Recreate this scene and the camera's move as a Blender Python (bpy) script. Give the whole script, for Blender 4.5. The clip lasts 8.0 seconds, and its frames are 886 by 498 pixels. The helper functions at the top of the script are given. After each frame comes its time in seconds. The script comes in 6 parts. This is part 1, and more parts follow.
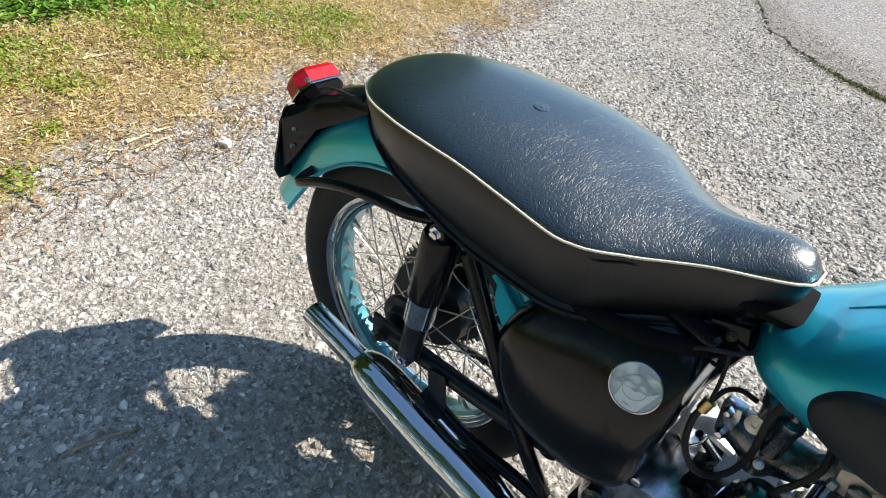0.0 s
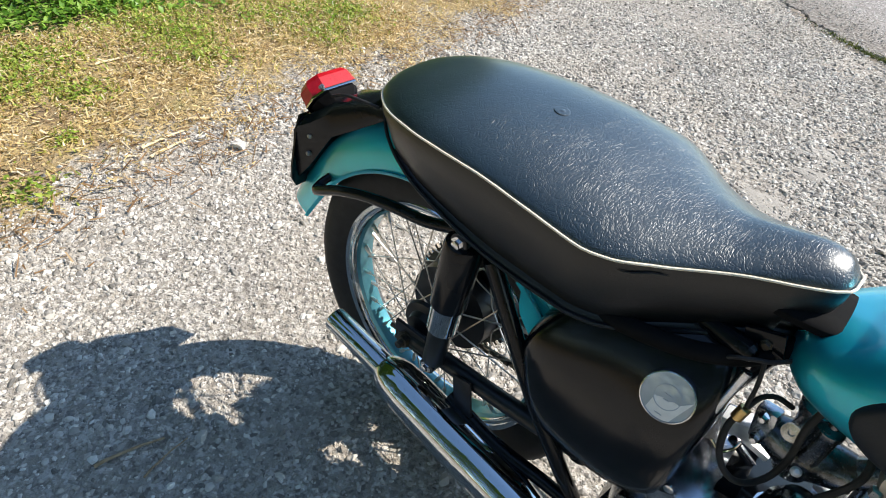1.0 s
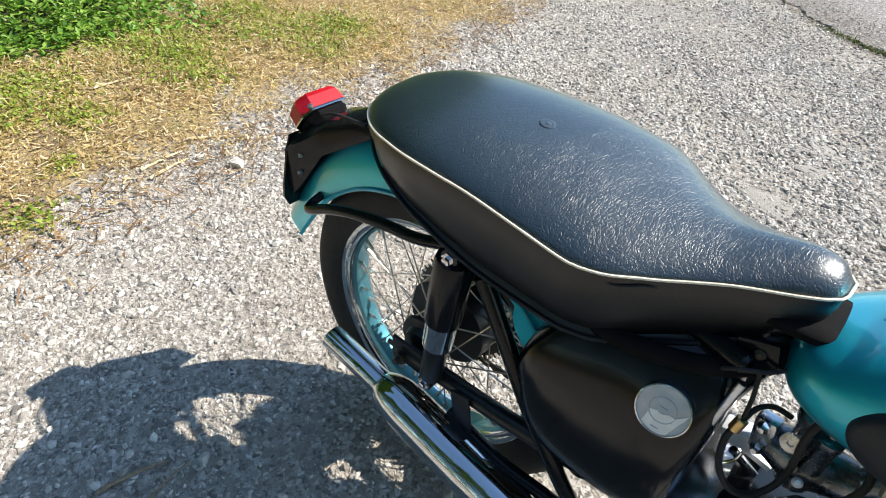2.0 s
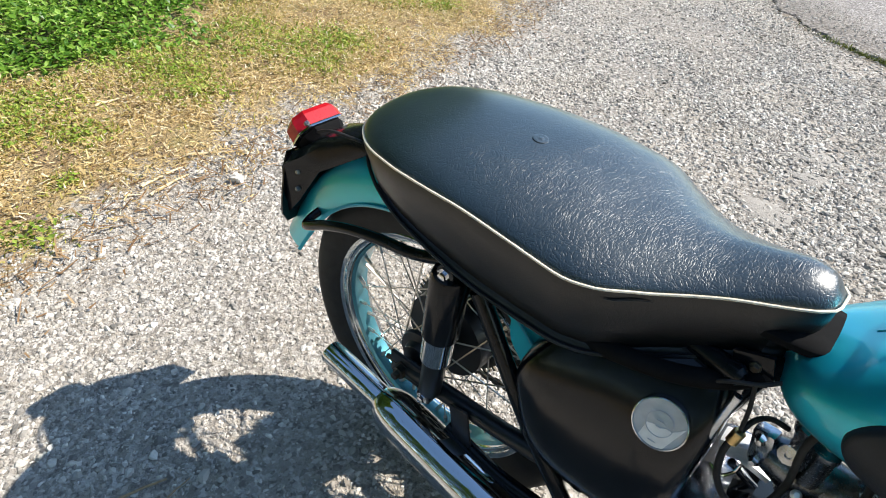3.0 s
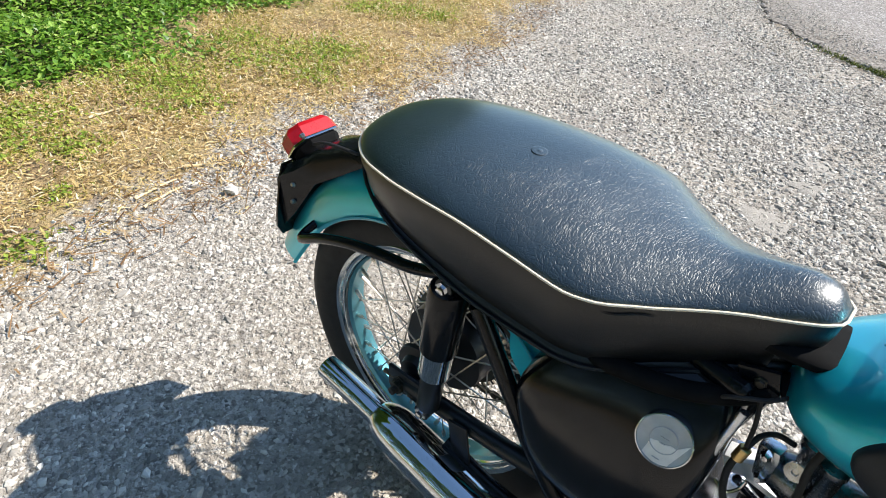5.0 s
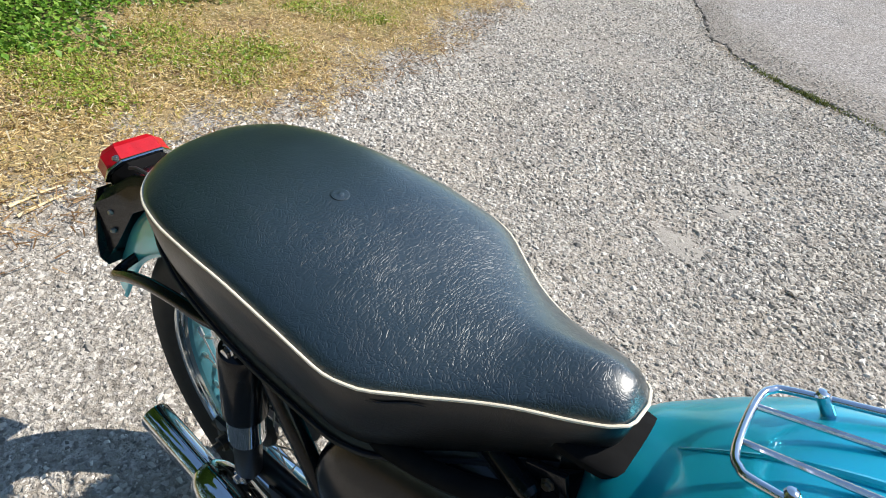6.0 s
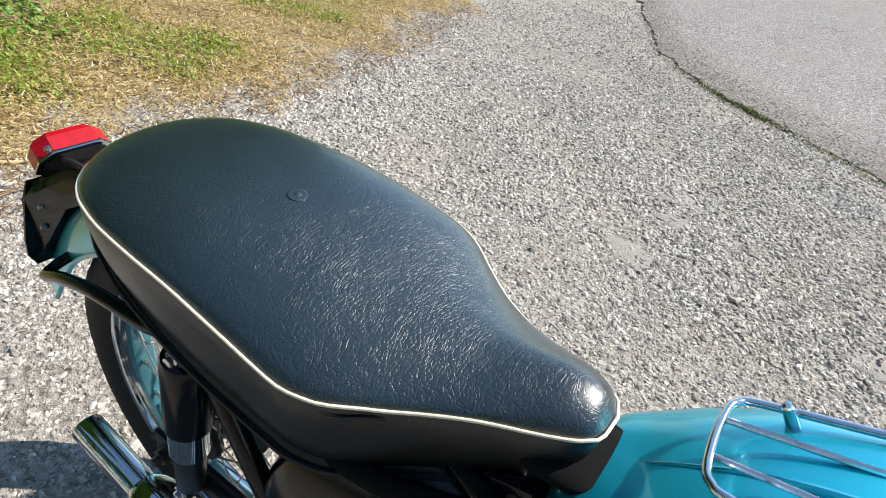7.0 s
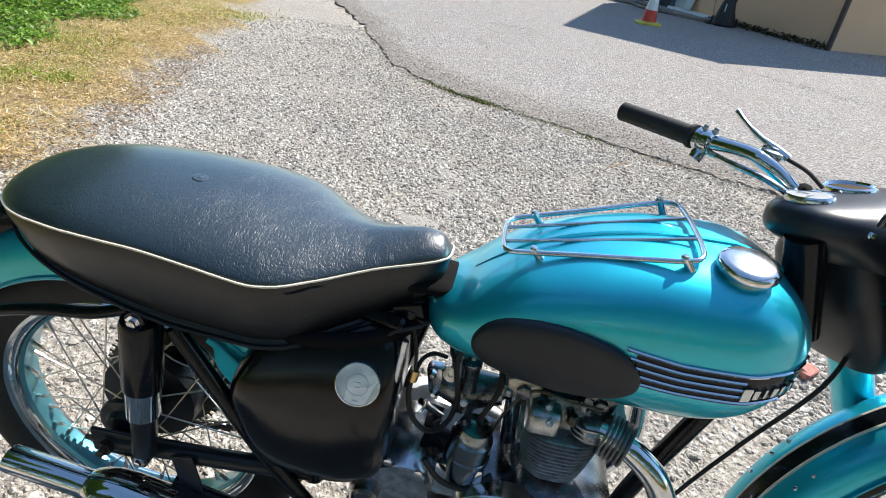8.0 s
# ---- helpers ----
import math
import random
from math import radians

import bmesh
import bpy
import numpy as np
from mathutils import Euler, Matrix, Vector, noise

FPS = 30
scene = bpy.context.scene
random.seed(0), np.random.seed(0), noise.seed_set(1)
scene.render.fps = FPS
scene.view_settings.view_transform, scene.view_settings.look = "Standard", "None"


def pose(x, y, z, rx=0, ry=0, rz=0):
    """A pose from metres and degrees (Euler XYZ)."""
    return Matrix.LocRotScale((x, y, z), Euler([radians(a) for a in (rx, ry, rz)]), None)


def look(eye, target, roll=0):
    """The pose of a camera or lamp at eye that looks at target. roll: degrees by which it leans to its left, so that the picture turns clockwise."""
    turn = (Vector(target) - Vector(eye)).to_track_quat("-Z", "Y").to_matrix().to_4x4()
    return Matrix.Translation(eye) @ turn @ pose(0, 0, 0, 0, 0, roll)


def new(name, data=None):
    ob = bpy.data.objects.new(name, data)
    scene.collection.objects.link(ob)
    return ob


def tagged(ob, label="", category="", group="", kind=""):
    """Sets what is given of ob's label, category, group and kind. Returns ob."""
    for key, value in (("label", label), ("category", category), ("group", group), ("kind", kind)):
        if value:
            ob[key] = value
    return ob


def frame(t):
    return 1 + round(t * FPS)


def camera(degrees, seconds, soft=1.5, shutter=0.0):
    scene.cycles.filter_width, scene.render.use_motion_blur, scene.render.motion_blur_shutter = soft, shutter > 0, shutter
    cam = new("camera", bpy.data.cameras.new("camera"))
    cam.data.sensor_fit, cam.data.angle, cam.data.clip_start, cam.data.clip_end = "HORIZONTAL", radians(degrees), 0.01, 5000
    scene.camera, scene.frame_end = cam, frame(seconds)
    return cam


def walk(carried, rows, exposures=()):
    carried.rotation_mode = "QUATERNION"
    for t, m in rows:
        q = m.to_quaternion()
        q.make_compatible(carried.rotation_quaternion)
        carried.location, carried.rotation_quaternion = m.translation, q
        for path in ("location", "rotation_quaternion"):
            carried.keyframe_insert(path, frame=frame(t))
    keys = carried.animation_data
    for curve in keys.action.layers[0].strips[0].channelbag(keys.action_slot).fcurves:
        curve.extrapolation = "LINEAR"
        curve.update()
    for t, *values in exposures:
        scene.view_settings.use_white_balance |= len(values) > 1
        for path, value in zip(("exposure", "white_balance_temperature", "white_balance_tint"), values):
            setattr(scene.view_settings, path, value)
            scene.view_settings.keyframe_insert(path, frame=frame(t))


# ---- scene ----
cam = camera(74.8, 8.0, 1.0)
PATH = [
    (0, (0.51, -0.658, 1.134), (-0.425, 0.618, -0.089), 9.6),
    (0.5, (0.497, -0.655, 1.14), (-0.453, 0.586, -0.108), 8.4),
    (1, (0.481, -0.646, 1.152), (-0.467, 0.578, -0.113), 6.8),
    (1.5, (0.485, -0.632, 1.157), (-0.478, 0.588, -0.102), 5.3),
    (3, (0.496, -0.616, 1.169), (-0.503, 0.615, -0.05), 3.3),
    (3.5, (0.498, -0.62, 1.17), (-0.515, 0.613, -0.037), 3.1),
    (4, (0.503, -0.619, 1.169), (-0.518, 0.613, -0.031), 2.6),
    (5.3, (0.482, -0.596, 1.166), (-0.496, 0.684, -0.019), 4.1),
    (5.5, (0.493, -0.554, 1.178), (-0.459, 0.749, -0.004), 5.1),
    (5.6, (0.513, -0.516, 1.183), (-0.431, 0.792, 0.0), 5.7),
    (6, (0.565, -0.385, 1.173), (-0.344, 0.95, -0.007), 7.1),
    (6.5, (0.562, -0.343, 1.159), (-0.345, 0.996, -0.017), 8.3),
    (7, (0.542, -0.375, 1.159), (-0.235, 1.065, 0.009), 11.5),
    (7.3, (0.534, -0.461, 1.168), (-0.026, 1.122, 0.082), 15.7),
    (7.5, (0.527, -0.545, 1.168), (0.19, 1.141, 0.147), 15.4),
    (7.7, (0.539, -0.622, 1.188), (0.337, 1.105, 0.198), 13.2),
    (7.9, (0.557, -0.699, 1.194), (0.412, 1.044, 0.223), 9.7),
    (8, (0.579, -0.735, 1.19), (0.436, 1.009, 0.222), 8.3),
]
walk(cam, [(t, look(eye, target, roll)) for t, eye, target, roll in PATH], [(0, 0.55), (3, 0.61), (4.2, 0.62), (5.5, 0.53), (6, 0.38), (6.5, 0.40), (7.2, 0.41), (7.5, 0.48), (7.7, 0.59), (8, 0.63)])

# ---- light and world ----
SUN = Vector((0.60, 0.77, 1.0)).normalized()
world = bpy.data.worlds.new("sky")
scene.world = world
world.use_nodes = True
wn, wl = world.node_tree.nodes, world.node_tree.links
sky = wn.new("ShaderNodeTexSky")
sky.sky_type = "NISHITA"
sky.sun_disc = False
sky.sun_elevation = math.asin(SUN.z)
sky.sun_rotation = math.atan2(SUN.x, SUN.y)
sky.air_density, sky.dust_density, sky.ozone_density = 1.0, 0.2, 0.6
wn["Background"].inputs["Strength"].default_value = 0.148
clear = wn.new("ShaderNodeMix")
clear.data_type, clear.blend_type = "RGBA", "MULTIPLY"
clear.inputs["Factor"].default_value = 1.0
clear.inputs[7].default_value = (0.90, 1.0, 1.03, 1.0)
wl.new(sky.outputs[0], clear.inputs[6])
wl.new(clear.outputs[2], wn["Background"].inputs["Color"])
lamp = bpy.data.lights.new("sun", "SUN")
lamp.energy, lamp.angle, lamp.color = 4.9, radians(0.53), (1.0, 0.945, 0.86)
sun = new("sun", lamp)
sun.matrix_world = look(SUN * 30, (0, 0, 0))


# ---- materials ----
class Nodes:
    """Short hand for building one node material."""

    def __init__(self, name):
        self.m = bpy.data.materials.new(name)
        self.m.use_nodes = True
        self.t = self.m.node_tree
        self.b = self.t.nodes["Principled BSDF"]
        self.pos = self.t.nodes.new("ShaderNodeTexCoord").outputs["Object"]

    def node(self, kind, **ins):
        n = self.t.nodes.new(kind)
        for k, v in ins.items():
            self.put(n.inputs[k.replace("_", " ")], v)
        return n

    def put(self, socket, v):
        if isinstance(v, bpy.types.NodeSocket):
            self.t.links.new(v, socket)
        else:
            socket.default_value = v

    def noise(self, scale, detail=4.0, rough=0.55, vec=None):
        n = self.node("ShaderNodeTexNoise", Scale=scale, Detail=detail, Roughness=rough)
        self.t.links.new(vec or self.pos, n.inputs["Vector"])
        return n.outputs["Fac"]

    def voronoi(self, scale, feature="F1", out="Distance", vec=None, rand=1.0):
        n = self.node("ShaderNodeTexVoronoi", Scale=scale, Randomness=rand)
        n.feature = feature
        self.t.links.new(vec or self.pos, n.inputs["Vector"])
        return n.outputs[out]

    def ramp(self, fac, *stops):
        n = self.node("ShaderNodeValToRGB", Fac=fac)
        e = n.color_ramp.elements
        while len(e) < len(stops):
            e.new(0.5)
        for k, (p, c) in zip(e, stops):
            k.position = p
            k.color = (c, c, c, 1) if isinstance(c, (int, float)) else (*c, 1)
        return n.outputs["Color"]

    def mix(self, fac, a, b, kind="MIX"):
        n = self.t.nodes.new("ShaderNodeMix")
        n.data_type, n.blend_type = "RGBA", kind
        self.put(n.inputs["Factor"], fac)
        for s, v in ((n.inputs[6], a), (n.inputs[7], b)):
            self.put(s, (*v, 1) if isinstance(v, tuple) and len(v) == 3 else v)
        return n.outputs[2]

    def math(self, op, a, b=0.0):
        n = self.t.nodes.new("ShaderNodeMath")
        n.operation = op
        self.put(n.inputs[0], a)
        self.put(n.inputs[1], b)
        return n.outputs[0]

    def attr(self, name):
        n = self.t.nodes.new("ShaderNodeAttribute")
        n.attribute_name = name
        return n.outputs["Fac"]

    def island(self):
        return self.t.nodes.new("ShaderNodeNewGeometry").outputs["Random Per Island"]

    def bump(self, height, strength=0.5, distance=0.002):
        n = self.node("ShaderNodeBump", Height=height, Strength=strength, Distance=distance)
        if self.b.inputs["Normal"].is_linked:
            self.t.links.new(self.b.inputs["Normal"].links[0].from_socket, n.inputs["Normal"])
        self.t.links.new(n.outputs[0], self.b.inputs["Normal"])

    def set(self, **ins):
        for k, v in ins.items():
            v = (*v, 1) if isinstance(v, tuple) and len(v) == 3 else v
            self.put(self.b.inputs[k.replace("_", " ")], v)
        return self.m


def plain(name, colour, rough=0.5, metal=0.0, vary=0.25, scale=25.0, coat=0.0, relief=0.0, dust=0.0, shine=0.5):
    """A surface with two scales of colour variation, uneven gloss and fine relief."""
    k = Nodes(name)
    n1, n2 = k.noise(scale), k.noise(scale * 9, 3)
    lo = tuple(c * (1 - vary) for c in colour)
    hi = tuple(min(1, c * (1 + vary)) for c in colour)
    base = k.mix(k.ramp(n1, (0.3, 0.0), (0.7, 1.0)), lo, hi)
    if dust:
        base = k.mix(k.math("MULTIPLY", k.ramp(n2, (0.5, 0.0), (0.75, 1.0)), dust), base, (0.30, 0.27, 0.22))
    r = k.math("ADD", k.math("MULTIPLY", n2, 0.18), max(rough - 0.09, 0.01))
    if relief:
        k.bump(n2, relief, 0.001)
    return k.set(Base_Color=base, Roughness=r, Metallic=metal, Coat_Weight=coat, Coat_Roughness=0.04, Specular_IOR_Level=shine)


def vinyl(name, colour, crease=1.0, rough=0.33, gloss=0.55, shine=0.7):
    """Creased leathercloth: wandering fine wrinkles with a pebbled grain."""
    k = Nodes(name)
    warp = k.node("ShaderNodeTexNoise", Scale=28.0, Detail=3.0)
    k.t.links.new(k.pos, warp.inputs["Vector"])
    add = k.t.nodes.new("ShaderNodeVectorMath")
    add.operation = "MULTIPLY_ADD"
    k.t.links.new(warp.outputs["Color"], add.inputs[0])
    add.inputs[1].default_value = (0.035, 0.035, 0.035)
    long = k.t.nodes.new("ShaderNodeVectorMath")
    long.operation = "MULTIPLY"
    long.inputs[1].default_value = (1.35, 0.75, 1.0)
    k.t.links.new(k.pos, long.inputs[0])
    k.t.links.new(long.outputs[0], add.inputs[2])
    wr = k.voronoi(185.0, "DISTANCE_TO_EDGE", vec=add.outputs[0])
    wr2 = k.voronoi(88.0, "DISTANCE_TO_EDGE", vec=add.outputs[0])
    grain = k.voronoi(420.0)
    along = k.t.nodes.new("ShaderNodeSeparateXYZ")
    k.t.links.new(k.pos, along.inputs[0])
    worn_in = k.ramp(k.math("ADD", along.outputs[0], k.math("MULTIPLY", k.math("SUBTRACT", k.noise(8.0, 2), 0.5), 0.25)), (0.02, 0.62), (0.30, 1.0))
    patch = k.math("MULTIPLY", k.ramp(k.noise(6.0, 3), (0.34, 0.45), (0.66, 1.0)), worn_in)
    line = k.math("MULTIPLY", k.ramp(wr, (0.0, 0.0), (0.16, 1.0)), 1.0)
    line2 = k.ramp(wr2, (0.0, 0.0), (0.11, 1.0))
    h = k.math("MULTIPLY", k.math("ADD", k.math("MULTIPLY", line, 0.95), k.math("MULTIPLY", line2, 0.95)), patch)
    k.bump(grain, 0.03 * crease, 0.0004)
    k.bump(h, 0.30 * crease, 0.0010)
    k.bump(k.noise(14.0, 2), 0.12, 0.006)
    worn = k.math("MULTIPLY", k.noise(30.0), 0.14)
    base = k.mix(k.noise(18.0), tuple(c * 0.75 for c in colour), tuple(c * 1.3 for c in colour))
    return k.set(Base_Color=base, Roughness=k.math("ADD", worn, rough - 0.06), Specular_IOR_Level=shine, Coat_Weight=gloss, Coat_IOR=1.70, Coat_Roughness=0.29)


def metallic_paint(name, dark, light):
    """Metallic enamel: coloured flake under a clear coat."""
    k = Nodes(name)
    flake = k.voronoi(2600.0, out="Color")
    base = k.mix(k.math("MULTIPLY", k.noise(5.0), 0.6), dark, light)
    base = k.mix(0.12, base, flake, "OVERLAY")
    k.bump(k.noise(900.0, 1), 0.03, 0.0004)
    return k.set(Base_Color=base, Metallic=0.80, Roughness=k.math("ADD", k.math("MULTIPLY", k.noise(60.0), 0.06), 0.40),
                 Coat_Weight=1.0, Coat_Roughness=0.12)


def chrome(name, tint=(0.60, 0.63, 0.65), rough=0.05, pits=0.3):
    k = Nodes(name)
    pit = k.ramp(k.noise(160.0, 5), (0.58, 0.0), (0.78, 1.0))
    base = k.mix(k.math("MULTIPLY", pit, pits), tint, tuple(c * 0.45 for c in tint))
    r = k.math("ADD", k.math("MULTIPLY", pit, 0.18 * pits), rough)
    return k.set(Base_Color=base, Metallic=1.0, Roughness=r)


# one cloth: sky sheen tints the top's base, sides are coloured darker
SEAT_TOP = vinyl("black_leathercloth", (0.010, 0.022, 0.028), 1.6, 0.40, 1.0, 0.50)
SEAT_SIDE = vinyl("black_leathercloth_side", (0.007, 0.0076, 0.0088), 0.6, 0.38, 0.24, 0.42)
PIPING = plain("cream_piping", (0.86, 0.77, 0.60), 0.45, vary=0.10, scale=120)
TEAL = metallic_paint("teal_metallic_paint", (0.004, 0.46, 0.61), (0.02, 0.68, 0.87))
BLACK = plain("black_enamel", (0.006, 0.0074, 0.0100), 0.20, vary=0.3, coat=0.20, dust=0.001, shine=0.14)
TANKBLACK = plain("worn_black_enamel", (0.005, 0.0062, 0.0090), 0.20, vary=0.3, scale=9, coat=0.30, dust=0.002, relief=0.015, shine=0.22)
TANKBLACK.node_tree.nodes["Principled BSDF"].inputs["Coat Roughness"].default_value = 0.14
SATIN = plain("satin_black", (0.011, 0.013, 0.017), 0.33, vary=0.3, dust=0.005, relief=0.03, shine=0.4)
RUBBER = plain("rubber", (0.016, 0.016, 0.017), 0.75, vary=0.3, scale=40, relief=0.2, dust=0.06)
# black enamel with glare haze painted in as a lifted blue-grey base
NACELLE = plain("nacelle_black_hazed", (0.020, 0.025, 0.034), 0.34, vary=0.25, dust=0.003, relief=0.02, shine=0.45)
PADRUB = plain("pad_rubber", (0.0105, 0.0135, 0.0195), 0.50, vary=0.2, scale=50, relief=0.25)
CHROME = chrome("chrome")
# teal made paler so sun and sky brightness sit in the colour
RIMPAINT = metallic_paint("teal_rim_paint_lit", (0.10, 0.36, 0.46), (0.17, 0.48, 0.58))
RIMCHROME = chrome("rim_chrome", (0.62, 0.67, 0.70), 0.09, 0.5)
# chrome with a much darker tint
DARKCHROME = chrome("darkened_steel", (0.22, 0.25, 0.26), 0.20, 0.8)
SPOKE = chrome("spoke_steel", (0.66, 0.62, 0.57), 0.32, 0.8)
ALLOY = plain("cast_alloy", (0.38, 0.40, 0.425), 0.30, 0.9, vary=0.35, scale=40, relief=0.3)
DARKALLOY = plain("oily_dark_alloy", (0.15, 0.16, 0.175), 0.25, 0.95, vary=0.45, scale=35, relief=0.3)
POLISHED = plain("polished_alloy", (0.72, 0.73, 0.75), 0.16, 1.0, vary=0.12, scale=40)
# lighter than the block's iron so the fins read under the tank
FINIRON = plain("light_fin_iron", (0.36, 0.38, 0.40), 0.34, 0.75, vary=0.4, scale=70, relief=0.1)
IRON = plain("grey_iron", (0.13, 0.135, 0.15), 0.40, 0.5, vary=0.35, scale=50, relief=0.15, dust=0.06)
ROCKER = plain("stained_alloy", (0.42, 0.39, 0.34), 0.40, 0.7, vary=0.3, scale=40, relief=0.25)
OILY = plain("oily_steel", (0.085, 0.075, 0.06), 0.45, 0.8, vary=0.5, scale=90, relief=0.3)
CARBMETAL = plain("dull_die_cast", (0.52, 0.54, 0.57), 0.22, 0.95, vary=0.4, scale=60, relief=0.2)
# nearly non-metal white, painting sunlight onto alloy under the tank
WHITEMETAL = plain("sunlit_white_metal", (0.85, 0.86, 0.88), 0.30, 0.15, vary=0.1, scale=60, relief=0.05)
MATTBLACK = plain("matt_black_rubber", (0.006, 0.006, 0.0065), 0.85, vary=0.3, scale=40, shine=0.12)
BRASS = plain("brass", (0.62, 0.45, 0.20), 0.3, 1.0, vary=0.2, scale=80)
DISCPAPER = plain("pale_paper_disc", (0.48, 0.53, 0.565), 0.30, vary=0.08, scale=60, coat=1.0)
DISCPAPER.node_tree.nodes["Principled BSDF"].inputs["Coat IOR"].default_value = 1.85
DISCPAPER.node_tree.nodes["Principled BSDF"].inputs["Coat Roughness"].default_value = 0.05
CREAMTONE = plain("cream_tone", (0.93, 0.92, 0.875), 0.35, vary=0.06, scale=120, coat=0.5)
DISCINK = plain("grey_ink", (0.48, 0.51, 0.55), 0.4, vary=0.1, scale=60)
DIALFACE = plain("pale_dial", (0.60, 0.62, 0.64), 0.3, vary=0.08, scale=80, coat=0.6)
LENS = plain("red_lens", (0.46, 0.006, 0.015), 0.30, vary=0.15, scale=60, coat=0.2, shine=0.3)
STRIPE = plain("cream_line", (0.72, 0.68, 0.56), 0.35, vary=0.08, scale=60, coat=0.4)
CONE_RED = plain("cone_orange_red", (0.62, 0.055, 0.02), 0.5, vary=0.2, scale=12, dust=0.15)
CONE_WHITE = plain("cone_white_sleeve", (0.74, 0.74, 0.72), 0.45, vary=0.1, scale=12, dust=0.15)
CONE_YELLOW = plain("cone_base_yellow", (0.55, 0.47, 0.06), 0.6, vary=0.25, scale=12, dust=0.2)


# ---- mesh helpers ----
def part(name, bm, material, parent=None, label="", smooth=True):
    """Links a bmesh as one mesh object, under a thing or a part."""
    me = bpy.data.meshes.new(name)
    bmesh.ops.recalc_face_normals(bm, faces=bm.faces)
    bm.to_mesh(me)
    bm.free()
    for p in me.polygons:
        p.use_smooth = smooth
    if smooth:
        me.set_sharp_from_angle(angle=radians(38))
    me.materials.append(material)
    ob = new(name, me)
    if parent is not None:
        ob.parent = parent
    return tagged(ob, label)


def thing(name, label, category, group="", at=(0, 0, 0)):
    ob = new(name)
    ob.location = at
    return tagged(ob, label, category, group)


def spline(keys, x):
    """Smooth curve through (x, value) keys, without overshoot."""
    xs = np.array([k[0] for k in keys], float)
    ys = np.array([k[1] for k in keys], float)
    h, d = np.diff(xs), np.diff(ys) / np.diff(xs)
    m = np.concatenate([[d[0]], np.where(d[1:] * d[:-1] > 0, 2 * d[1:] * d[:-1] / (d[1:] + d[:-1] + 1e-12), 0), [d[-1]]])
    i = int(np.clip(np.searchsorted(xs, x) - 1, 0, len(h) - 1))
    t = min(max((x - xs[i]) / h[i], 0), 1)
    return float((2 * t**3 - 3 * t**2 + 1) * ys[i] + (t**3 - 2 * t**2 + t) * h[i] * m[i]
                 + (3 * t**2 - 2 * t**3) * ys[i + 1] + (t**3 - t**2) * h[i] * m[i + 1])


def smooth_path(points, steps=6, closed=False):
    """Catmull-Rom points through the given ones."""
    p = [Vector(q) for q in points]
    n, out = len(p), []
    for i in range(n if closed else n - 1):
        a, b = p[i], p[(i + 1) % n]
        z = p[i - 1] if i or closed else a * 2 - b
        c = p[(i + 2) % n] if closed or i + 2 < n else b * 2 - a
        for s in range(steps):
            t = s / steps
            out.append(0.5 * (2 * a + (b - z) * t + (2 * z - 5 * a + 4 * b - c) * t * t + (3 * a - z - 3 * b + c) * t**3))
    return out if closed else out + [p[-1]]


def grid(rings, closed=True, cap=True, bm=None):
    """Skin between rings of equally many points."""
    bm = bm or bmesh.new()
    rows = [[bm.verts.new(q) for q in r] for r in rings]
    n = len(rows[0])
    for a, b in zip(rows, rows[1:]):
        for i in range(n if closed else n - 1):
            j = (i + 1) % n
            bm.faces.new((a[i], a[j], b[j], b[i]))
    if cap and closed:
        bm.faces.new(rows[0])
        bm.faces.new(rows[-1][::-1])
    return bm


def tube(points, r, seg=10, closed=False, bm=None, flat=1.0):
    """A round bar along points; r may be one radius or one a point."""
    pts = [Vector(q) for q in points]
    n = len(pts)
    rs = r if isinstance(r, (list, tuple)) else [r] * n
    rings, up = [], None
    for i, q in enumerate(pts):
        a = pts[i - 1] if i or closed else q
        b = pts[(i + 1) % n] if i < n - 1 or closed else q
        d = (b - a).normalized()
        if up is None:
            up = d.orthogonal().normalized()
        up = (up - d * up.dot(d)).normalized()
        side = d.cross(up)
        rings.append([q + (up * math.cos(t) * flat + side * math.sin(t)) * rs[i] for t in (2 * math.pi * k / seg for k in range(seg))])
    if closed:
        rings.append(rings[0])
        bm = grid(rings, cap=False, bm=bm)
        bmesh.ops.remove_doubles(bm, verts=bm.verts, dist=1e-6)
        return bm
    return grid(rings, bm=bm)


def lathe(profile, at, axis, seg=24, bm=None, cap=True):
    """Turns (along, radius) pairs round an axis through a point."""
    a = Vector(axis).normalized()
    u = a.orthogonal().normalized()
    v = a.cross(u)
    at = Vector(at)
    rings = [[at + a * h + (u * math.cos(t) + v * math.sin(t)) * max(r, 1e-5) for t in (2 * math.pi * k / seg for k in range(seg))] for h, r in profile]
    return grid(rings, cap=cap, bm=bm)


def block(at, size, bevel=0.0, turn=None, bm=None):
    """A box with worn edges."""
    b = bmesh.new()
    bmesh.ops.create_cube(b, size=1.0)
    bmesh.ops.scale(b, vec=size, verts=b.verts)
    if bevel:
        bmesh.ops.bevel(b, geom=b.edges[:], offset=bevel, segments=2, affect="EDGES", profile=0.6)
    m = Matrix.Translation(at) @ (turn or Matrix())
    bmesh.ops.transform(b, matrix=m, verts=b.verts)
    if bm is None:
        return b
    me = bpy.data.meshes.new("tmp")
    b.to_mesh(me)
    b.free()
    bm.from_mesh(me)
    bpy.data.meshes.remove(me)
    return bm


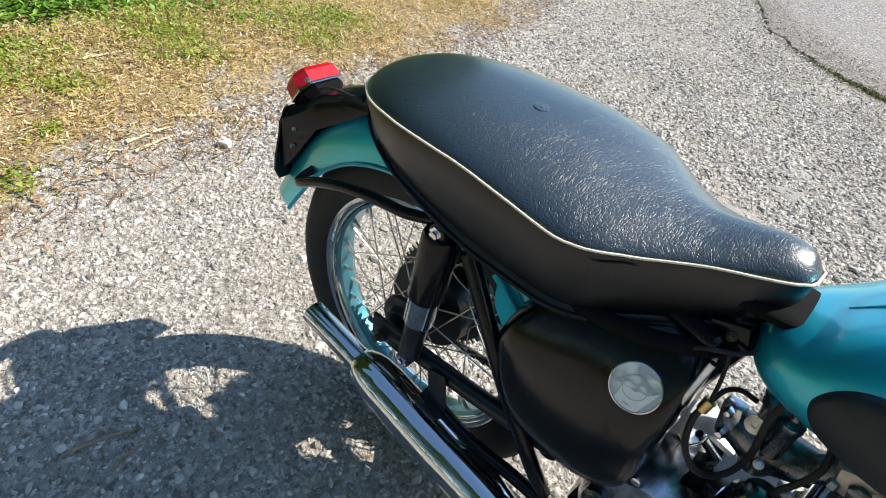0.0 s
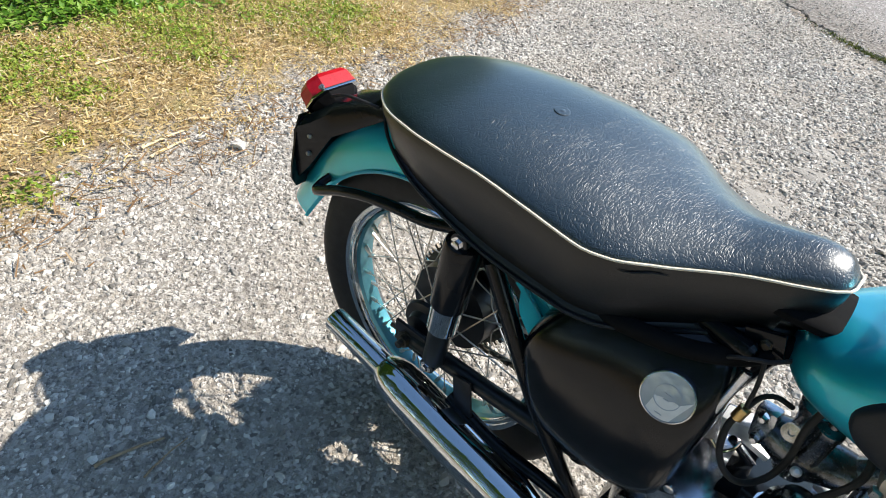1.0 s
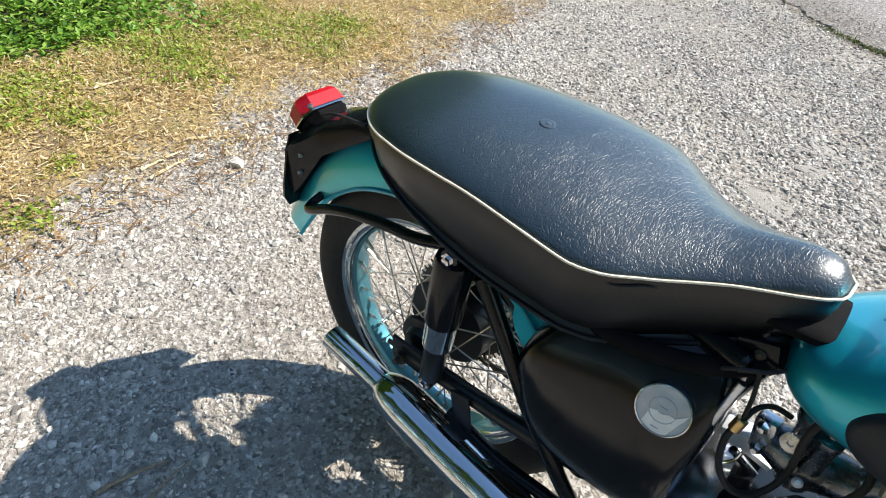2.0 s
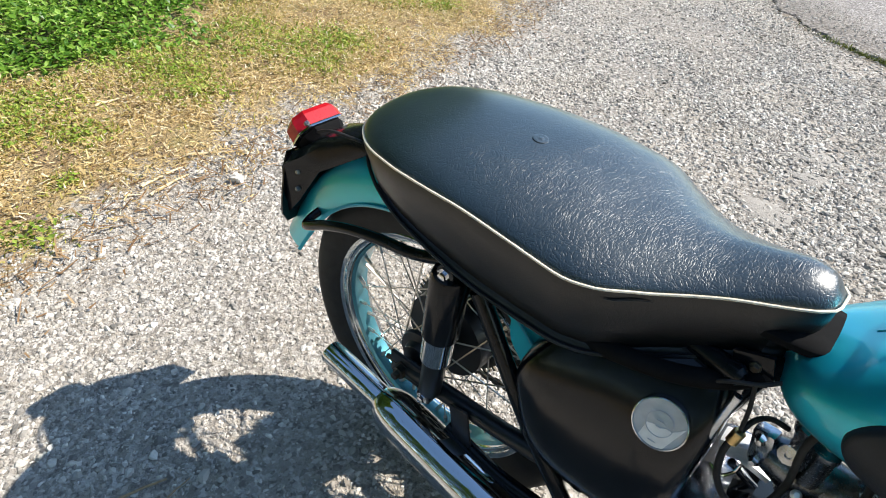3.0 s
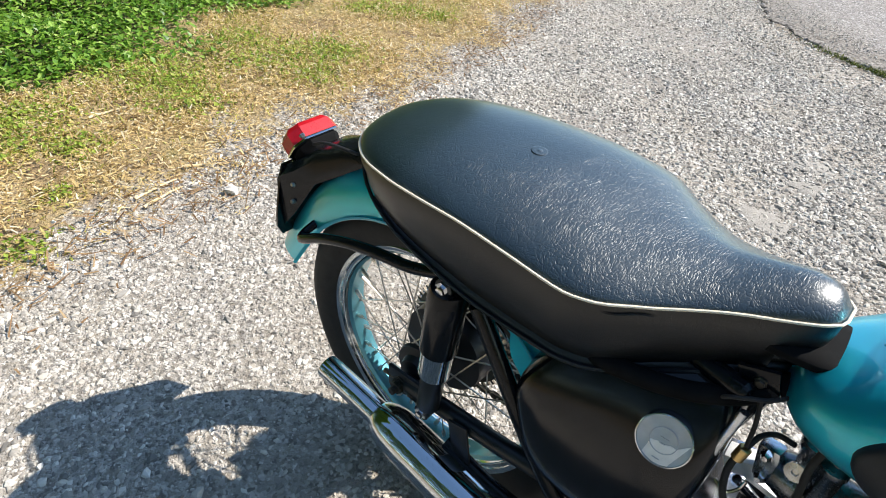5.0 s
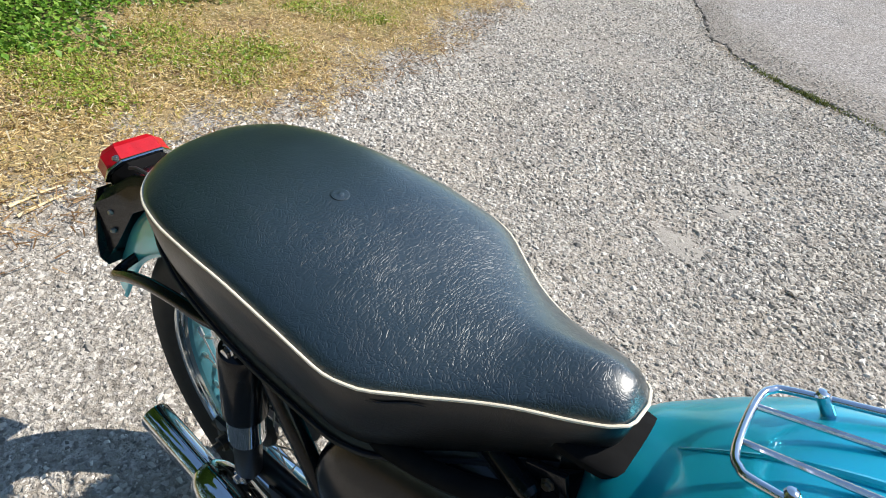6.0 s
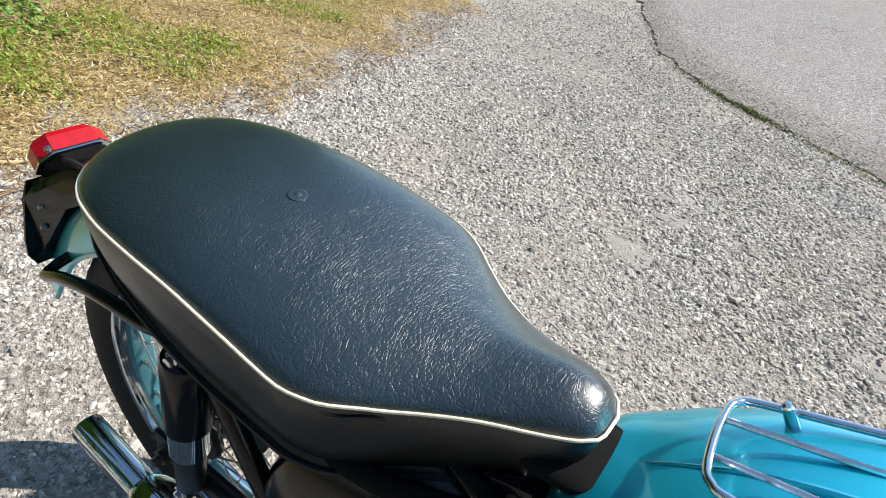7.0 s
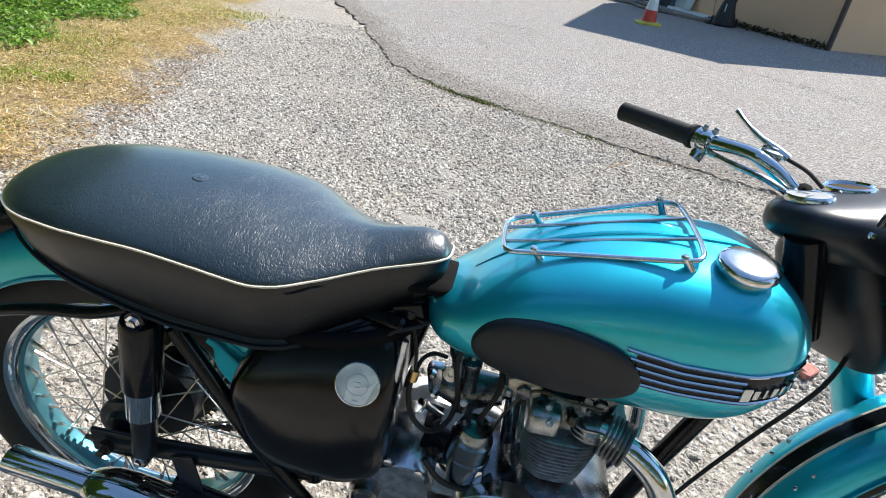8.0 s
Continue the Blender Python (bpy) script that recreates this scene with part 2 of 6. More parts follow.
def slab(outline, y0, y1, soft=0.004, plane="xz"):
    """A plate cut to a closed outline, with its rim rounded; the outline lies in x and z (or y and z)."""
    c = sum((Vector(p) for p in outline), Vector((0, 0))) / len(outline)
    rings = []
    for y, inset in ((y0, 0), (y1 + (y0 - y1) * 0.3, 0), (y1 + (y0 - y1) * 0.08, 0.45), (y1, 1.0)):
        ring = []
        for p in outline:
            d = Vector(p) - c
            q = c + d * (1 - inset * soft / max(d.length, 1e-6))
            ring.append((q.x, y, q.y) if plane == "xz" else (y, q.x, q.y))
        rings.append(ring)
    return grid(rings)


def from_arrays(name, verts, faces, material, label, category, kind="stuff"):
    me = bpy.data.meshes.new(name)
    me.from_pydata(verts.tolist(), [], faces.tolist())
    me.materials.append(material)
    return tagged(new(name, me), label, category, kind=kind)


# ---- ground, verge and road ----
EDGE = [(-6, -0.6), (-3, -0.9), (-1.2, -1.18), (-0.39, -1.32), (0.0, -1.42), (0.53, -1.46), (1.12, -1.55), (1.8, -1.62), (2.6, -1.76), (3.5, -2.02), (5.2, -2.42), (7.4, -3.0), (12, -4.8), (40, -18)]
KERB = [(-14, 34), (-7, 18), (-4, 12), (-2.37, 8.44), (-1.40, 6.60), (-0.78, 5.15), (-0.60, 4.75), (-0.26, 4.32), (0.0, 4.12), (0.27, 3.95), (0.76, 3.66), (1.34, 3.30), (1.66, 3.15), (3.0, 2.6), (6, 1.4), (14, -2), (40, -14)]


def verge_depth(x, y):
    """How far inside the grass verge a place lies (metres, negative on the gravel)."""
    return np.interp(y, [k[0] for k in EDGE], [k[1] for k in EDGE]) - x


WEEDS = [(-3, -2.2), (-0.4, -2.65), (0.05, -2.80), (0.3, -2.66), (0.65, -2.85), (1.15, -2.95), (1.5, -3.45), (1.75, -3.5), (2.0, -3.35), (2.4, -3.18), (3.3, -3.26), (3.8, -3.26), (4.4, -3.4), (5.3, -3.66), (6, -3.86), (10, -5.4)]


def weed_depth(x, y):
    """Inside the leafy weed bed along the back of the verge."""
    return np.interp(y, [k[0] for k in WEEDS], [k[1] for k in WEEDS]) - x


def road_depth(x, y):
    return y - np.interp(x, [k[0] for k in KERB], [k[1] for k in KERB])


def bumps(x, y):
    """Unevenness of the ground."""
    return 0.006 * np.sin(x * 2.1 + 1.3 * np.sin(y * 1.7)) + 0.005 * np.sin(y * 3.1 + x * 1.3) + 0.003 * np.sin(x * 7.3 + y * 5.9)


def ground_z(x, y):
    near = np.clip(1.2 - np.hypot(x - 0.6, y) / 1.6, 0, 1)
    z = bumps(x, y) * (1 - near)
    return z + np.clip(verge_depth(x, y) - 0.1, 0, 1.5) * 0.03


# trodden bare places
BARE = [(0.28, 2.19, 0.13), (0.34, 1.98, 0.12), (0.265, 1.60, 0.15), (-0.66, 2.69, 0.28), (-0.95, 3.75, 0.42), (-0.55, 3.3, 0.26), (0.57, 2.05, 0.14), (-0.6, 1.9, 0.25), (1.3, 2.1, 0.22), (-0.9, 0.75, 0.2)]


k = Nodes("gravel_and_verge_soil")
fine, mid, big = k.noise(260.0, 3), k.noise(22.0, 4), k.noise(2.2, 3)
cell = k.voronoi(60.0, out="Color")
cellv = k.t.nodes.new("ShaderNodeRGBToBW")
k.t.links.new(cell, cellv.inputs[0])
stone = k.ramp(cellv.outputs[0], (0.15, (0.13, 0.12, 0.11)), (0.45, (0.38, 0.352, 0.325)), (0.85, (0.72, 0.672, 0.615)))
dirt = k.mix(mid, (0.30, 0.26, 0.212), (0.50, 0.445, 0.375))
speck = k.ramp(k.noise(520.0, 2, 0.7), (0.30, 0.0), (0.70, 1.0))
dirt = k.mix(0.5, dirt, k.mix(speck, (0.13, 0.105, 0.08), (0.70, 0.635, 0.535)), "MIX")
cell2 = k.voronoi(150.0, out="Color")
cell2v = k.t.nodes.new("ShaderNodeRGBToBW")
k.t.links.new(cell2, cell2v.inputs[0])
chip = k.ramp(cell2v.outputs[0], (0.12, (0.14, 0.125, 0.105)), (0.5, (0.36, 0.325, 0.28)), (0.88, (0.64, 0.595, 0.53)))
grit = k.mix(k.ramp(k.noise(45.0, 3), (0.42, 0.0), (0.56, 1.0)), k.mix(0.30, dirt, chip), k.mix(0.42, stone, dirt))
grit = k.mix(k.ramp(big, (0.42, 0.0), (0.62, 0.40)), grit, k.mix(mid, (0.30, 0.25, 0.195), (0.46, 0.40, 0.325)))
grit = k.mix(k.math("MULTIPLY", k.attr("bare"), k.ramp(k.noise(11.0, 4), (0.35, 0.35), (0.6, 0.85))), grit, k.mix(mid, (0.25, 0.222, 0.195), (0.36, 0.325, 0.285)))
# noise-shaped dark pits paint the shade between stones into the colour
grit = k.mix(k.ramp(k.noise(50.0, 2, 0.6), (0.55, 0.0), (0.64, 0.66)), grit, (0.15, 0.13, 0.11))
grit = k.mix(k.ramp(k.noise(42.0, 2, 0.6), (0.57, 0.0), (0.66, 0.62)), grit, (0.74, 0.69, 0.63))
kerb = k.ramp(k.math("ADD", k.attr("kerb"), k.math("MULTIPLY", k.math("SUBTRACT", k.noise(7.0, 4), 0.5), 1.6)), (0.40, 0.0), (0.75, 0.8))
grit = k.mix(kerb, grit, k.mix(mid, (0.15, 0.115, 0.08), (0.30, 0.25, 0.19)))
soil = k.mix(mid, (0.30, 0.205, 0.105), (0.60, 0.46, 0.23))
soil = k.mix(k.ramp(k.noise(6.0, 4), (0.50, 0.0), (0.66, 0.75)), soil, (0.21, 0.135, 0.085))
soil = k.mix(k.math("MULTIPLY", k.ramp(k.noise(190.0, 2, 0.7), (0.35, 1.0), (0.62, 0.0)), 0.55), soil, (0.15, 0.11, 0.055))
# the weed mask colours the soil under the leaves darker and greener
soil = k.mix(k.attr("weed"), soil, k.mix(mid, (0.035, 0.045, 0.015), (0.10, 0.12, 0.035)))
soil = k.mix(k.ramp(k.math("ADD", k.noise(4.0, 4), k.math("MULTIPLY", k.attr("lush"), 0.22)), (0.56, 0.0), (0.72, 0.45)), soil, (0.24, 0.24, 0.07))
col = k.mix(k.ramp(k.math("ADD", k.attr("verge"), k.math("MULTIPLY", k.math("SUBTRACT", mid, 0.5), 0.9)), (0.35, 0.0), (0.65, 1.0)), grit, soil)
k.bump(k.noise(9.0, 3), 0.35, 0.02)
k.bump(k.voronoi(60.0), 0.75, 0.009)
k.bump(k.voronoi(190.0), 0.45, 0.004)
k.bump(fine, 0.9, 0.005)
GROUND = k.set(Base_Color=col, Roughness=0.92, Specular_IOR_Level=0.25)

k = Nodes("worn_tarmac")
mid, big = k.noise(16.0, 4), k.noise(1.3, 3)
cell = k.voronoi(70.0, out="Color")
cellv = k.t.nodes.new("ShaderNodeRGBToBW")
k.t.links.new(cell, cellv.inputs[0])
chips = k.ramp(cellv.outputs[0], (0.15, (0.085, 0.08, 0.078)), (0.45, (0.30, 0.28, 0.268)), (0.85, (0.64, 0.60, 0.57)))
base = k.mix(mid, (0.225, 0.203, 0.185), (0.345, 0.31, 0.282))
base = k.mix(k.math("MULTIPLY", k.ramp(k.noise(240.0, 3, 0.7), (0.35, 1.0), (0.60, 0.0)), 0.5), base, (0.10, 0.09, 0.08))
col = k.mix(k.ramp(k.noise(60.0, 3), (0.4, 0.15), (0.6, 0.9)), base, chips)
col = k.mix(k.ramp(big, (0.4, 0.0), (0.7, 0.45)), col, (0.30, 0.262, 0.225))
edge_dirt = k.ramp(k.math("ADD", k.attr("edge"), k.math("MULTIPLY", k.math("SUBTRACT", k.noise(3.0, 4), 0.5), 1.2)), (0.35, 1.0), (0.75, 0.0))
col = k.mix(edge_dirt, col, k.mix(0.3, k.mix(mid, (0.15, 0.125, 0.10), (0.30, 0.26, 0.21)), chips))
col = k.mix(k.ramp(k.noise(34.0, 3, 0.6), (0.57, 0.0), (0.66, 0.75)), col, (0.11, 0.10, 0.095))
k.bump(k.voronoi(44.0), 0.9, 0.010)
k.bump(mid, 0.4, 0.006)
TARMAC = k.set(Base_Color=col, Roughness=0.9, Specular_IOR_Level=0.3)


def axis_steps(lo, hi, near_lo, near_hi, step):
    """Fine steps in the near stretch, growing outward."""
    a = list(np.arange(near_lo, near_hi, step))
    s, v = step, near_hi
    while v < hi:
        a.append(v)
        s *= 1.35
        v += s
    a.append(hi)
    s, v, left = step, near_lo, []
    while v > lo:
        s *= 1.35
        v -= s
        left.append(max(v, lo))
    return np.array(left[::-1] + a)


gx, gy = axis_steps(-900, 900, -5.0, 3.5, 0.045), axis_steps(-900, 900, -2.0, 6.0, 0.045)
X, Y = np.meshgrid(gx, gy)
Z = np.where(np.hypot(X, Y) < 40, ground_z(X, Y), -0.05)
rd = road_depth(X, Y)
Z = np.where(rd > 0.12, Z - 0.05, Z)
V = np.stack([X.ravel(), Y.ravel(), Z.ravel()], 1)
nx, ny = len(gx), len(gy)
idx = np.arange(nx * ny).reshape(ny, nx)
F = np.stack([idx[:-1, :-1].ravel(), idx[:-1, 1:].ravel(), idx[1:, 1:].ravel(), idx[1:, :-1].ravel()], 1)
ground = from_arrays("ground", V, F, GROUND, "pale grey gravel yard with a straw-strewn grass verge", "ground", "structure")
att = ground.data.attributes.new("verge", "FLOAT", "POINT")
vd = verge_depth(X, Y)
wob = 0.16 * np.sin(Y * 5.1 + np.sin(Y * 11) + X * 3) + 0.10 * np.sin(Y * 13.7 + X * 9)
far_green = np.clip((-Y - 2.2 + 0.25 * np.sin(X * 1.7) + 0.15 * np.sin(X * 4.9)) / 0.8, 0, 1)
att.data.foreach_set("value", np.clip(np.maximum((vd + wob) / 0.7 + 0.25, far_green), 0, 1).ravel())
att = ground.data.attributes.new("bare", "FLOAT", "POINT")
att.data.foreach_set("value", np.clip(sum(np.exp(-(((X - a) ** 2 + (Y - b) ** 2) / r**2) ** 2) for a, b, r in BARE), 0, 1).ravel())
att = ground.data.attributes.new("lush", "FLOAT", "POINT")
att.data.foreach_set("value", (np.clip((Y - 1.4) / 2.0, 0, 1) * np.clip((vd - 0.1) / 0.5, 0, 1)).ravel())
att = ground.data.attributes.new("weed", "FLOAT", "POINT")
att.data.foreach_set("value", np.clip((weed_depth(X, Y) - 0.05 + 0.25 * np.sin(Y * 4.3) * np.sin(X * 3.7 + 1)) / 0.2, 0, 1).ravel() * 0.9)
att = ground.data.attributes.new("kerb", "FLOAT", "POINT")
att.data.foreach_set("value", np.exp(-(((rd + 0.03) / 0.10) ** 2)).ravel())
ground.data.polygons.foreach_set("use_smooth", np.ones(len(F), bool))

# the tarmac lies a little higher, with a broken edge towards the gravel
rng = np.random.default_rng(4)
us = []
for (x0, y0), (x1, y1) in zip(KERB, KERB[1:]):
    n = max(2, int(math.hypot(x1 - x0, y1 - y0) / (0.03 if abs(x0) < 4.5 else 1.0)))
    for i in range(n):
        t = i / n
        us.append((x0 + (x1 - x0) * t, y0 + (y1 - y0) * t))
us = np.array(us)
jag = np.cumsum(rng.normal(0, 0.010, len(us)))
jag = jag - np.convolve(jag, np.ones(41) / 41, "same") + rng.normal(0, 0.006, len(us))
dirs = np.gradient(us, axis=0)
nrm = np.stack([-dirs[:, 1], dirs[:, 0]], 1)
nrm /= np.linalg.norm(nrm, axis=1, keepdims=True)
near_e = us + nrm * (jag * (np.abs(us[:, 0]) < 4.4))[:, None]
cols, outs = [], (0.0, 0.0, 0.012, 0.08, 0.2, 0.4, 0.7, 1.2, 2.5, 6, 16, 60, 300)
hs = (-0.07, 0.006, 0.013, 0.018, 0.024, 0.026, 0.028, 0.03, 0.03, 0.03, 0.03, 0.03, 0.03)
for o, h in zip(outs, hs):
    q = near_e + (nrm * o if o < 0.03 else np.array([0.30, 0.954]) * o)
    z = h + bumps(q[:, 0], q[:, 1]) * 0.7 * (o < 3) + (rng.normal(0, 0.003, len(q)) if 0 < h < 0.021 else 0)
    cols.append(np.stack([q[:, 0], q[:, 1], z * np.ones(len(q))], 1))
V = np.concatenate(cols)
n = len(us)
idx = np.arange(len(V)).reshape(len(outs), n)
F = np.stack([idx[:-1, :-1].ravel(), idx[:-1, 1:].ravel(), idx[1:, 1:].ravel(), idx[1:, :-1].ravel()], 1)
road = from_arrays("road", V, F, TARMAC, "worn pale tarmac lane with a broken crumbling edge", "road", "structure")
att = road.data.attributes.new("edge", "FLOAT", "POINT")
att.data.foreach_set("value", np.clip(np.repeat(np.array(outs), n) / 0.8, 0, 1))


# ---- loose gravel, straw, grass and weeds ----
def scatter(rng, n, x0, x1, y0, y1, keep):
    p = rng.random((n, 2)) * (x1 - x0, y1 - y0) + (x0, y0)
    return p[rng.random(n) < keep(p[:, 0], p[:, 1])]


# a lump of three rings: foot, girth and crown
ring6 = np.array([[math.cos(a), math.sin(a)] for a in np.arange(6) * math.pi / 3])
LUMP = np.concatenate([np.c_[ring6 * 0.8, np.full(6, -0.6)], np.c_[ring6 @ np.array([[0.866, 0.5], [-0.5, 0.866]]), np.full(6, 0.15)], np.c_[ring6[::2] * 0.5, np.full(3, 0.85)]])
LUMP_F = []
for i in range(6):
    j = (i + 1) % 6
    LUMP_F += [(i, j, 6 + i), (j, 6 + j, 6 + i)]
for i in range(3):
    LUMP_F += [(6 + 2 * i, 6 + 2 * i + 1, 12 + i), (6 + 2 * i + 1, 6 + (2 * i + 2) % 6, 12 + (i + 1) % 3), (12 + i, 6 + 2 * i + 1, 12 + (i + 1) % 3)]
LUMP_F = np.array(LUMP_F + [(12, 13, 14)])

# a small chip: a four-cornered foot under a three-cornered crown
CHIP = np.array([[-1, -0.8, -0.7], [1, -0.9, -0.7], [0.9, 0.9, -0.7], [-1, 0.8, -0.7], [-0.6, 0.0, 0.75], [0.45, -0.45, 0.9], [0.4, 0.55, 0.7]], float)
CHIP_F = np.array([(0, 1, 5), (0, 5, 4), (1, 2, 5), (2, 6, 5), (2, 3, 6), (3, 4, 6), (3, 0, 4), (4, 5, 6)])


def stones(rng, p, lo, hi, power=2.5, zfun=ground_z, form=()):
    """Chipped uneven stones lying on the ground at the places p."""
    n = len(p)
    size = lo + (hi - lo) * rng.random(n) ** power
    shape, faces = form
    m = len(shape)
    v = shape[None] * (0.70 + 0.55 * rng.random((n, m, 3)))
    v[..., :2] *= (1 - 0.28 * rng.random((n, 1, 1)) * (v[..., 2:] > 0))
    v *= (size[:, None] * np.stack([0.5 + 0.3 * rng.random(n), 0.36 + 0.25 * rng.random(n), 0.20 + 0.20 * rng.random(n)], 1))[:, None]
    a, b = rng.random(n) * 6.283, rng.normal(0, 0.35, n)
    ca, sa, cb, sb = np.cos(a)[:, None], np.sin(a)[:, None], np.cos(b)[:, None], np.sin(b)[:, None]
    x, y, z = v[..., 0], v[..., 1], v[..., 2]
    y, z = y * cb - z * sb, y * sb + z * cb
    x, y = x * ca - y * sa, x * sa + y * ca
    out = np.stack([x + p[:, :1], y + p[:, 1:], z + (zfun(p[:, 0], p[:, 1]) + size * 0.10)[:, None]], -1)
    f = faces[None] + (np.arange(n) * m)[:, None, None]
    return out.reshape(-1, 3), f.reshape(-1, faces.shape[1])


k = Nodes("loose_stone")
col = k.ramp(k.island(), (0.0, (0.12, 0.115, 0.108)), (0.14, (0.27, 0.255, 0.235)), (0.50, (0.47, 0.435, 0.385)), (0.84, (0.66, 0.615, 0.55)), (1.0, (0.88, 0.84, 0.765)))
col = k.mix(k.math("MULTIPLY", k.noise(140.0, 3), 0.30), col, (0.33, 0.285, 0.225))
col = k.mix(k.ramp(k.noise(1.7, 3), (0.45, 0.0), (0.65, 0.30)), col, (0.42, 0.355, 0.275))
k.bump(k.noise(700.0, 2), 0.3, 0.001)
STONE = k.set(Base_Color=col, Roughness=0.88, Specular_IOR_Level=0.3)



def gravel_keep(x, y):
    d = np.maximum(verge_depth(x, y), road_depth(x, y) * 1.5)
    clump = 0.62 + 0.38 * np.sin(x * 4.3 + 2 * np.sin(y * 2.9)) * np.sin(y * 3.7 + 1.5 * np.sin(x * 2.3))
    worn = 1 - 0.45 * np.exp(-((x + 0.75) ** 2 / 0.5 + (y + 0.1) ** 2 / 0.16))
    dist = np.hypot(x - 0.5, y + 0.6)
    for a, b, r in BARE:
        worn = worn * (1 - 0.55 * np.exp(-(((x - a) ** 2 + (y - b) ** 2) / r**2) ** 2))
    rim = np.clip((2.9 - x) / 0.9, 0, 1) * np.clip((y + 1.0) / 0.5, 0, 1) * np.clip((x + 2.6) / 0.5, 0, 1)
    return np.clip(0.55 - d / 0.35, 0.0, 1) * clump * worn * rim * np.clip(1.5 - dist / 5.2, 0.12, 1)


def drift(x, y):
    """Where the loose stones have gathered, 0 to 1."""
    a = np.sin(x * 3.1 + 1.8 * np.sin(y * 2.2 + 0.6)) * np.sin(y * 4.1 + 1.6 * np.sin(x * 2.7 + 1.1))
    b = np.sin(x * 9.7 + 2.0 * np.sin(y * 7.1)) * np.sin(y * 8.9 + 1.4 * np.sin(x * 6.3))
    return np.clip(0.45 + 0.55 * a + 0.30 * b, 0, 1)


rng = np.random.default_rng(7)


def near_keep(x, y):
    worn = 1 - 0.6 * np.exp(-((x + 0.45) ** 2 / 0.25 + (y + 0.25) ** 2 / 0.10))
    return (0.30 + 0.40 * np.clip((-x - 0.55) / 0.5, 0, 1) + 0.40 * np.clip((y - 0.1) / 0.5, 0, 1)) * np.where(np.maximum(verge_depth(x, y), road_depth(x, y)) < 0.1, 1, 0) * worn * (np.hypot(x - 0.1, y + 0.1) < 1.75) * (0.55 + 0.45 * np.sin(x * 6.1 + 2 * np.sin(y * 4.3)) * np.sin(y * 5.3 + 1.5 * np.sin(x * 3.9)))


p = scatter(rng, 56000, -1.7, 1.9, -1.2, 1.7, lambda x, y: near_keep(x, y) * (0.35 + 0.9 * drift(x, y)))
v, f = stones(rng, p, 0.008, 0.022, 2.0, form=(LUMP, LUMP_F))
from_arrays("gravel", v, f, STONE, "loose grey and buff gravel chippings under the motorcycle", "gravel")


def grit_keep(x, y):
    band = 0.5 + 0.5 * np.sin(x * 8.3 + 2.1 * np.sin(y * 6.1)) * np.sin(y * 7.7 + 1.4 * np.sin(x * 5.2))
    return np.clip(0.35 + 0.65 * near_keep(x, y) + 0.35 * band, 0, 1) * (np.maximum(verge_depth(x, y), road_depth(x, y)) < 0.1) * np.clip((1.9 - np.hypot(x - 0.1, y + 0.1)) / 0.3, 0, 1)


p = scatter(rng, 105000, -1.8, 1.3, -1.2, 1.7, grit_keep)
v, f = stones(rng, p, 0.004, 0.0125, 1.8, form=(CHIP, CHIP_F))
from_arrays("grit", v, f, STONE, "small angular grit trodden into the yard", "gravel")
p = scatter(rng, 780000, -2.9, 2.9, -1.0, 6.4, lambda x, y: gravel_keep(x, y) * (np.hypot(x - 0.1, y + 0.1) > 1.6) * (0.35 + 0.75 * drift(x, y)))
v, f = stones(rng, p, 0.0085, 0.0240, 2.2, form=(CHIP, CHIP_F))
from_arrays("gravel", v, f, STONE, "loose grey and buff gravel chippings across the yard", "gravel")
p = scatter(rng, 620, -1.8, 2.4, -1.0, 3.6, lambda x, y: (verge_depth(x, y) < 0.2) * (road_depth(x, y) < 0) * 1.0)
v, f = stones(rng, p, 0.014, 0.032, 2.0, form=(LUMP, LUMP_F))
from_arrays("large_stones", v, f, STONE, "scattered larger pale stones", "stones")


def road_keep(x, y):
    d = road_depth(x, y)
    return np.where(d > 0.02, 0.45 + 0.55 * np.exp(-((d - 0.55) / 0.35) ** 2), 0) * np.clip(1.3 - np.hypot(x - 0.6, y + 0.6) / 9, 0.2, 1)


p = scatter(rng, 190000, -2.6, 5.0, 2.0, 8.5, road_keep)
v, f = stones(rng, p, 0.004, 0.014, 3, lambda x, y: ground_z(x, y) * 0.7 + 0.026, (CHIP, CHIP_F))
from_arrays("lane_grit", v, f, STONE, "scattered small stones on the worn lane", "gravel")


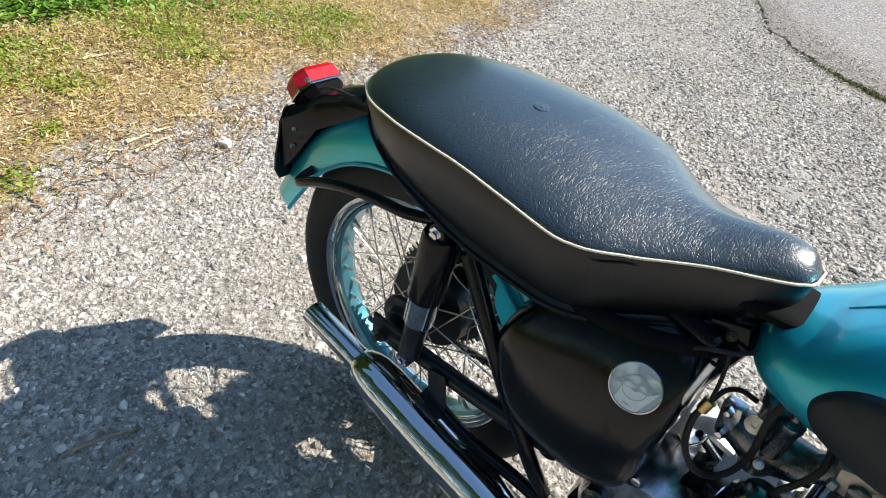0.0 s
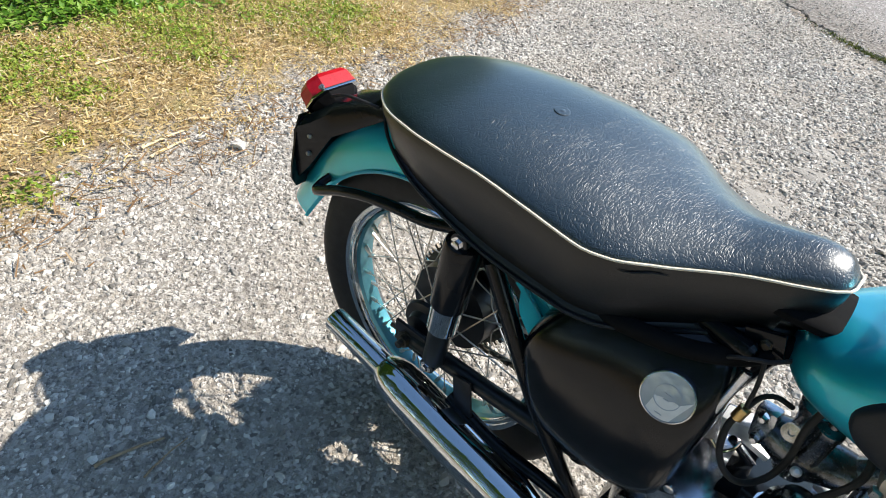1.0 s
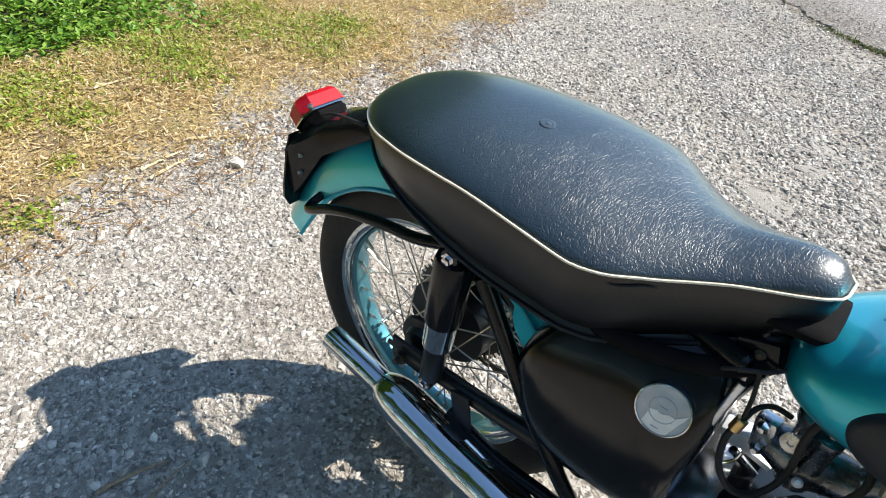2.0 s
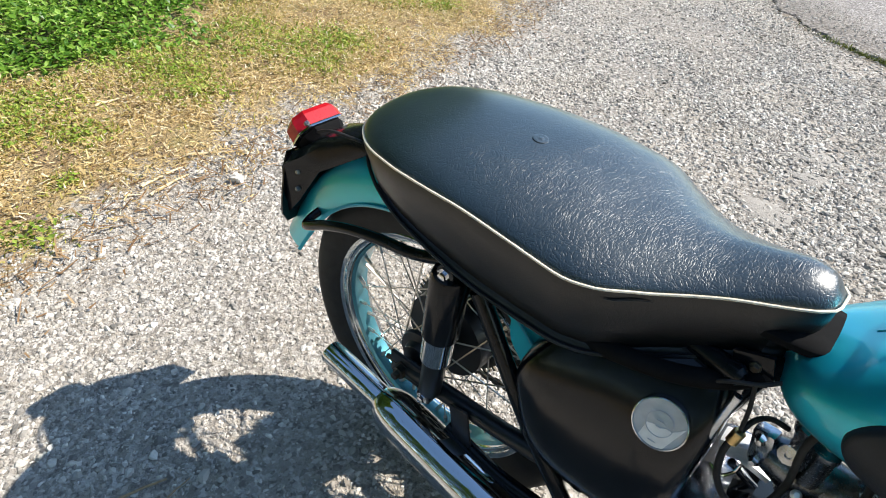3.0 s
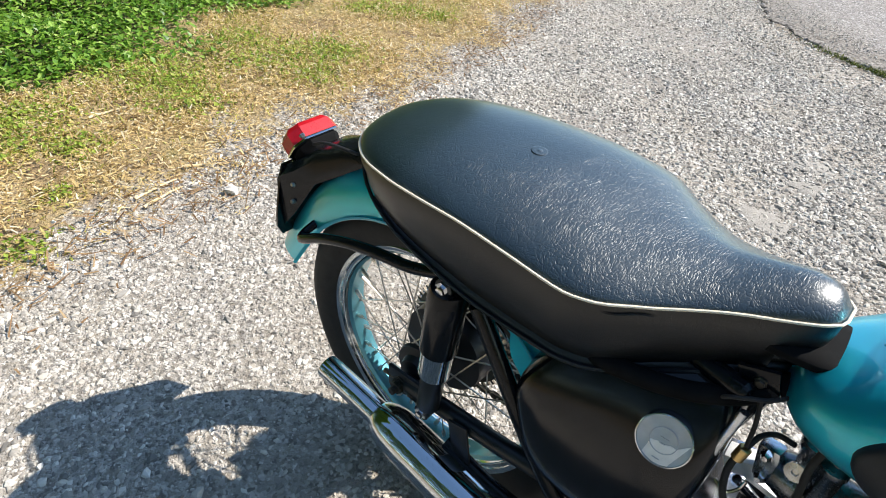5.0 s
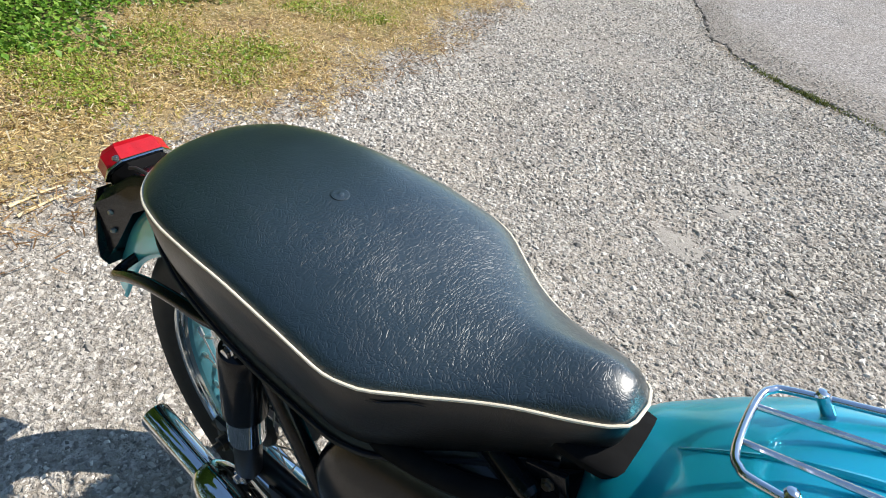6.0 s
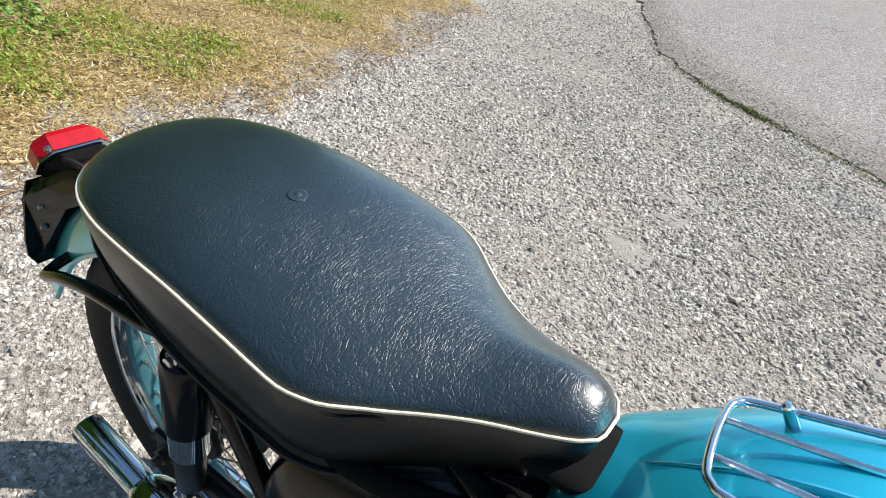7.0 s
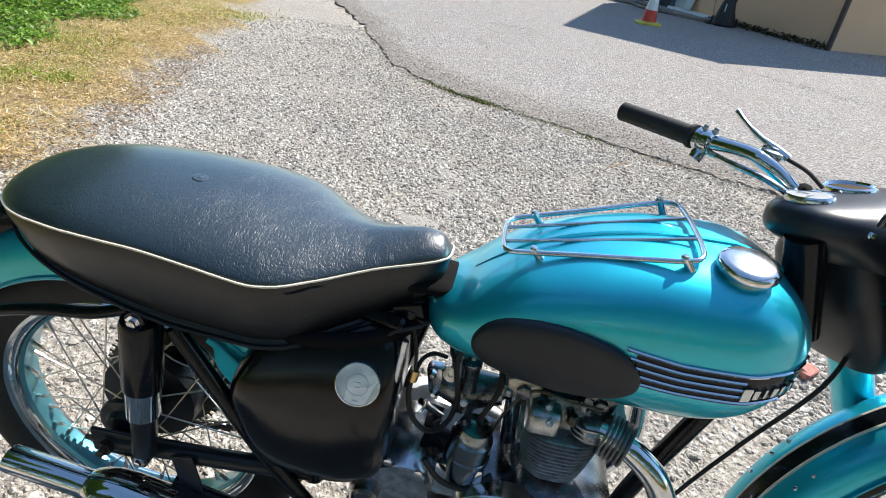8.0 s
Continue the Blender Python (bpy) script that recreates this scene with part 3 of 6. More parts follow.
def blades(rng, p, length, width, lean, flat=0.0, lift=0.0):
    """Bent two-segment blades; flat lays them down on the ground."""
    n = len(p)
    L = length * (0.5 + rng.random(n))
    a = rng.random(n) * 6.283
    tilt = lean * (0.3 + rng.random(n))
    d = np.stack([np.cos(a), np.sin(a)], 1)
    s = np.stack([-d[:, 1], d[:, 0]], 1) * (width * (0.6 + 0.8 * rng.random(n)))[:, None]
    z0 = ground_z(p[:, 0], p[:, 1]) + lift + 0.012 * rng.random(n) * flat
    h1, h2 = L * 0.55 * np.cos(tilt) * (1 - flat), L * (0.55 * np.cos(tilt) + 0.45 * np.cos(tilt * 1.9)) * (1 - flat)
    r1, r2 = L * (0.55 * np.sin(tilt) * (1 - flat) + 0.55 * flat), L * ((0.55 * np.sin(tilt) + 0.45 * np.sin(tilt * 1.9)) * (1 - flat) + flat)
    base = np.concatenate([p, z0[:, None]], 1)

    def at(r, h, k):
        q = base.copy()
        q[:, :2] += d * r[:, None] + s * k
        q[:, 2] += h
        return q
    zero = np.zeros(n)
    v = np.stack([at(zero, zero, -1), at(zero, zero, 1), at(r1, h1 + 0.006 * flat, 0.9), at(r1, h1 + 0.006 * flat, -0.9), at(r2, h2, 0.25), at(r2, h2, -0.25)], 1)
    f = np.array([[0, 1, 2, 3], [3, 2, 4, 5]])[None] + (np.arange(n) * 6)[:, None, None]
    return v.reshape(-1, 3), f.reshape(-1, 4)


def flakes(rng, p, length, width):
    """Flat slivers of straw lying at all angles, one end a little raised."""
    n = len(p)
    L = length * (0.35 + rng.random(n) ** 2 * 1.6)
    a = rng.random(n) * 6.283
    d = np.stack([np.cos(a), np.sin(a)], 1) * L[:, None]
    s = np.stack([-np.sin(a), np.cos(a)], 1) * (width * (0.5 + rng.random(n)))[:, None]
    z = ground_z(p[:, 0], p[:, 1]) + 0.003 + 0.016 * rng.random(n)
    dz = L * rng.normal(0, 0.30, n)

    def at(u, w):
        return np.c_[p + d * u + s * w, z + np.abs(dz) * 0.5 + dz * u + 0.004 * w * rng.random(n)]
    v = np.stack([at(-0.5, -0.5), at(-0.5, 0.5), at(0.5, 0.30), at(0.5, -0.30)], 1)
    return v.reshape(-1, 3), (np.array([[0, 1, 2, 3]])[None] + (np.arange(n) * 4)[:, None, None]).reshape(-1, 4)


def leaves(rng, p, h, size):
    """Folded leaves held at heights h."""
    n = len(p)
    a, tilt = rng.random(n) * 6.283, rng.normal(0.15, 0.5, n)
    s = size * (0.55 + 0.9 * rng.random(n))
    shape = np.array([[-0.5, 0, 0], [-0.1, 0.34, 0.10], [0.5, 0, -0.05], [-0.1, -0.34, 0.10], [-0.05, 0, 0]], float)
    v = shape[None] * s[:, None, None]
    ct, st, ca, sa = np.cos(tilt)[:, None], np.sin(tilt)[:, None], np.cos(a)[:, None], np.sin(a)[:, None]
    x, y, z = v[..., 0], v[..., 1], v[..., 2]
    x, z = x * ct - z * st, x * st + z * ct
    x, y = x * ca - y * sa, x * sa + y * ca
    out = np.stack([x + p[:, :1], y + p[:, 1:], z + (ground_z(p[:, 0], p[:, 1]) + h)[:, None]], -1)
    f = np.array([[0, 4, 1], [4, 2, 1], [0, 3, 4], [4, 3, 2]])[None] + (np.arange(n) * 5)[:, None, None]
    return out.reshape(-1, 3), f.reshape(-1, 3)


def foliage(name, stops, rough=0.55, sheen=0.3):
    k = Nodes(name)
    col = k.ramp(k.island(), *stops)
    col = k.mix(k.math("MULTIPLY", k.noise(3.0, 3), 0.45), col, tuple(c * 0.55 for c in stops[1][1]))
    m = k.set(Base_Color=col, Roughness=rough, Specular_IOR_Level=sheen)
    # thin leaves let some light through
    tr = k.node("ShaderNodeBsdfTranslucent", Color=col)
    mx = k.node("ShaderNodeMixShader", Fac=0.35)
    k.t.links.new(k.b.outputs[0], mx.inputs[1])
    k.t.links.new(tr.outputs[0], mx.inputs[2])
    k.t.links.new(mx.outputs[0], k.t.nodes["Material Output"].inputs["Surface"])
    return m


STRAW = foliage("dry_straw", ((0.0, (0.22, 0.14, 0.055)), (0.22, (0.60, 0.43, 0.18)), (0.70, (0.90, 0.70, 0.35)), (1.0, (0.98, 0.90, 0.70))))
GRASS = foliage("verge_grass", ((0.0, (0.16, 0.22, 0.03)), (0.35, (0.40, 0.42, 0.07)), (0.65, (0.66, 0.56, 0.15)), (1.0, (0.84, 0.70, 0.30))))
WEED = foliage("weed_leaf", ((0.0, (0.05, 0.14, 0.015)), (0.5, (0.17, 0.34, 0.035)), (0.8, (0.35, 0.55, 0.08)), (1.0, (0.54, 0.68, 0.19))), 0.4, 0.5)


def patch(x, y, f, s):
    return 0.5 + 0.5 * np.sin(x * f + s + 1.7 * np.sin(y * f * 0.7 + s)) * np.sin(y * f * 1.1 + 1.3 * s + 1.3 * np.sin(x * f * 0.8))


def straw_keep(x, y):
    d = verge_depth(x, y) + 0.12 * np.sin(y * 5.1) + 0.08 * np.sin(y * 13 + x * 7)
    return np.clip(d / 0.3 + 0.35, 0, 1) * (0.35 + 0.65 * patch(x, y, 2.6, 1.0)) * np.clip(1.7 * patch(x, y, 7.3, 0.3), 0.30, 1) * np.clip(0.15 - weed_depth(x, y) / 0.2, 0, 1) * np.clip((y + 1.2) / 0.4, 0, 1) * np.clip((6.5 - y) / 1.5, 0, 1)


p = scatter(rng, 430000, -4.2, -0.9, -1.2, 6.5, straw_keep)
v, f = flakes(rng, p, 0.0195, 0.0050)
from_arrays("straw", v, f, STRAW, "bleached dry straw and dead grass lying on the verge", "straw")


TUFTS = [(-2.17, 1.61, 0.22), (-2.36, 1.20, 0.20), (-2.43, 0.72, 0.22), (-2.72, 0.60, 0.3), (-2.01, 0.09, 0.11), (-1.44, -0.32, 0.09), (-1.69, -0.11, 0.06), (-2.0, 1.32, 0.16),
         (-2.13, 0.65, 0.18), (-2.72, 1.30, 0.20), (-2.30, 1.50, 0.20), (-2.17, -0.12, 0.16), (-2.40, 0.02, 0.20), (-2.55, 2.62, 0.20), (-2.32, 2.72, 0.12), (-2.78, 2.45, 0.18), (-2.85, 3.7, 0.22), (-2.95, 5.0, 0.35), (-2.7, 5.9, 0.3)]


def grass_keep(x, y):
    d = verge_depth(x, y)
    tuft = sum(np.exp(-((x - a) ** 2 + (y - b) ** 2) / r**2) for a, b, r in TUFTS)
    lush = np.clip((y - 2.6) / 1.8, 0, 1) * np.clip((d - 0.15) / 0.5, 0, 1) * np.clip(1.3 * patch(x, y, 1.9, 2.4) - 0.35, 0.06, 0.7)
    return np.clip(0.03 * np.clip(d / 0.3, 0, 1) + np.clip((d - 0.45) / 0.9, 0, 0.8) * np.clip(patch(x, y, 2.6, 0.4) * 1.7 - 0.95, 0.03, 1) + tuft * 0.8 + lush, 0, 1)


p = scatter(rng, 230000, -5.5, -1.3, -1.4, 9.0, lambda x, y: grass_keep(x, y) * np.clip(0.3 - weed_depth(x, y) / 0.3, 0, 1))
v, f = blades(rng, p, 0.036, 0.0030, 1.15)
from_arrays("verge_grass", v, f, GRASS, "short patchy yellow-green verge grass", "grass")


def weed_keep(x, y):
    d = weed_depth(x, y) + 0.25 * np.sin(y * 4.3) * np.sin(x * 3.7 + 1)
    return np.clip(d / 0.30 + 0.75, 0, 1) * np.clip((y + 2.2 + 0.3 * np.sin(x * 3.1)) / 0.8, 0, 1) * np.clip((x + 5.6) / 0.5, 0, 1)


p = scatter(rng, 110000, -5.6, -2.2, -1.6, 8.0, weed_keep)
d = weed_depth(p[:, 0], p[:, 1])
h = (0.02 + np.clip(d, 0, 1.6) * 0.17) * (0.25 + 0.75 * patch(p[:, 0], p[:, 1], 5.0, 2.0)) + rng.random(len(p)) * 0.05
v, f = leaves(rng, p, h, 0.038)
from_arrays("weed_bed", v, f, WEED, "dense bright green leafy weeds along the verge", "weeds")


def tuft_keep(x, y):
    return np.clip(sum(np.exp(-((x - a) ** 2 + (y - b) ** 2) / (r * 0.75) ** 2) for a, b, r in TUFTS), 0, 1)


p = scatter(rng, 60000, -3.6, -1.2, -0.6, 3.6, tuft_keep)
v, f = leaves(rng, p, rng.random(len(p)) * 0.032 + 0.004, 0.019)
from_arrays("verge_weeds", v, f, foliage("tuft_leaf", ((0.0, (0.13, 0.23, 0.03)), (0.5, (0.33, 0.46, 0.06)), (0.8, (0.50, 0.58, 0.11)), (1.0, (0.66, 0.66, 0.20)))), "low green weed tufts in the verge", "weeds")


def edge_debris(x, y):
    return np.exp(-((verge_depth(x, y) + 0.05) / 0.16) ** 2)


BARK = foliage("brown_debris", ((0.0, (0.18, 0.10, 0.05)), (0.5, (0.36, 0.22, 0.11)), (0.8, (0.50, 0.34, 0.18)), (1.0, (0.62, 0.48, 0.30))))
p = scatter(rng, 16000, -3.2, -0.9, -1.0, 4.2, edge_debris)
v, f = flakes(rng, p, 0.040, 0.0050)
from_arrays("plant_debris", v, f, BARK, "brown dead stalks and leaf litter at the gravel edge", "debris")


# ---- the motorcycle: forward is +x, its right side is -y, the rear axle stands over the origin ----
bike = thing("motorcycle", "vintage teal and black twin-cylinder motorcycle standing on gravel", "motorcycle")


def steered(degrees):
    """A turn of the steering about the head's slanting axis."""
    return Matrix.Translation((1.05, 0, 0.83)) @ Matrix.Rotation(radians(degrees), 4, Vector((-0.46, 0, 0.888)).normalized()) @ Matrix.Translation((-1.05, 0, -0.83))


STEER, HEAD = steered(8.4), steered(26)
AX = Vector((0.0, 0.0, 0.336))
FX = Vector((1.42, 0.0, 0.336))


def bolt(at, axis, r=0.008, parent=bike, h=0.007, material=None):
    a = Vector(axis).normalized()
    return part("bolt", lathe([(-0.004, r * 1.3), (0, r * 1.3), (0.001, r), (h, r), (h + 0.001, r * 0.8)], at, a, 6), material or ALLOY, parent)


def wheel(name, c, tyre_r, rim_r, half, parent):
    w = new(name)
    w.parent = parent
    sec = [(rim_r + 0.002, half * 0.62), (rim_r + 0.02, half * 0.9), (rim_r + 0.05, half), (tyre_r - 0.022, half * 0.86), (tyre_r - 0.006, half * 0.5), (tyre_r, 0.0)]
    prof = [(-y, r) for r, y in sec] + [(y, r) for r, y in sec[-2::-1]]
    bm = lathe([(prof[0][0] * 0.9, rim_r - 0.006)] + prof + [(prof[-1][0] * 0.9, rim_r - 0.006)], c, (0, 1, 0), 96, cap=False)
    tyre = part("tyre", bm, RUBBER, w, "black ribbed rubber tyre")
    # raised tread bars
    bm = bmesh.new()
    for i in range(88):
        a = 2 * math.pi * i / 88
        for s in (-1, 1):
            q = c + Vector((math.cos(a) * (tyre_r - 0.0075), s * half * 0.26, math.sin(a) * (tyre_r - 0.0075)))
            block(q, (0.006, half * 0.42, 0.013), 0, Matrix.Rotation(-a, 4, "Y") @ Matrix.Rotation(s * 0.22, 4, "X"), bm)
    part("tread", bm, RUBBER, tyre)
    rp = [(-half * 0.66, rim_r + 0.009), (-half * 0.74, rim_r + 0.005), (-half * 0.70, rim_r + 0.001), (-half * 0.68, rim_r - 0.003), (-half * 0.58, rim_r - 0.0045), (-half * 0.56, rim_r - 0.009), (-half * 0.46, rim_r - 0.0105), (-half * 0.34, rim_r - 0.018),
          (0, rim_r - 0.021), (half * 0.34, rim_r - 0.018), (half * 0.46, rim_r - 0.0105), (half * 0.56, rim_r - 0.009), (half * 0.58, rim_r - 0.0045), (half * 0.68, rim_r - 0.003), (half * 0.70, rim_r + 0.001), (half * 0.74, rim_r + 0.005), (half * 0.66, rim_r + 0.009)]
    bm = grid([[c + Vector((math.cos(t) * r, h, math.sin(t) * r)) for t in (2 * math.pi * i / 96 for i in range(96))] for h, r in rp], cap=False)
    rim = part("rim", bm, RIMCHROME, w, "chrome-plated steel wheel rim")
    rp = [(-half * 0.44, rim_r - 0.0132), (-half * 0.34, rim_r - 0.0192), (0, rim_r - 0.0222), (half * 0.34, rim_r - 0.0192), (half * 0.44, rim_r - 0.0132)]
    bm = grid([[c + Vector((math.cos(t) * r, h, math.sin(t) * r)) for t in (2 * math.pi * i / 96 for i in range(96))] for h, r in rp], cap=False)
    part("rim_band", bm, RIMPAINT, rim, "teal painted rim centre, sun and sky brightness in its colour")
    hub = part("hub", lathe([(-0.075, 0.016), (-0.07, 0.03), (-0.058, 0.035), (-0.054, 0.050), (-0.047, 0.053), (-0.040, 0.050), (-0.030, 0.034), (0.010, 0.034), (0.014, 0.092), (0.052, 0.094), (0.062, 0.06), (0.075, 0.016)], c, (0, 1, 0), 40), SATIN, w, "black wheel hub")
    me = bpy.data.meshes.new("spoke")
    b = tube([(0, 0, 0), (0, 0, 0.5), (0, 0, 0.965)], 0.0015, 6)
    tube([(0, 0, 0.90), (0, 0, 1.0)], 0.0042, 6, bm=b)
    b.to_mesh(me)
    b.free()
    me.materials.append(SPOKE)
    for i in range(40):
        side = -1 if i % 2 else 1
        lead = 1 if (i // 2) % 2 else -1
        a = 2 * math.pi * i / 40
        pr = 0.049 if side < 0 else 0.086
        p0 = c + Vector((math.cos(a + lead * 1.15) * pr, side * 0.048, math.sin(a + lead * 1.15) * pr))
        p1 = c + Vector((math.cos(a) * (rim_r - 0.019), side * 0.005, math.sin(a) * (rim_r - 0.019)))
        sp = new("spoke", me)
        d = p1 - p0
        sp.parent = w
        sp.matrix_local = Matrix.LocRotScale(p0, d.to_track_quat("Z", "Y"), (1, 1, d.length))
    return w


rear = wheel("rear_wheel", AX, 0.334, 0.243, 0.050, bike)
front = wheel("front_wheel", FX, 0.334, 0.243, 0.044, bike)
front.matrix_local = STEER


def mudguard(name, c, a0, a1, r_top, r_edge, half, parent, flare=0.0, label=""):
    """A curved guard with rolled edges, from angle a0 to a1 round the axle."""
    n, rings = 64, []
    for i in range(n + 1):
        a = radians(a0 + (a1 - a0) * i / n)
        out = flare * max(0, (i / n - 0.86) / 0.14) ** 2
        ring = []
        sec = []
        for j in range(25):
            u = -1 + 2 * j / 24
            e = abs(u) ** 2.8
            sec.append((half * math.sin(u * 1.45) / math.sin(1.45), r_top - (r_top - r_edge) * e))
        sec = [(sec[0][0] - 0.004, sec[0][1] - 0.003), (sec[0][0] - 0.005, sec[0][1] + 0.002)] + sec + [(sec[-1][0] + 0.005, sec[-1][1] + 0.002), (sec[-1][0] + 0.004, sec[-1][1] - 0.003)]
        inner = [(y * 0.972, r - 0.0022) for y, r in sec[::-1]]
        for y, r in sec + inner:
            ring.append(c + Vector((math.cos(a) * (r + out), y, math.sin(a) * (r + out))))
        rings.append(ring)
    return part(name, grid(rings), TEAL, parent, label)


rg = mudguard("rear_mudguard", AX, 8, 165, 0.392, 0.318, 0.070, bike, 0.022, "teal metallic rear mudguard")
for s in (-1, 1):
    # the deep side of the guard in front of the wheel
    rings = []
    for i in range(17):
        a = radians(16 + 38 * i / 16)
        low = 0.268 + 0.05 * max(0, (i - 11) / 5) ** 2
        rings.append([AX + Vector((math.cos(a) * r, s * y, math.sin(a) * r)) for r, y in ((low, 0.0645), (low + 0.003, 0.0675), (0.30, 0.0685), (0.335, 0.0695), (0.335, 0.0665), (0.30, 0.0655))])
    part("side_valance", grid(rings), TEAL, rg, "teal side of the rear mudguard")
fg = mudguard("front_mudguard", Vector((1.440, 0, 0.323)), 28, 196, 0.385, 0.342, 0.062, bike, 0.0, "teal front mudguard with a black stripe")
fg.matrix_local = STEER


def band(c, r, y0, y1, a0, a1, lift):
    rings = []
    for i in range(49):
        a = radians(a0 + (a1 - a0) * i / 48)
        ring = []
        for y, o in ((y0, -0.003), (y0, lift), ((y0 + y1) / 2, lift + 0.0006), (y1, lift), (y1, -0.003)):
            u = math.asin(min(1, max(-1, y / 0.062 * math.sin(1.45)))) / 1.45
            rr = r - (r - 0.342) * abs(u) ** 2.8 + o
            ring.append(c + Vector((math.cos(a) * rr, y, math.sin(a) * rr)))
        rings.append(ring)
    return grid(rings)


FC = Vector((1.440, 0, 0.323))
part("stripe", band(FC, 0.385, -0.0125, 0.0125, 30, 195, 0.0016), BLACK, fg, "black centre stripe")
for s in (-1, 1):
    part("pinstripe", band(FC, 0.385, s * 0.0143 - 0.0018, s * 0.0143 + 0.0018, 30, 195, 0.0022), STRIPE, fg, "thin cream lining")
for a in (146, 151, 158, 171):
    for s in (-1, 1):
        q = FC + Vector((math.cos(radians(a)) * 0.380, s * 0.036, math.sin(radians(a)) * 0.380))
        part("rivet", lathe([(-0.002, 0.004), (0.002, 0.004), (0.004, 0.002)], q, q - FC, 10), POLISHED, fg)

# rear number plate, tail lamp and their pressed bracket
plate = part("number_plate", slab([(-0.074, 0.640), (-0.066, 0.662), (0.066, 0.662), (0.074, 0.640), (0.088, 0.560), (0.090, 0.532), (0.080, 0.510), (-0.080, 0.510), (-0.090, 0.532), (-0.088, 0.560)], -0.3, -0.307, 0.006, "yz"), BLACK, bike, "blank black rear number plate")
for v in plate.data.vertices:
    v.co.x += -0.034 - (0.662 - v.co.z) * 0.06
    v.co.z -= 0.018
rings = []
for x, hw, zt, zb in ((-0.150, 0.034, 0.728, 0.700), (-0.20, 0.042, 0.722, 0.665), (-0.26, 0.052, 0.700, 0.625), (-0.305, 0.066, 0.665, 0.545), (-0.326, 0.073, 0.652, 0.515), (-0.338, 0.077, 0.640, 0.494)):
    rings.append([(x + (0.655 - z) * -0.10, y, z) for y, z in ((-hw, zb), (-hw, zt - 0.025), (-hw * 0.82, zt - 0.006), (-hw * 0.4, zt), (hw * 0.4, zt), (hw * 0.82, zt - 0.006), (hw, zt - 0.025), (hw, zb))])
bracket = part("lamp_bracket", grid(rings), BLACK, bike, "pressed black tail lamp bracket")
for y, z in ((-0.064, 0.612), (-0.0665, 0.575), (-0.040, 0.705)):
    bolt((-0.300 - (0.7 - z) * 0.1, y - 0.002, z), (0, -1, 0.2), 0.004, bracket, 0.003)

lampbox = new("tail_lamp")
lampbox.parent = bike
tilt = Matrix.Translation((-0.320, 0, 0.670)) @ Matrix.Rotation(radians(38), 4, "Y")


def octo(x, w, h, ch):
    return [tilt @ Vector((x, y, z)) for y, z in ((-w, -h + ch), (-w + ch, -h), (w - ch, -h), (w, -h + ch), (w, h - ch), (w - ch, h), (-w + ch, h), (-w, h - ch))]


part("housing", grid([octo(0.040, 0.026, 0.016, 0.010), octo(0.026, 0.036, 0.026, 0.015), octo(0.012, 0.044, 0.033, 0.018), octo(0.004, 0.046, 0.034, 0.018)]), MATTBLACK, lampbox, "black tail lamp housing")
part("rim", grid([octo(0.003, 0.053, 0.037, 0.0195), octo(0.002, 0.054, 0.038, 0.0195), octo(-0.001, 0.054, 0.038, 0.0195), octo(-0.003, 0.0525, 0.0368, 0.0195)]), CHROME, lampbox, "chrome lamp rim")
part("lens", grid([octo(-0.002, 0.0525, 0.0365, 0.019), octo(-0.026, 0.051, 0.035, 0.019), octo(-0.035, 0.043, 0.029, 0.016), octo(-0.036, 0.028, 0.019, 0.010)]), LENS, lampbox, "red faceted tail lamp lens", smooth=False)
part("wire", tube(smooth_path([(-0.285, -0.03, 0.690), (-0.23, -0.042, 0.715), (-0.15, -0.045, 0.725)]), 0.003, 8), RUBBER, lampbox)

# lifting loop round the tail of the mudguard
path = [(0.09, -0.112, 0.652), (0.03, -0.114, 0.632), (-0.04, -0.115, 0.622), (-0.11, -0.114, 0.605), (-0.18, -0.112, 0.578), (-0.240, -0.108, 0.546), (-0.258, -0.088, 0.541), (-0.252, -0.066, 0.553)]
for s in (1, -1):
    bm = tube(smooth_path([(x, y * s, z) for x, y, z in path], 5), [0.0095] * 26 + [0.008] * 10, 12)
    part("lifting_handle", bm, BLACK, bike, "curved black lifting handle")

# ---- seat ----
seat = new("dual_seat")
seat.parent = bike
S_W = [(-0.138, 0.0), (-0.135, 0.036), (-0.124, 0.070), (-0.100, 0.100), (-0.066, 0.126), (-0.03, 0.141), (0.02, 0.150), (0.1, 0.153), (0.2, 0.153), (0.265, 0.153), (0.305, 0.145), (0.35, 0.120), (0.39, 0.097), (0.44, 0.074), (0.48, 0.058), (0.500, 0.049), (0.515, 0.041), (0.525, 0.031), (0.530, 0.018), (0.532, 0.0)]
S_P = [(-0.138, 0.775), (-0.08, 0.783), (0.0, 0.788), (0.1, 0.7875), (0.2, 0.778), (0.29, 0.767), (0.36, 0.768), (0.44, 0.778), (0.532, 0.785)]
S_C = [(-0.138, 0.773), (-0.130, 0.789), (-0.10, 0.804), (-0.05, 0.8165), (0.03, 0.8245), (0.145, 0.819), (0.24, 0.809), (0.32, 0.798), (0.40, 0.794), (0.455, 0.802), (0.492, 0.808), (0.516, 0.803), (0.532, 0.785)]
S_B = [(-0.138, 0.750), (-0.08, 0.722), (0.0, 0.690), (0.06, 0.672), (0.16, 0.651), (0.24, 0.647), (0.30, 0.644), (0.345, 0.643), (0.39, 0.653), (0.44, 0.668), (0.48, 0.680), (0.532, 0.692)]


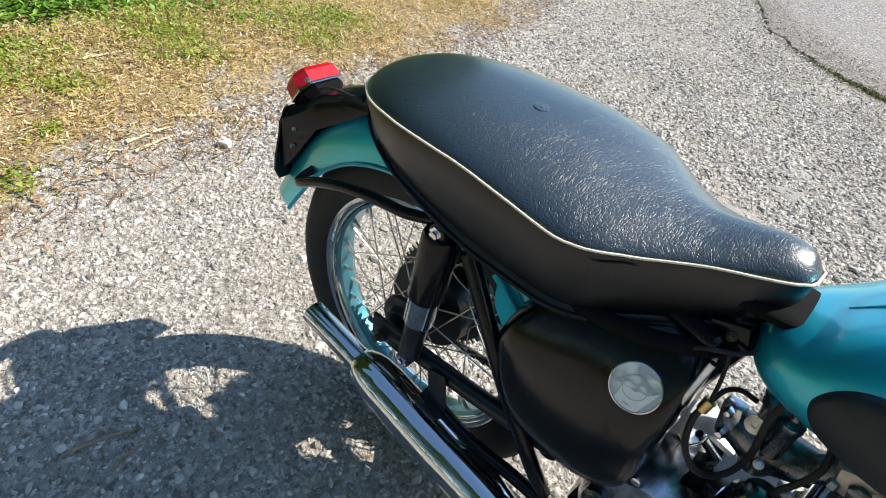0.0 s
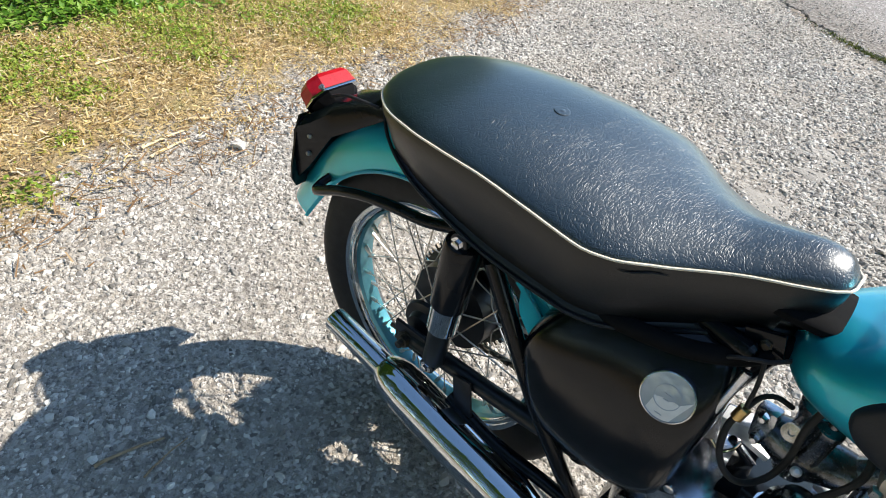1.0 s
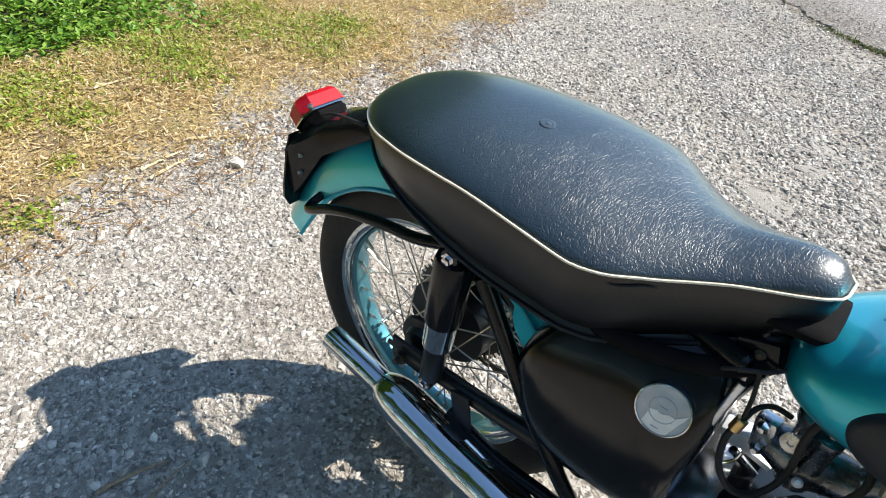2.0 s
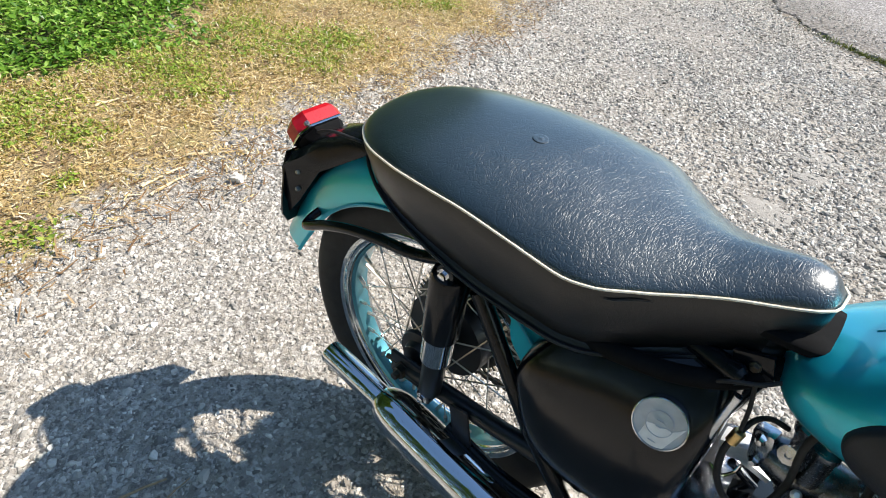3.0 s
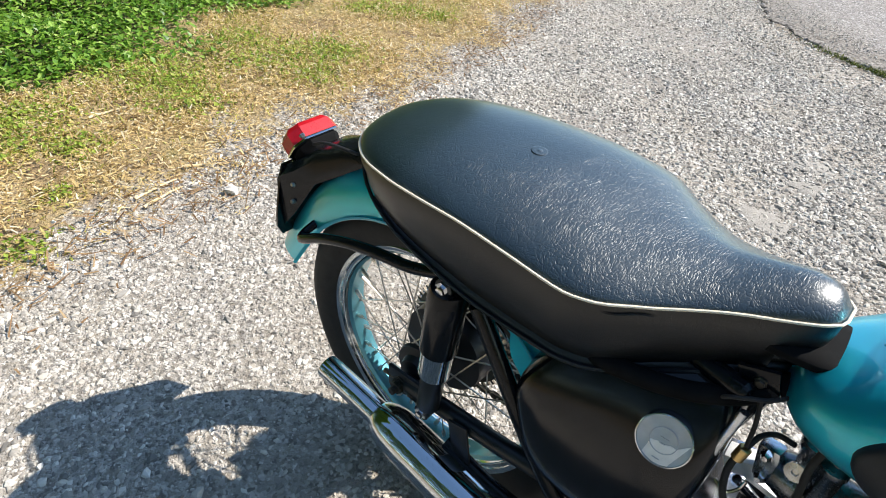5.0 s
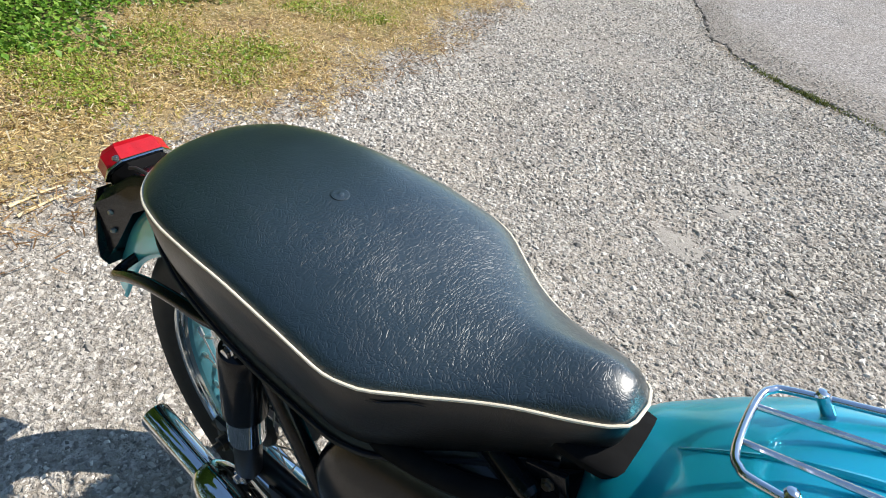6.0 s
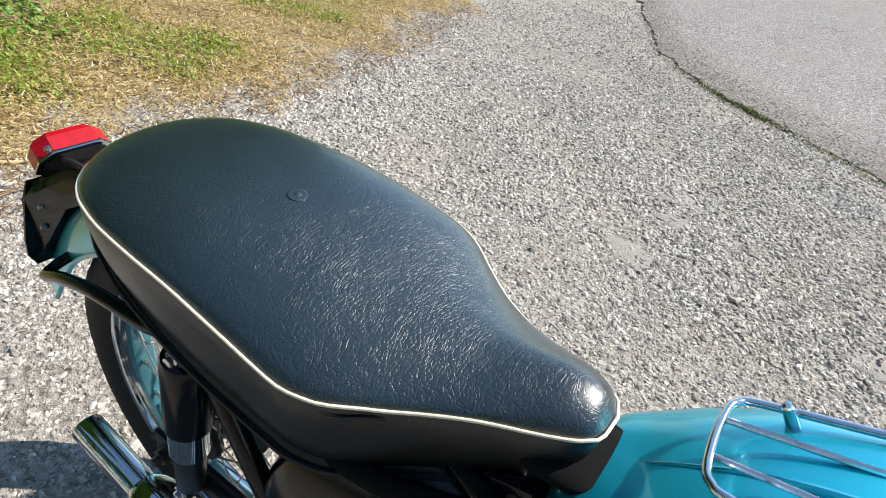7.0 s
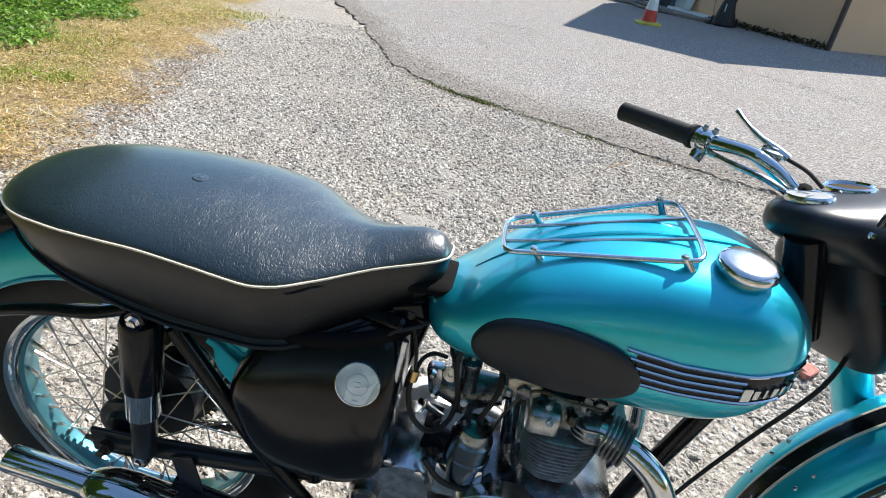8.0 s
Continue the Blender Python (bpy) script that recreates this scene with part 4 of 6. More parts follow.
def skew_seat(q):
    """Skews and tips the seat so its outline fits the camera's view."""
    q = Vector(q)
    if q.y > 0:
        q.y *= 1 - 0.09 * min(max((0.2 - q.x) / 0.2, 0), 1)
        f = min(max((q.x - 0.28) / 0.20, 0), 1)
        q.z -= 0.42 * q.y * f * f * (3 - 2 * f)
    return Vector((q.x - 0.09 * q.y, q.y + 0.007, q.z + 0.070 * q.y * min(max((q.x + 0.08) / 0.3, 0.15), 1)))


st = []
for i in range(73):
    u = 0.5 - 0.5 * math.cos(math.pi * i / 72)
    st.append(-0.138 + 0.670 * (0.35 * i / 72 + 0.65 * u))


def seat_top(x, u):
    w, p, c = spline(S_W, x), spline(S_P, x), spline(S_C, x)
    return skew_seat((x, w * u, p + (c - p) * (1 - abs(u) ** 2.6) ** 0.62 if abs(u) < 1 else p))


us = [-1, -0.993, -0.975, -0.94, -0.88, -0.8, -0.68, -0.54, -0.38, -0.2, 0, 0.2, 0.38, 0.54, 0.68, 0.8, 0.88, 0.94, 0.975, 0.993, 1]
bm = grid([[seat_top(x, u) for u in us] for x in st], closed=False)
bmesh.ops.remove_doubles(bm, verts=bm.verts, dist=1e-5)
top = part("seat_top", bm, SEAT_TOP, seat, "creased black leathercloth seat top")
top.data.set_sharp_from_angle(angle=radians(80))
# side panels, bellied and tucked in under the base
edge = [(x, -1) for x in st] + [(x, 1) for x in st[-2:0:-1]]
rings = []
for f, out in ((0.0, 0.0), (0.02, 0.001), (0.2, 0.0035), (0.5, 0.002), (0.70, -0.002), (0.77, -0.0065), (0.80, -0.0065), (0.83, -0.0025), (0.89, 0.0), (0.95, -0.004), (0.985, -0.013), (1.0, -0.026)):
    ring = []
    for x, s in edge:
        w, p, b = spline(S_W, x), spline(S_P, x), spline(S_B, x)
        ww = max(w + out - 0.010 * f * (w > 0.02), 0.0)
        xx = x + (out * 0.6 - 0.012 * f) * (1 if x > 0.49 else -1 if x < -0.06 else 0)
        ring.append(skew_seat((xx, s * ww, p + (b - p) * f)))
    rings.append(ring)
bm = grid(rings, cap=False)
bm.faces.new([v for v in bm.verts][-len(edge):])
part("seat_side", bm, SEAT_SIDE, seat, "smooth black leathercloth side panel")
loop = [skew_seat((x + (0.002 if x > 0.522 else -0.002 if x < -0.13 else 0), s * (spline(S_W, x) + 0.0012), spline(S_P, x) + 0.0005)) for x, s in edge]
part("piping", tube(loop, 0.0017, 8, True), PIPING, seat, "cream piping round the seat top")
lip = smooth_path([Vector(q) for q in ((0.47, -0.050, 0), (0.50, -0.052, 0), (0.534, -0.048, 0), (0.552, -0.032, 0), (0.561, -0.005, 0), (0.560, 0.022, 0), (0.552, 0.036, 0), (0.53, 0.042, 0), (0.47, 0.045, 0))], 6)
part("seat_base", grid([[(q.x, q.y, z) for q in lip] for z in (0.733, 0.738, 0.741)] + [[(0.47 + (q.x - 0.47) * 0.97, q.y * 0.95, 0.744) for q in lip], [(0.47 + (q.x - 0.47) * 0.7, q.y * 0.7, 0.747) for q in lip]]), MATTBLACK, seat, "black lip under the seat nose")
# a puckered fold below the piping
fold = [skew_seat((x, -(spline(S_W, x) + 0.0030), spline(S_P, x) - 0.010 - 0.0016 * math.sin(i * 0.8))) for i, x in enumerate(np.linspace(0.318, 0.368, 9))]
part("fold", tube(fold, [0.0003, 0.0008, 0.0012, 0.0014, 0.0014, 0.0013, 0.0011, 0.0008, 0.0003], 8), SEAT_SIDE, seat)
# lower trim bead
loop = [skew_seat((x, s * max(spline(S_W, x) - 0.006, 0), spline(S_B, x) + 0.018)) for x, s in edge if -0.12 < x < 0.525]
part("trim_bead", tube(loop[:len(loop) // 2], 0.003, 6), SATIN, seat)
q = seat_top(0.145, 0.03)
part("button", lathe([(-0.002, 0.012), (0.0005, 0.0115), (0.0012, 0.009), (0.0004, 0.006), (0.0015, 0.003)], q + Vector((0, 0, 0.0)), (0.12, 0, 1), 20), SEAT_TOP, seat, "small covered button")
q = Vector((0.552, -0.022, 0.742))
part("nose_trim", tube(smooth_path([(0.508, -0.040, 0.722), (0.524, -0.028, 0.724), (0.533, -0.010, 0.726)]), 0.003, 6), CHROME, seat, "bright metal nose trim")

# ---- suspension, swinging arm, frame ----
for s in (-1, 1):
    shock = new("shock_absorber")
    shock.parent = bike
    t, b = Vector((0.110, s * 0.117, 0.648)), Vector((0.078, s * 0.117, 0.352))
    d = (t - b).normalized()
    part("upper_cover", lathe([(0.160, 0.027), (0.161, 0.0305), (0.285, 0.0305), (0.292, 0.028), (0.297, 0.018)], b, d, 28), BLACK, shock, "glossy black upper cover")
    part("lower_cover", lathe([(0.098, 0.022), (0.100, 0.0262), (0.172, 0.0268), (0.174, 0.025)], b, d, 28), CHROME, shock, "chromed lower cover")
    part("body", lathe([(0.0, 0.016), (0.01, 0.020), (0.095, 0.021)], b, d, 20), SATIN, shock)
    for c0 in (t, b):
        part("eye", lathe([(-0.016, 0.008), (-0.016, 0.015), (0.016, 0.015), (0.016, 0.008)], c0, (0, 1, 0), 20), SATIN, shock)
        part("bolt", lathe([(-0.002, 0.0125), (0.002, 0.012), (0.002, 0.0075), (0.008, 0.007), (0.009, 0.005)], c0 + Vector((0, s * 0.017, 0)), (0, s, 0), 6), POLISHED, shock, "steel nut and washer")

frame_ob = new("frame")
frame_ob.parent = bike


def pipe(name, pts, r, material=None, parent=None, label="", seg=12):
    return part(name, tube(smooth_path(pts, 5) if len(pts) > 2 else pts, r, seg), material or BLACK, parent or frame_ob, label)


pipe("frame_tube", [(0.50, 0, 0.700), (0.75, 0, 0.735), (1.0, 0, 0.83)], 0.018)
pipe("frame_tube", [(1.03, 0, 0.78), (0.955, 0, 0.555), (0.90, 0, 0.38), (0.87, 0, 0.22)], 0.0165)
pipe("frame_tube", [(0.515, 0, 0.705), (0.465, 0, 0.50), (0.42, 0, 0.27)], 0.0165)
pipe("head_stock", [(1.035, 0, 0.755), (0.985, 0, 0.90)], 0.026)
for s in (-1, 1):
    pipe("frame_tube", [(0.525, s * 0.030, 0.700), (0.47, s * 0.075, 0.672), (0.38, s * 0.105, 0.660), (0.20, s * 0.112, 0.650), (0.10, s * 0.112, 0.662)], 0.012, MATTBLACK)
    pipe("frame_tube", [(0.160, s * 0.118, 0.640), (0.215, s * 0.118, 0.545), (0.275, s * 0.116, 0.440), (0.345, s * 0.105, 0.320), (0.38, s * 0.09, 0.25)], 0.0135)
    pipe("swinging_arm", [(0.0, s * 0.092, 0.336), (0.08, s * 0.095, 0.345), (0.22, s * 0.092, 0.350), (0.36, s * 0.08, 0.352)], 0.0165, SATIN)
    pipe("frame_tube", [(0.12, s * 0.108, 0.285), (0.24, s * 0.112, 0.262), (0.36, s * 0.10, 0.245), (0.60, s * 0.09, 0.205), (0.86, s * 0.05, 0.20)], 0.0125)
    part("silencer_bracket", block((0.155, s * 0.116, 0.300), (0.040, 0.006, 0.130), 0.004, Matrix.Rotation(radians(-10), 4, "Y")), SATIN, frame_ob)
    bolt((0.150, s * 0.121, 0.262), (0, s, 0), 0.008, frame_ob)
    # axle ends with adjuster and nuts
    part("axle_plate", block((0.005, s * 0.097, 0.338), (0.075, 0.008, 0.052), 0.003), SATIN, frame_ob)
    part("axle_nut", lathe([(0, 0.018), (0.004, 0.018), (0.004, 0.014), (0.016, 0.014), (0.016, 0.008), (0.027, 0.0075)], (0.0, s * 0.10, 0.337), (0, s, 0), 6), OILY, frame_ob, "oily axle nut")
    part("chain_adjuster", tube([(-0.045, s * 0.097, 0.337), (0.02, s * 0.097, 0.339)], 0.005, 8), OILY, frame_ob)
pipe("cross_tube", [(0.36, -0.09, 0.352), (0.36, 0.09, 0.352)], 0.02)
part("seat_lug", block((0.490, -0.058, 0.698), (0.042, 0.008, 0.034), 0.002, Matrix.Rotation(radians(-18), 4, "Y")), BLACK, frame_ob)
bolt((0.492, -0.064, 0.700), (0, -1, 0), 0.0055, frame_ob, 0.003, OILY)

# rear sprocket and chain on the far side
chain = new("drive_chain")
chain.parent = bike
bm = lathe([(-0.003, 0.03), (-0.003, 0.111), (0.003, 0.111), (0.003, 0.03)], (0, 0.072, 0.336), (0, 1, 0), 46)
for i in range(46):
    a = 2 * math.pi * i / 46
    block((math.cos(a) * 0.114, 0.072, 0.336 + math.sin(a) * 0.114), (0.012, 0.005, 0.006), 0, Matrix.Rotation(-a, 4, "Y"), bm)
part("sprocket", bm, OILY, chain, "steel rear sprocket")
for z0, z1 in ((0.452, 0.430), (0.222, 0.295)):
    bm = bmesh.new()
    for i in range(36):
        t = i / 35
        q = Vector((0.02 + 0.46 * t, 0.072, z0 + (z1 - z0) * t - 0.010 * math.sin(math.pi * t)))
        block(q, (0.011 if i % 2 else 0.014, 0.006 if i % 2 else 0.012, 0.010), 0.0015, None, bm)
    part("chain_run", bm, OILY, chain, "greasy roller chain")

# ---- exhausts ----
for s in (-1, 1):
    ex = new("exhaust")
    ex.parent = bike
    tip, neck, tail = Vector((-0.160, s * 0.141, 0.296)), Vector((-0.015, s * 0.141, 0.272)), Vector((0.44, s * 0.152, 0.196))
    d = (neck - tip).normalized()
    L = (neck - tip).length
    part("tailpipe", lathe([(0.02, 0.0205), (0.0, 0.0215), (-0.001, 0.0235), (0.002, 0.0245), (L + 0.03, 0.0245)], tip, d, 32), CHROME, ex, "chrome tailpipe")
    d2 = (tail - neck).normalized()
    n2 = (tail - neck).length
    prof = [(-0.004, 0.026), (0.0, 0.030), (0.014, 0.037), (0.035, 0.0425), (0.07, 0.045), (0.20, 0.045), (0.32, 0.0435), (0.38, 0.036), (0.43, 0.025), (n2, 0.0205)]
    part("silencer", lathe(prof, neck, d2, 40), CHROME, ex, "chrome cigar-shaped silencer")
    part("header_pipe", tube(smooth_path([(0.790, s * 0.085, 0.580), (0.835, s * 0.102, 0.572), (0.885, s * 0.118, 0.530), (0.915, s * 0.127, 0.45), (0.915, s * 0.132, 0.33), (0.845, s * 0.138, 0.235), (0.70, s * 0.146, 0.190), (0.44, s * 0.152, 0.196)], 8), 0.0195, 20), CHROME, ex, "chrome exhaust header pipe")
    for i in range(6):
        bm = lathe([(-0.0015, 0.02), (-0.0015, 0.033), (0.0015, 0.033), (0.0015, 0.02)], (0.800 + i * 0.006, s * (0.089 + i * 0.0024), 0.5795 - i * 0.0010), (1, s * 0.38, -0.16), 24)
        part("clamp_fin", bm, IRON, ex, "finned exhaust clamp ring")

# ---- oil tank with a round disc holder ----
oil = new("oil_tank")
oil.parent = bike
outline = smooth_path([Vector((x, z, 0)) for x, z in ((0.232, 0.540), (0.245, 0.580), (0.280, 0.632), (0.33, 0.665), (0.39, 0.682), (0.45, 0.690), (0.484, 0.675), (0.494, 0.62), (0.490, 0.52), (0.482, 0.428), (0.44, 0.392), (0.38, 0.384), (0.302, 0.395), (0.258, 0.441), (0.236, 0.510))], 5, True)
c = Vector((0.375, 0.55, 0))
rings = []
for y, k0 in ((-0.035, 0.96), (-0.045, 1.0), (-0.085, 1.0), (-0.105, 0.985), (-0.120, 0.955), (-0.130, 0.90), (-0.1365, 0.80), (-0.140, 0.62), (-0.1415, 0.35)):
    rings.append([(c.x + (q.x - c.x) * k0, y + 2.1 * max(0, c.y + (q.y - c.y) * k0 - 0.50) ** 2, c.y + (q.y - c.y) * k0) for q in outline])
part("body", grid(rings), TANKBLACK, oil, "rounded black oil tank")
dc = Vector((0.436, -0.1200, 0.607))
part("disc_rim", lathe([(-0.014, 0.0315), (0.003, 0.0330), (0.006, 0.0325), (0.0065, 0.0312), (0.004, 0.0306), (0.003, 0.0)], dc, (0.04, -1, 0.42), 48), POLISHED, oil, "thin bright disc rim")
part("disc_face", lathe([(0.003, 0.0308), (0.0048, 0.0306), (0.0050, 0.0)], dc, (0.04, -1, 0.42), 48), DISCPAPER, oil, "pale paper disc in its holder")
n = Vector((0.04, -1, 0.42)).normalized()
ux = Vector((1, 0, 0))
uz = n.cross(ux).normalized() * -1
bm = bmesh.new()
tube([dc + n * 0.0056 + (ux * math.cos(a) + uz * math.sin(a)) * 0.016 for a in (2 * math.pi * i / 32 for i in range(32))], 0.0006, 4, True, bm)
for dz, w in ((0.004, 0.007), (-0.003, 0.009), (0.024, 0.009)):
    block(dc + n * 0.0056 + uz * dz, (w, 0.0008, 0.0011), 0, None, bm)
# lighter cream patch with a jagged edge, just proud of the disc face
jagged = [(-0.95, -0.25), (-0.62, -0.16), (-0.36, -0.18), (-0.12, -0.09), (0.10, -0.13), (0.30, -0.03), (0.51, -0.05), (0.92, 0.35), (0.475, -0.86)]
jagged += [(math.cos(radians(a)) * 0.985, math.sin(radians(a)) * 0.985) for a in range(-66, -166, -8)]
part("cream_patch", grid([[dc + n * h + ux * u * 0.0306 - uz * w * 0.0306 for u, w in jagged] for h in (0.0047, 0.0054)]), CREAMTONE, oil, "cream patch over the lower part of the disc", smooth=False)
part("print", bm, DISCINK, oil, "faint grey print bars")
pipe("oil_pipe", [(0.470, -0.09, 0.43), (0.48, -0.09, 0.38), (0.52, -0.08, 0.34)], 0.008, RUBBER, oil)

# ---- fuel tank ----
tank = new("fuel_tank")
tank.parent = bike
T_W = [(0.508, 0.0), (0.512, 0.035), (0.523, 0.064), (0.546, 0.090), (0.597, 0.114), (0.66, 0.130), (0.74, 0.140), (0.84, 0.146), (0.91, 0.143), (0.965, 0.126), (1.0, 0.095), (1.018, 0.058), (1.025, 0.0)]
T_T = [(0.508, 0.700), (0.515, 0.720), (0.532, 0.737), (0.56, 0.756), (0.60, 0.788), (0.65, 0.821), (0.74, 0.853), (0.83, 0.868), (0.90, 0.870), (0.955, 0.857), (0.995, 0.827), (1.017, 0.790), (1.025, 0.755)]
T_B = [(0.508, 0.700), (0.514, 0.682), (0.535, 0.667), (0.58, 0.655), (0.66, 0.643), (0.78, 0.633), (0.87, 0.630), (0.94, 0.644), (0.99, 0.685), (1.017, 0.725), (1.025, 0.755)]


def tank_mid(x):
    t, b = spline(T_T, x), spline(T_B, x)
    return b + (t - b) * 0.47


def tank_y(x, z):
    """Half breadth of the tank at a place along and up its side."""
    t, b, w, m = spline(T_T, x), spline(T_B, x), spline(T_W, x), tank_mid(x)
    u = abs((z - m) / ((t - m) if z > m else (m - b)))
    if z > m:
        return w * max(0, 1 - min(u, 1) ** 2.9) ** (1 / 3.4)
    return w * max(0, 1 - min(u, 1) ** 2.6) ** (1 / 2.6)


def tank_z(x, y):
    t, w, m = spline(T_T, x), spline(T_W, x), tank_mid(x)
    return m + (t - m) * max(0, 1 - min(abs(y) / w, 1) ** 3.4) ** (1 / 2.9)


rings = []
for i in range(61):
    u = 0.5 - 0.5 * math.cos(math.pi * i / 60)
    x = 0.5081 + 0.5168 * (0.3 * i / 60 + 0.7 * u)
    t, b, w, m = spline(T_T, x), spline(T_B, x), spline(T_W, x), tank_mid(x)
    ring = []
    for j in range(72):
        a = 2 * math.pi * j / 72
        ca, sa = math.cos(a), math.sin(a)
        e, f = (2 / 3.4, 2 / 2.9) if sa > 0 else (2 / 2.6, 2 / 2.6)
        ring.append((x, w * math.copysign(abs(ca) ** e, ca), m + (t - m if sa > 0 else m - b) * math.copysign(abs(sa) ** f, sa)))
    rings.append(ring)
body = part("tank_body", grid(rings), TEAL, tank, "teal metallic painted steel fuel tank")
body.data.set_sharp_from_angle(angle=radians(80))
# raised seam along the top
seam = [(x, 0.0, spline(T_T, x) + 0.0005) for x in np.linspace(0.57, 1.005, 40)]
part("seam", tube(seam, [0.0008 + 0.003 * min(1, i / 10) for i in range(40)], 8, flat=1.0), TEAL, tank, "raised centre seam")

pad_out = smooth_path([Vector((x, z, 0)) for x, z in ((0.583, 0.718), (0.594, 0.747), (0.620, 0.768), (0.656, 0.780), (0.695, 0.784), (0.733, 0.780), (0.765, 0.771), (0.787, 0.755), (0.797, 0.738), (0.796, 0.720), (0.780, 0.701), (0.757, 0.688), (0.725, 0.679), (0.690, 0.675), (0.640, 0.682), (0.600, 0.696))], 4, True)
pad_out = [q - Vector((0, 0.005, 0)) for q in pad_out]
pc = Vector((0.690, 0.728, 0))


def badge_z(x, f):
    """Height of the badge lines, 0 the top one and 1 the lowest."""
    return 0.772 - 0.046 * f - 0.007 * min((x - 0.77) / 0.07, 1) * (1 - 0.4 * f) + 0.006 * max(0, (x - 0.93) / 0.08)


for s in (-1, 1):
    rings = []
    for k0, lift in ((1.0, -0.002), (1.0, 0.006), (0.985, 0.0095), (0.95, 0.011), (0.8, 0.012), (0.5, 0.0125), (0.2, 0.0125), (0.02, 0.0125)):
        ring = []
        for q in pad_out:
            x, z = pc.x + (q.x - pc.x) * k0, pc.y + (q.y - pc.y) * k0
            ring.append((x, s * (tank_y(x, z) + lift), z))
        rings.append(ring)
    part("knee_pad", grid(rings), PADRUB, tank, "black rubber knee pad")
    # chrome lines of the tank badge
    for j in range(5):
        f = j / 4
        pts = []
        for i in range(22):
            x = 0.772 + 0.022 * f + (1.012 - 0.775) * (1 if j == 0 else 0.6 if j < 4 else 0.94) * i / 21
            x = min(x, 1.010)
            z = badge_z(x, f)
            pts.append((x, s * (tank_y(x, z) + 0.0016), z))
        part("badge_line", tube(pts, 0.0024, 6), CHROME, tank, "bright chrome badge line")
    rings = []
    for i in range(22):
        x = 0.785 + (1.004 - 0.785) * i / 21
        ring = []
        for f in (0.03, 0.2, 0.4, 0.6, 0.8, 0.97):
            z = badge_z(x, f)
            ring.append((x, s * (tank_y(x, z) + 0.0009), z))
        ring += [(x, s * (tank_y(x, q[2]) - 0.002), q[2]) for q in ring[::-1]]
        rings.append(ring)
    part("badge_panel", grid(rings), BLACK, tank, "dark panel behind the badge lines")
    for i, (w, h) in enumerate(((0.013, 0.020), (0.008, 0.014), (0.004, 0.014), (0.009, 0.014), (0.011, 0.014), (0.009, 0.013))):
        x = 0.925 + i * 0.0125
        z = badge_z(x, 0.62)
        yv = s * (tank_y(x, z) + 0.003)
        turn = Matrix.Rotation(s * math.atan2(tank_y(x + 0.01, z) - tank_y(x - 0.01, z), 0.02), 4, "Z")
        part("badge_bar", block((x, yv, z), (w, 0.004, h), 0.0012, turn), CHROME, tank, "raised chrome bar of the badge")

cx, cy = 0.900, -0.068
cz = tank_z(cx, cy)
cap_n = Vector((0.0, -0.12, 1)).normalized()
part("filler_cap", lathe([(-0.012, 0.029), (0.002, 0.030), (0.003, 0.0365), (0.005, 0.0375), (0.011, 0.037), (0.0145, 0.0345), (0.0165, 0.028), (0.0175, 0.012), (0.0178, 0.0)], (cx, cy, cz), cap_n, 48), POLISHED, tank, "domed chrome filler cap")

# parcel rack on the tank
rack = new("parcel_rack")
rack.parent = bike


def rack_z(x):
    return 0.821 + (x - 0.61) * 0.240


RY = 0.010
rx = [(0.604, 0.036), (0.610, 0.049), (0.624, 0.056), (0.70, 0.069), (0.79, 0.086), (0.826, 0.091), (0.842, 0.083), (0.848, 0.060)]
loop = [(x, RY - y, rack_z(x)) for x, y in rx] + [(0.850, RY, rack_z(0.850))] + [(x, RY + y, rack_z(x)) for x, y in rx[::-1]] + [(0.602, RY, rack_z(0.602))]
part("outer_bar", tube(smooth_path(loop, 5, True), 0.0037, 10, True), POLISHED, rack, "bent bright steel outer bar")
for y0, y1 in ((-0.022, -0.032), (0.022, 0.032)):
    part("bar", tube([(0.603, RY + y0, rack_z(0.603)), (0.849, RY + y1, rack_z(0.849))], 0.0028, 8), POLISHED, rack)
for x, y in ((0.642, 0.0575), (0.820, 0.0895)):
    for s in (-1, 1):
        zt = rack_z(x)
        zb = tank_z(x + 0.013, RY + s * y)
        part("post", tube([(x + 0.013, RY + s * y, zb - 0.003), (x, RY + s * y, zt + 0.005)], 0.0056, 12), POLISHED, rack, "short bright post")
        part("screw", lathe([(0, 0.0055), (0.003, 0.0045), (0.004, 0.001)], (x, RY + s * y, zt + 0.005), (0, 0, 1), 10), CHROME, rack)

# ---- engine and carburettor ----
eng = new("engine")
eng.parent = bike


def rounded(cx, cy, hx, hy, r, z, n=6):
    out = []
    for sx, sy, a0 in ((1, 1, 0), (-1, 1, 90), (-1, -1, 180), (1, -1, 270)):
        for i in range(n + 1):
            a = radians(a0 + 90 * i / n)
            out.append((cx + sx * (hx - r) + math.cos(a) * r, cy + sy * (hy - r) + math.sin(a) * r, z))
    return out


part("cylinder_block", grid([rounded(0.744, 0, 0.026, 0.060, 0.024, 0.39), rounded(0.744, 0, 0.048, 0.086, 0.045, 0.575)]), IRON, eng, "black finned cylinder block")
for i in range(12):
    z = 0.458 + i * 0.0089
    g = 0.68 + 0.32 * (i / 11) ** 0.7
    part("cooling_fin", grid([rounded(0.744, 0, 0.064 * g, 0.106 * (0.45 + 0.55 * g), 0.050 * g, z), rounded(0.744, 0, 0.0655 * g, 0.108 * (0.45 + 0.55 * g), 0.050 * g, z + 0.0009), rounded(0.744, 0, 0.064 * g, 0.106 * (0.45 + 0.55 * g), 0.050 * g, z + 0.0022)]), FINIRON, eng)
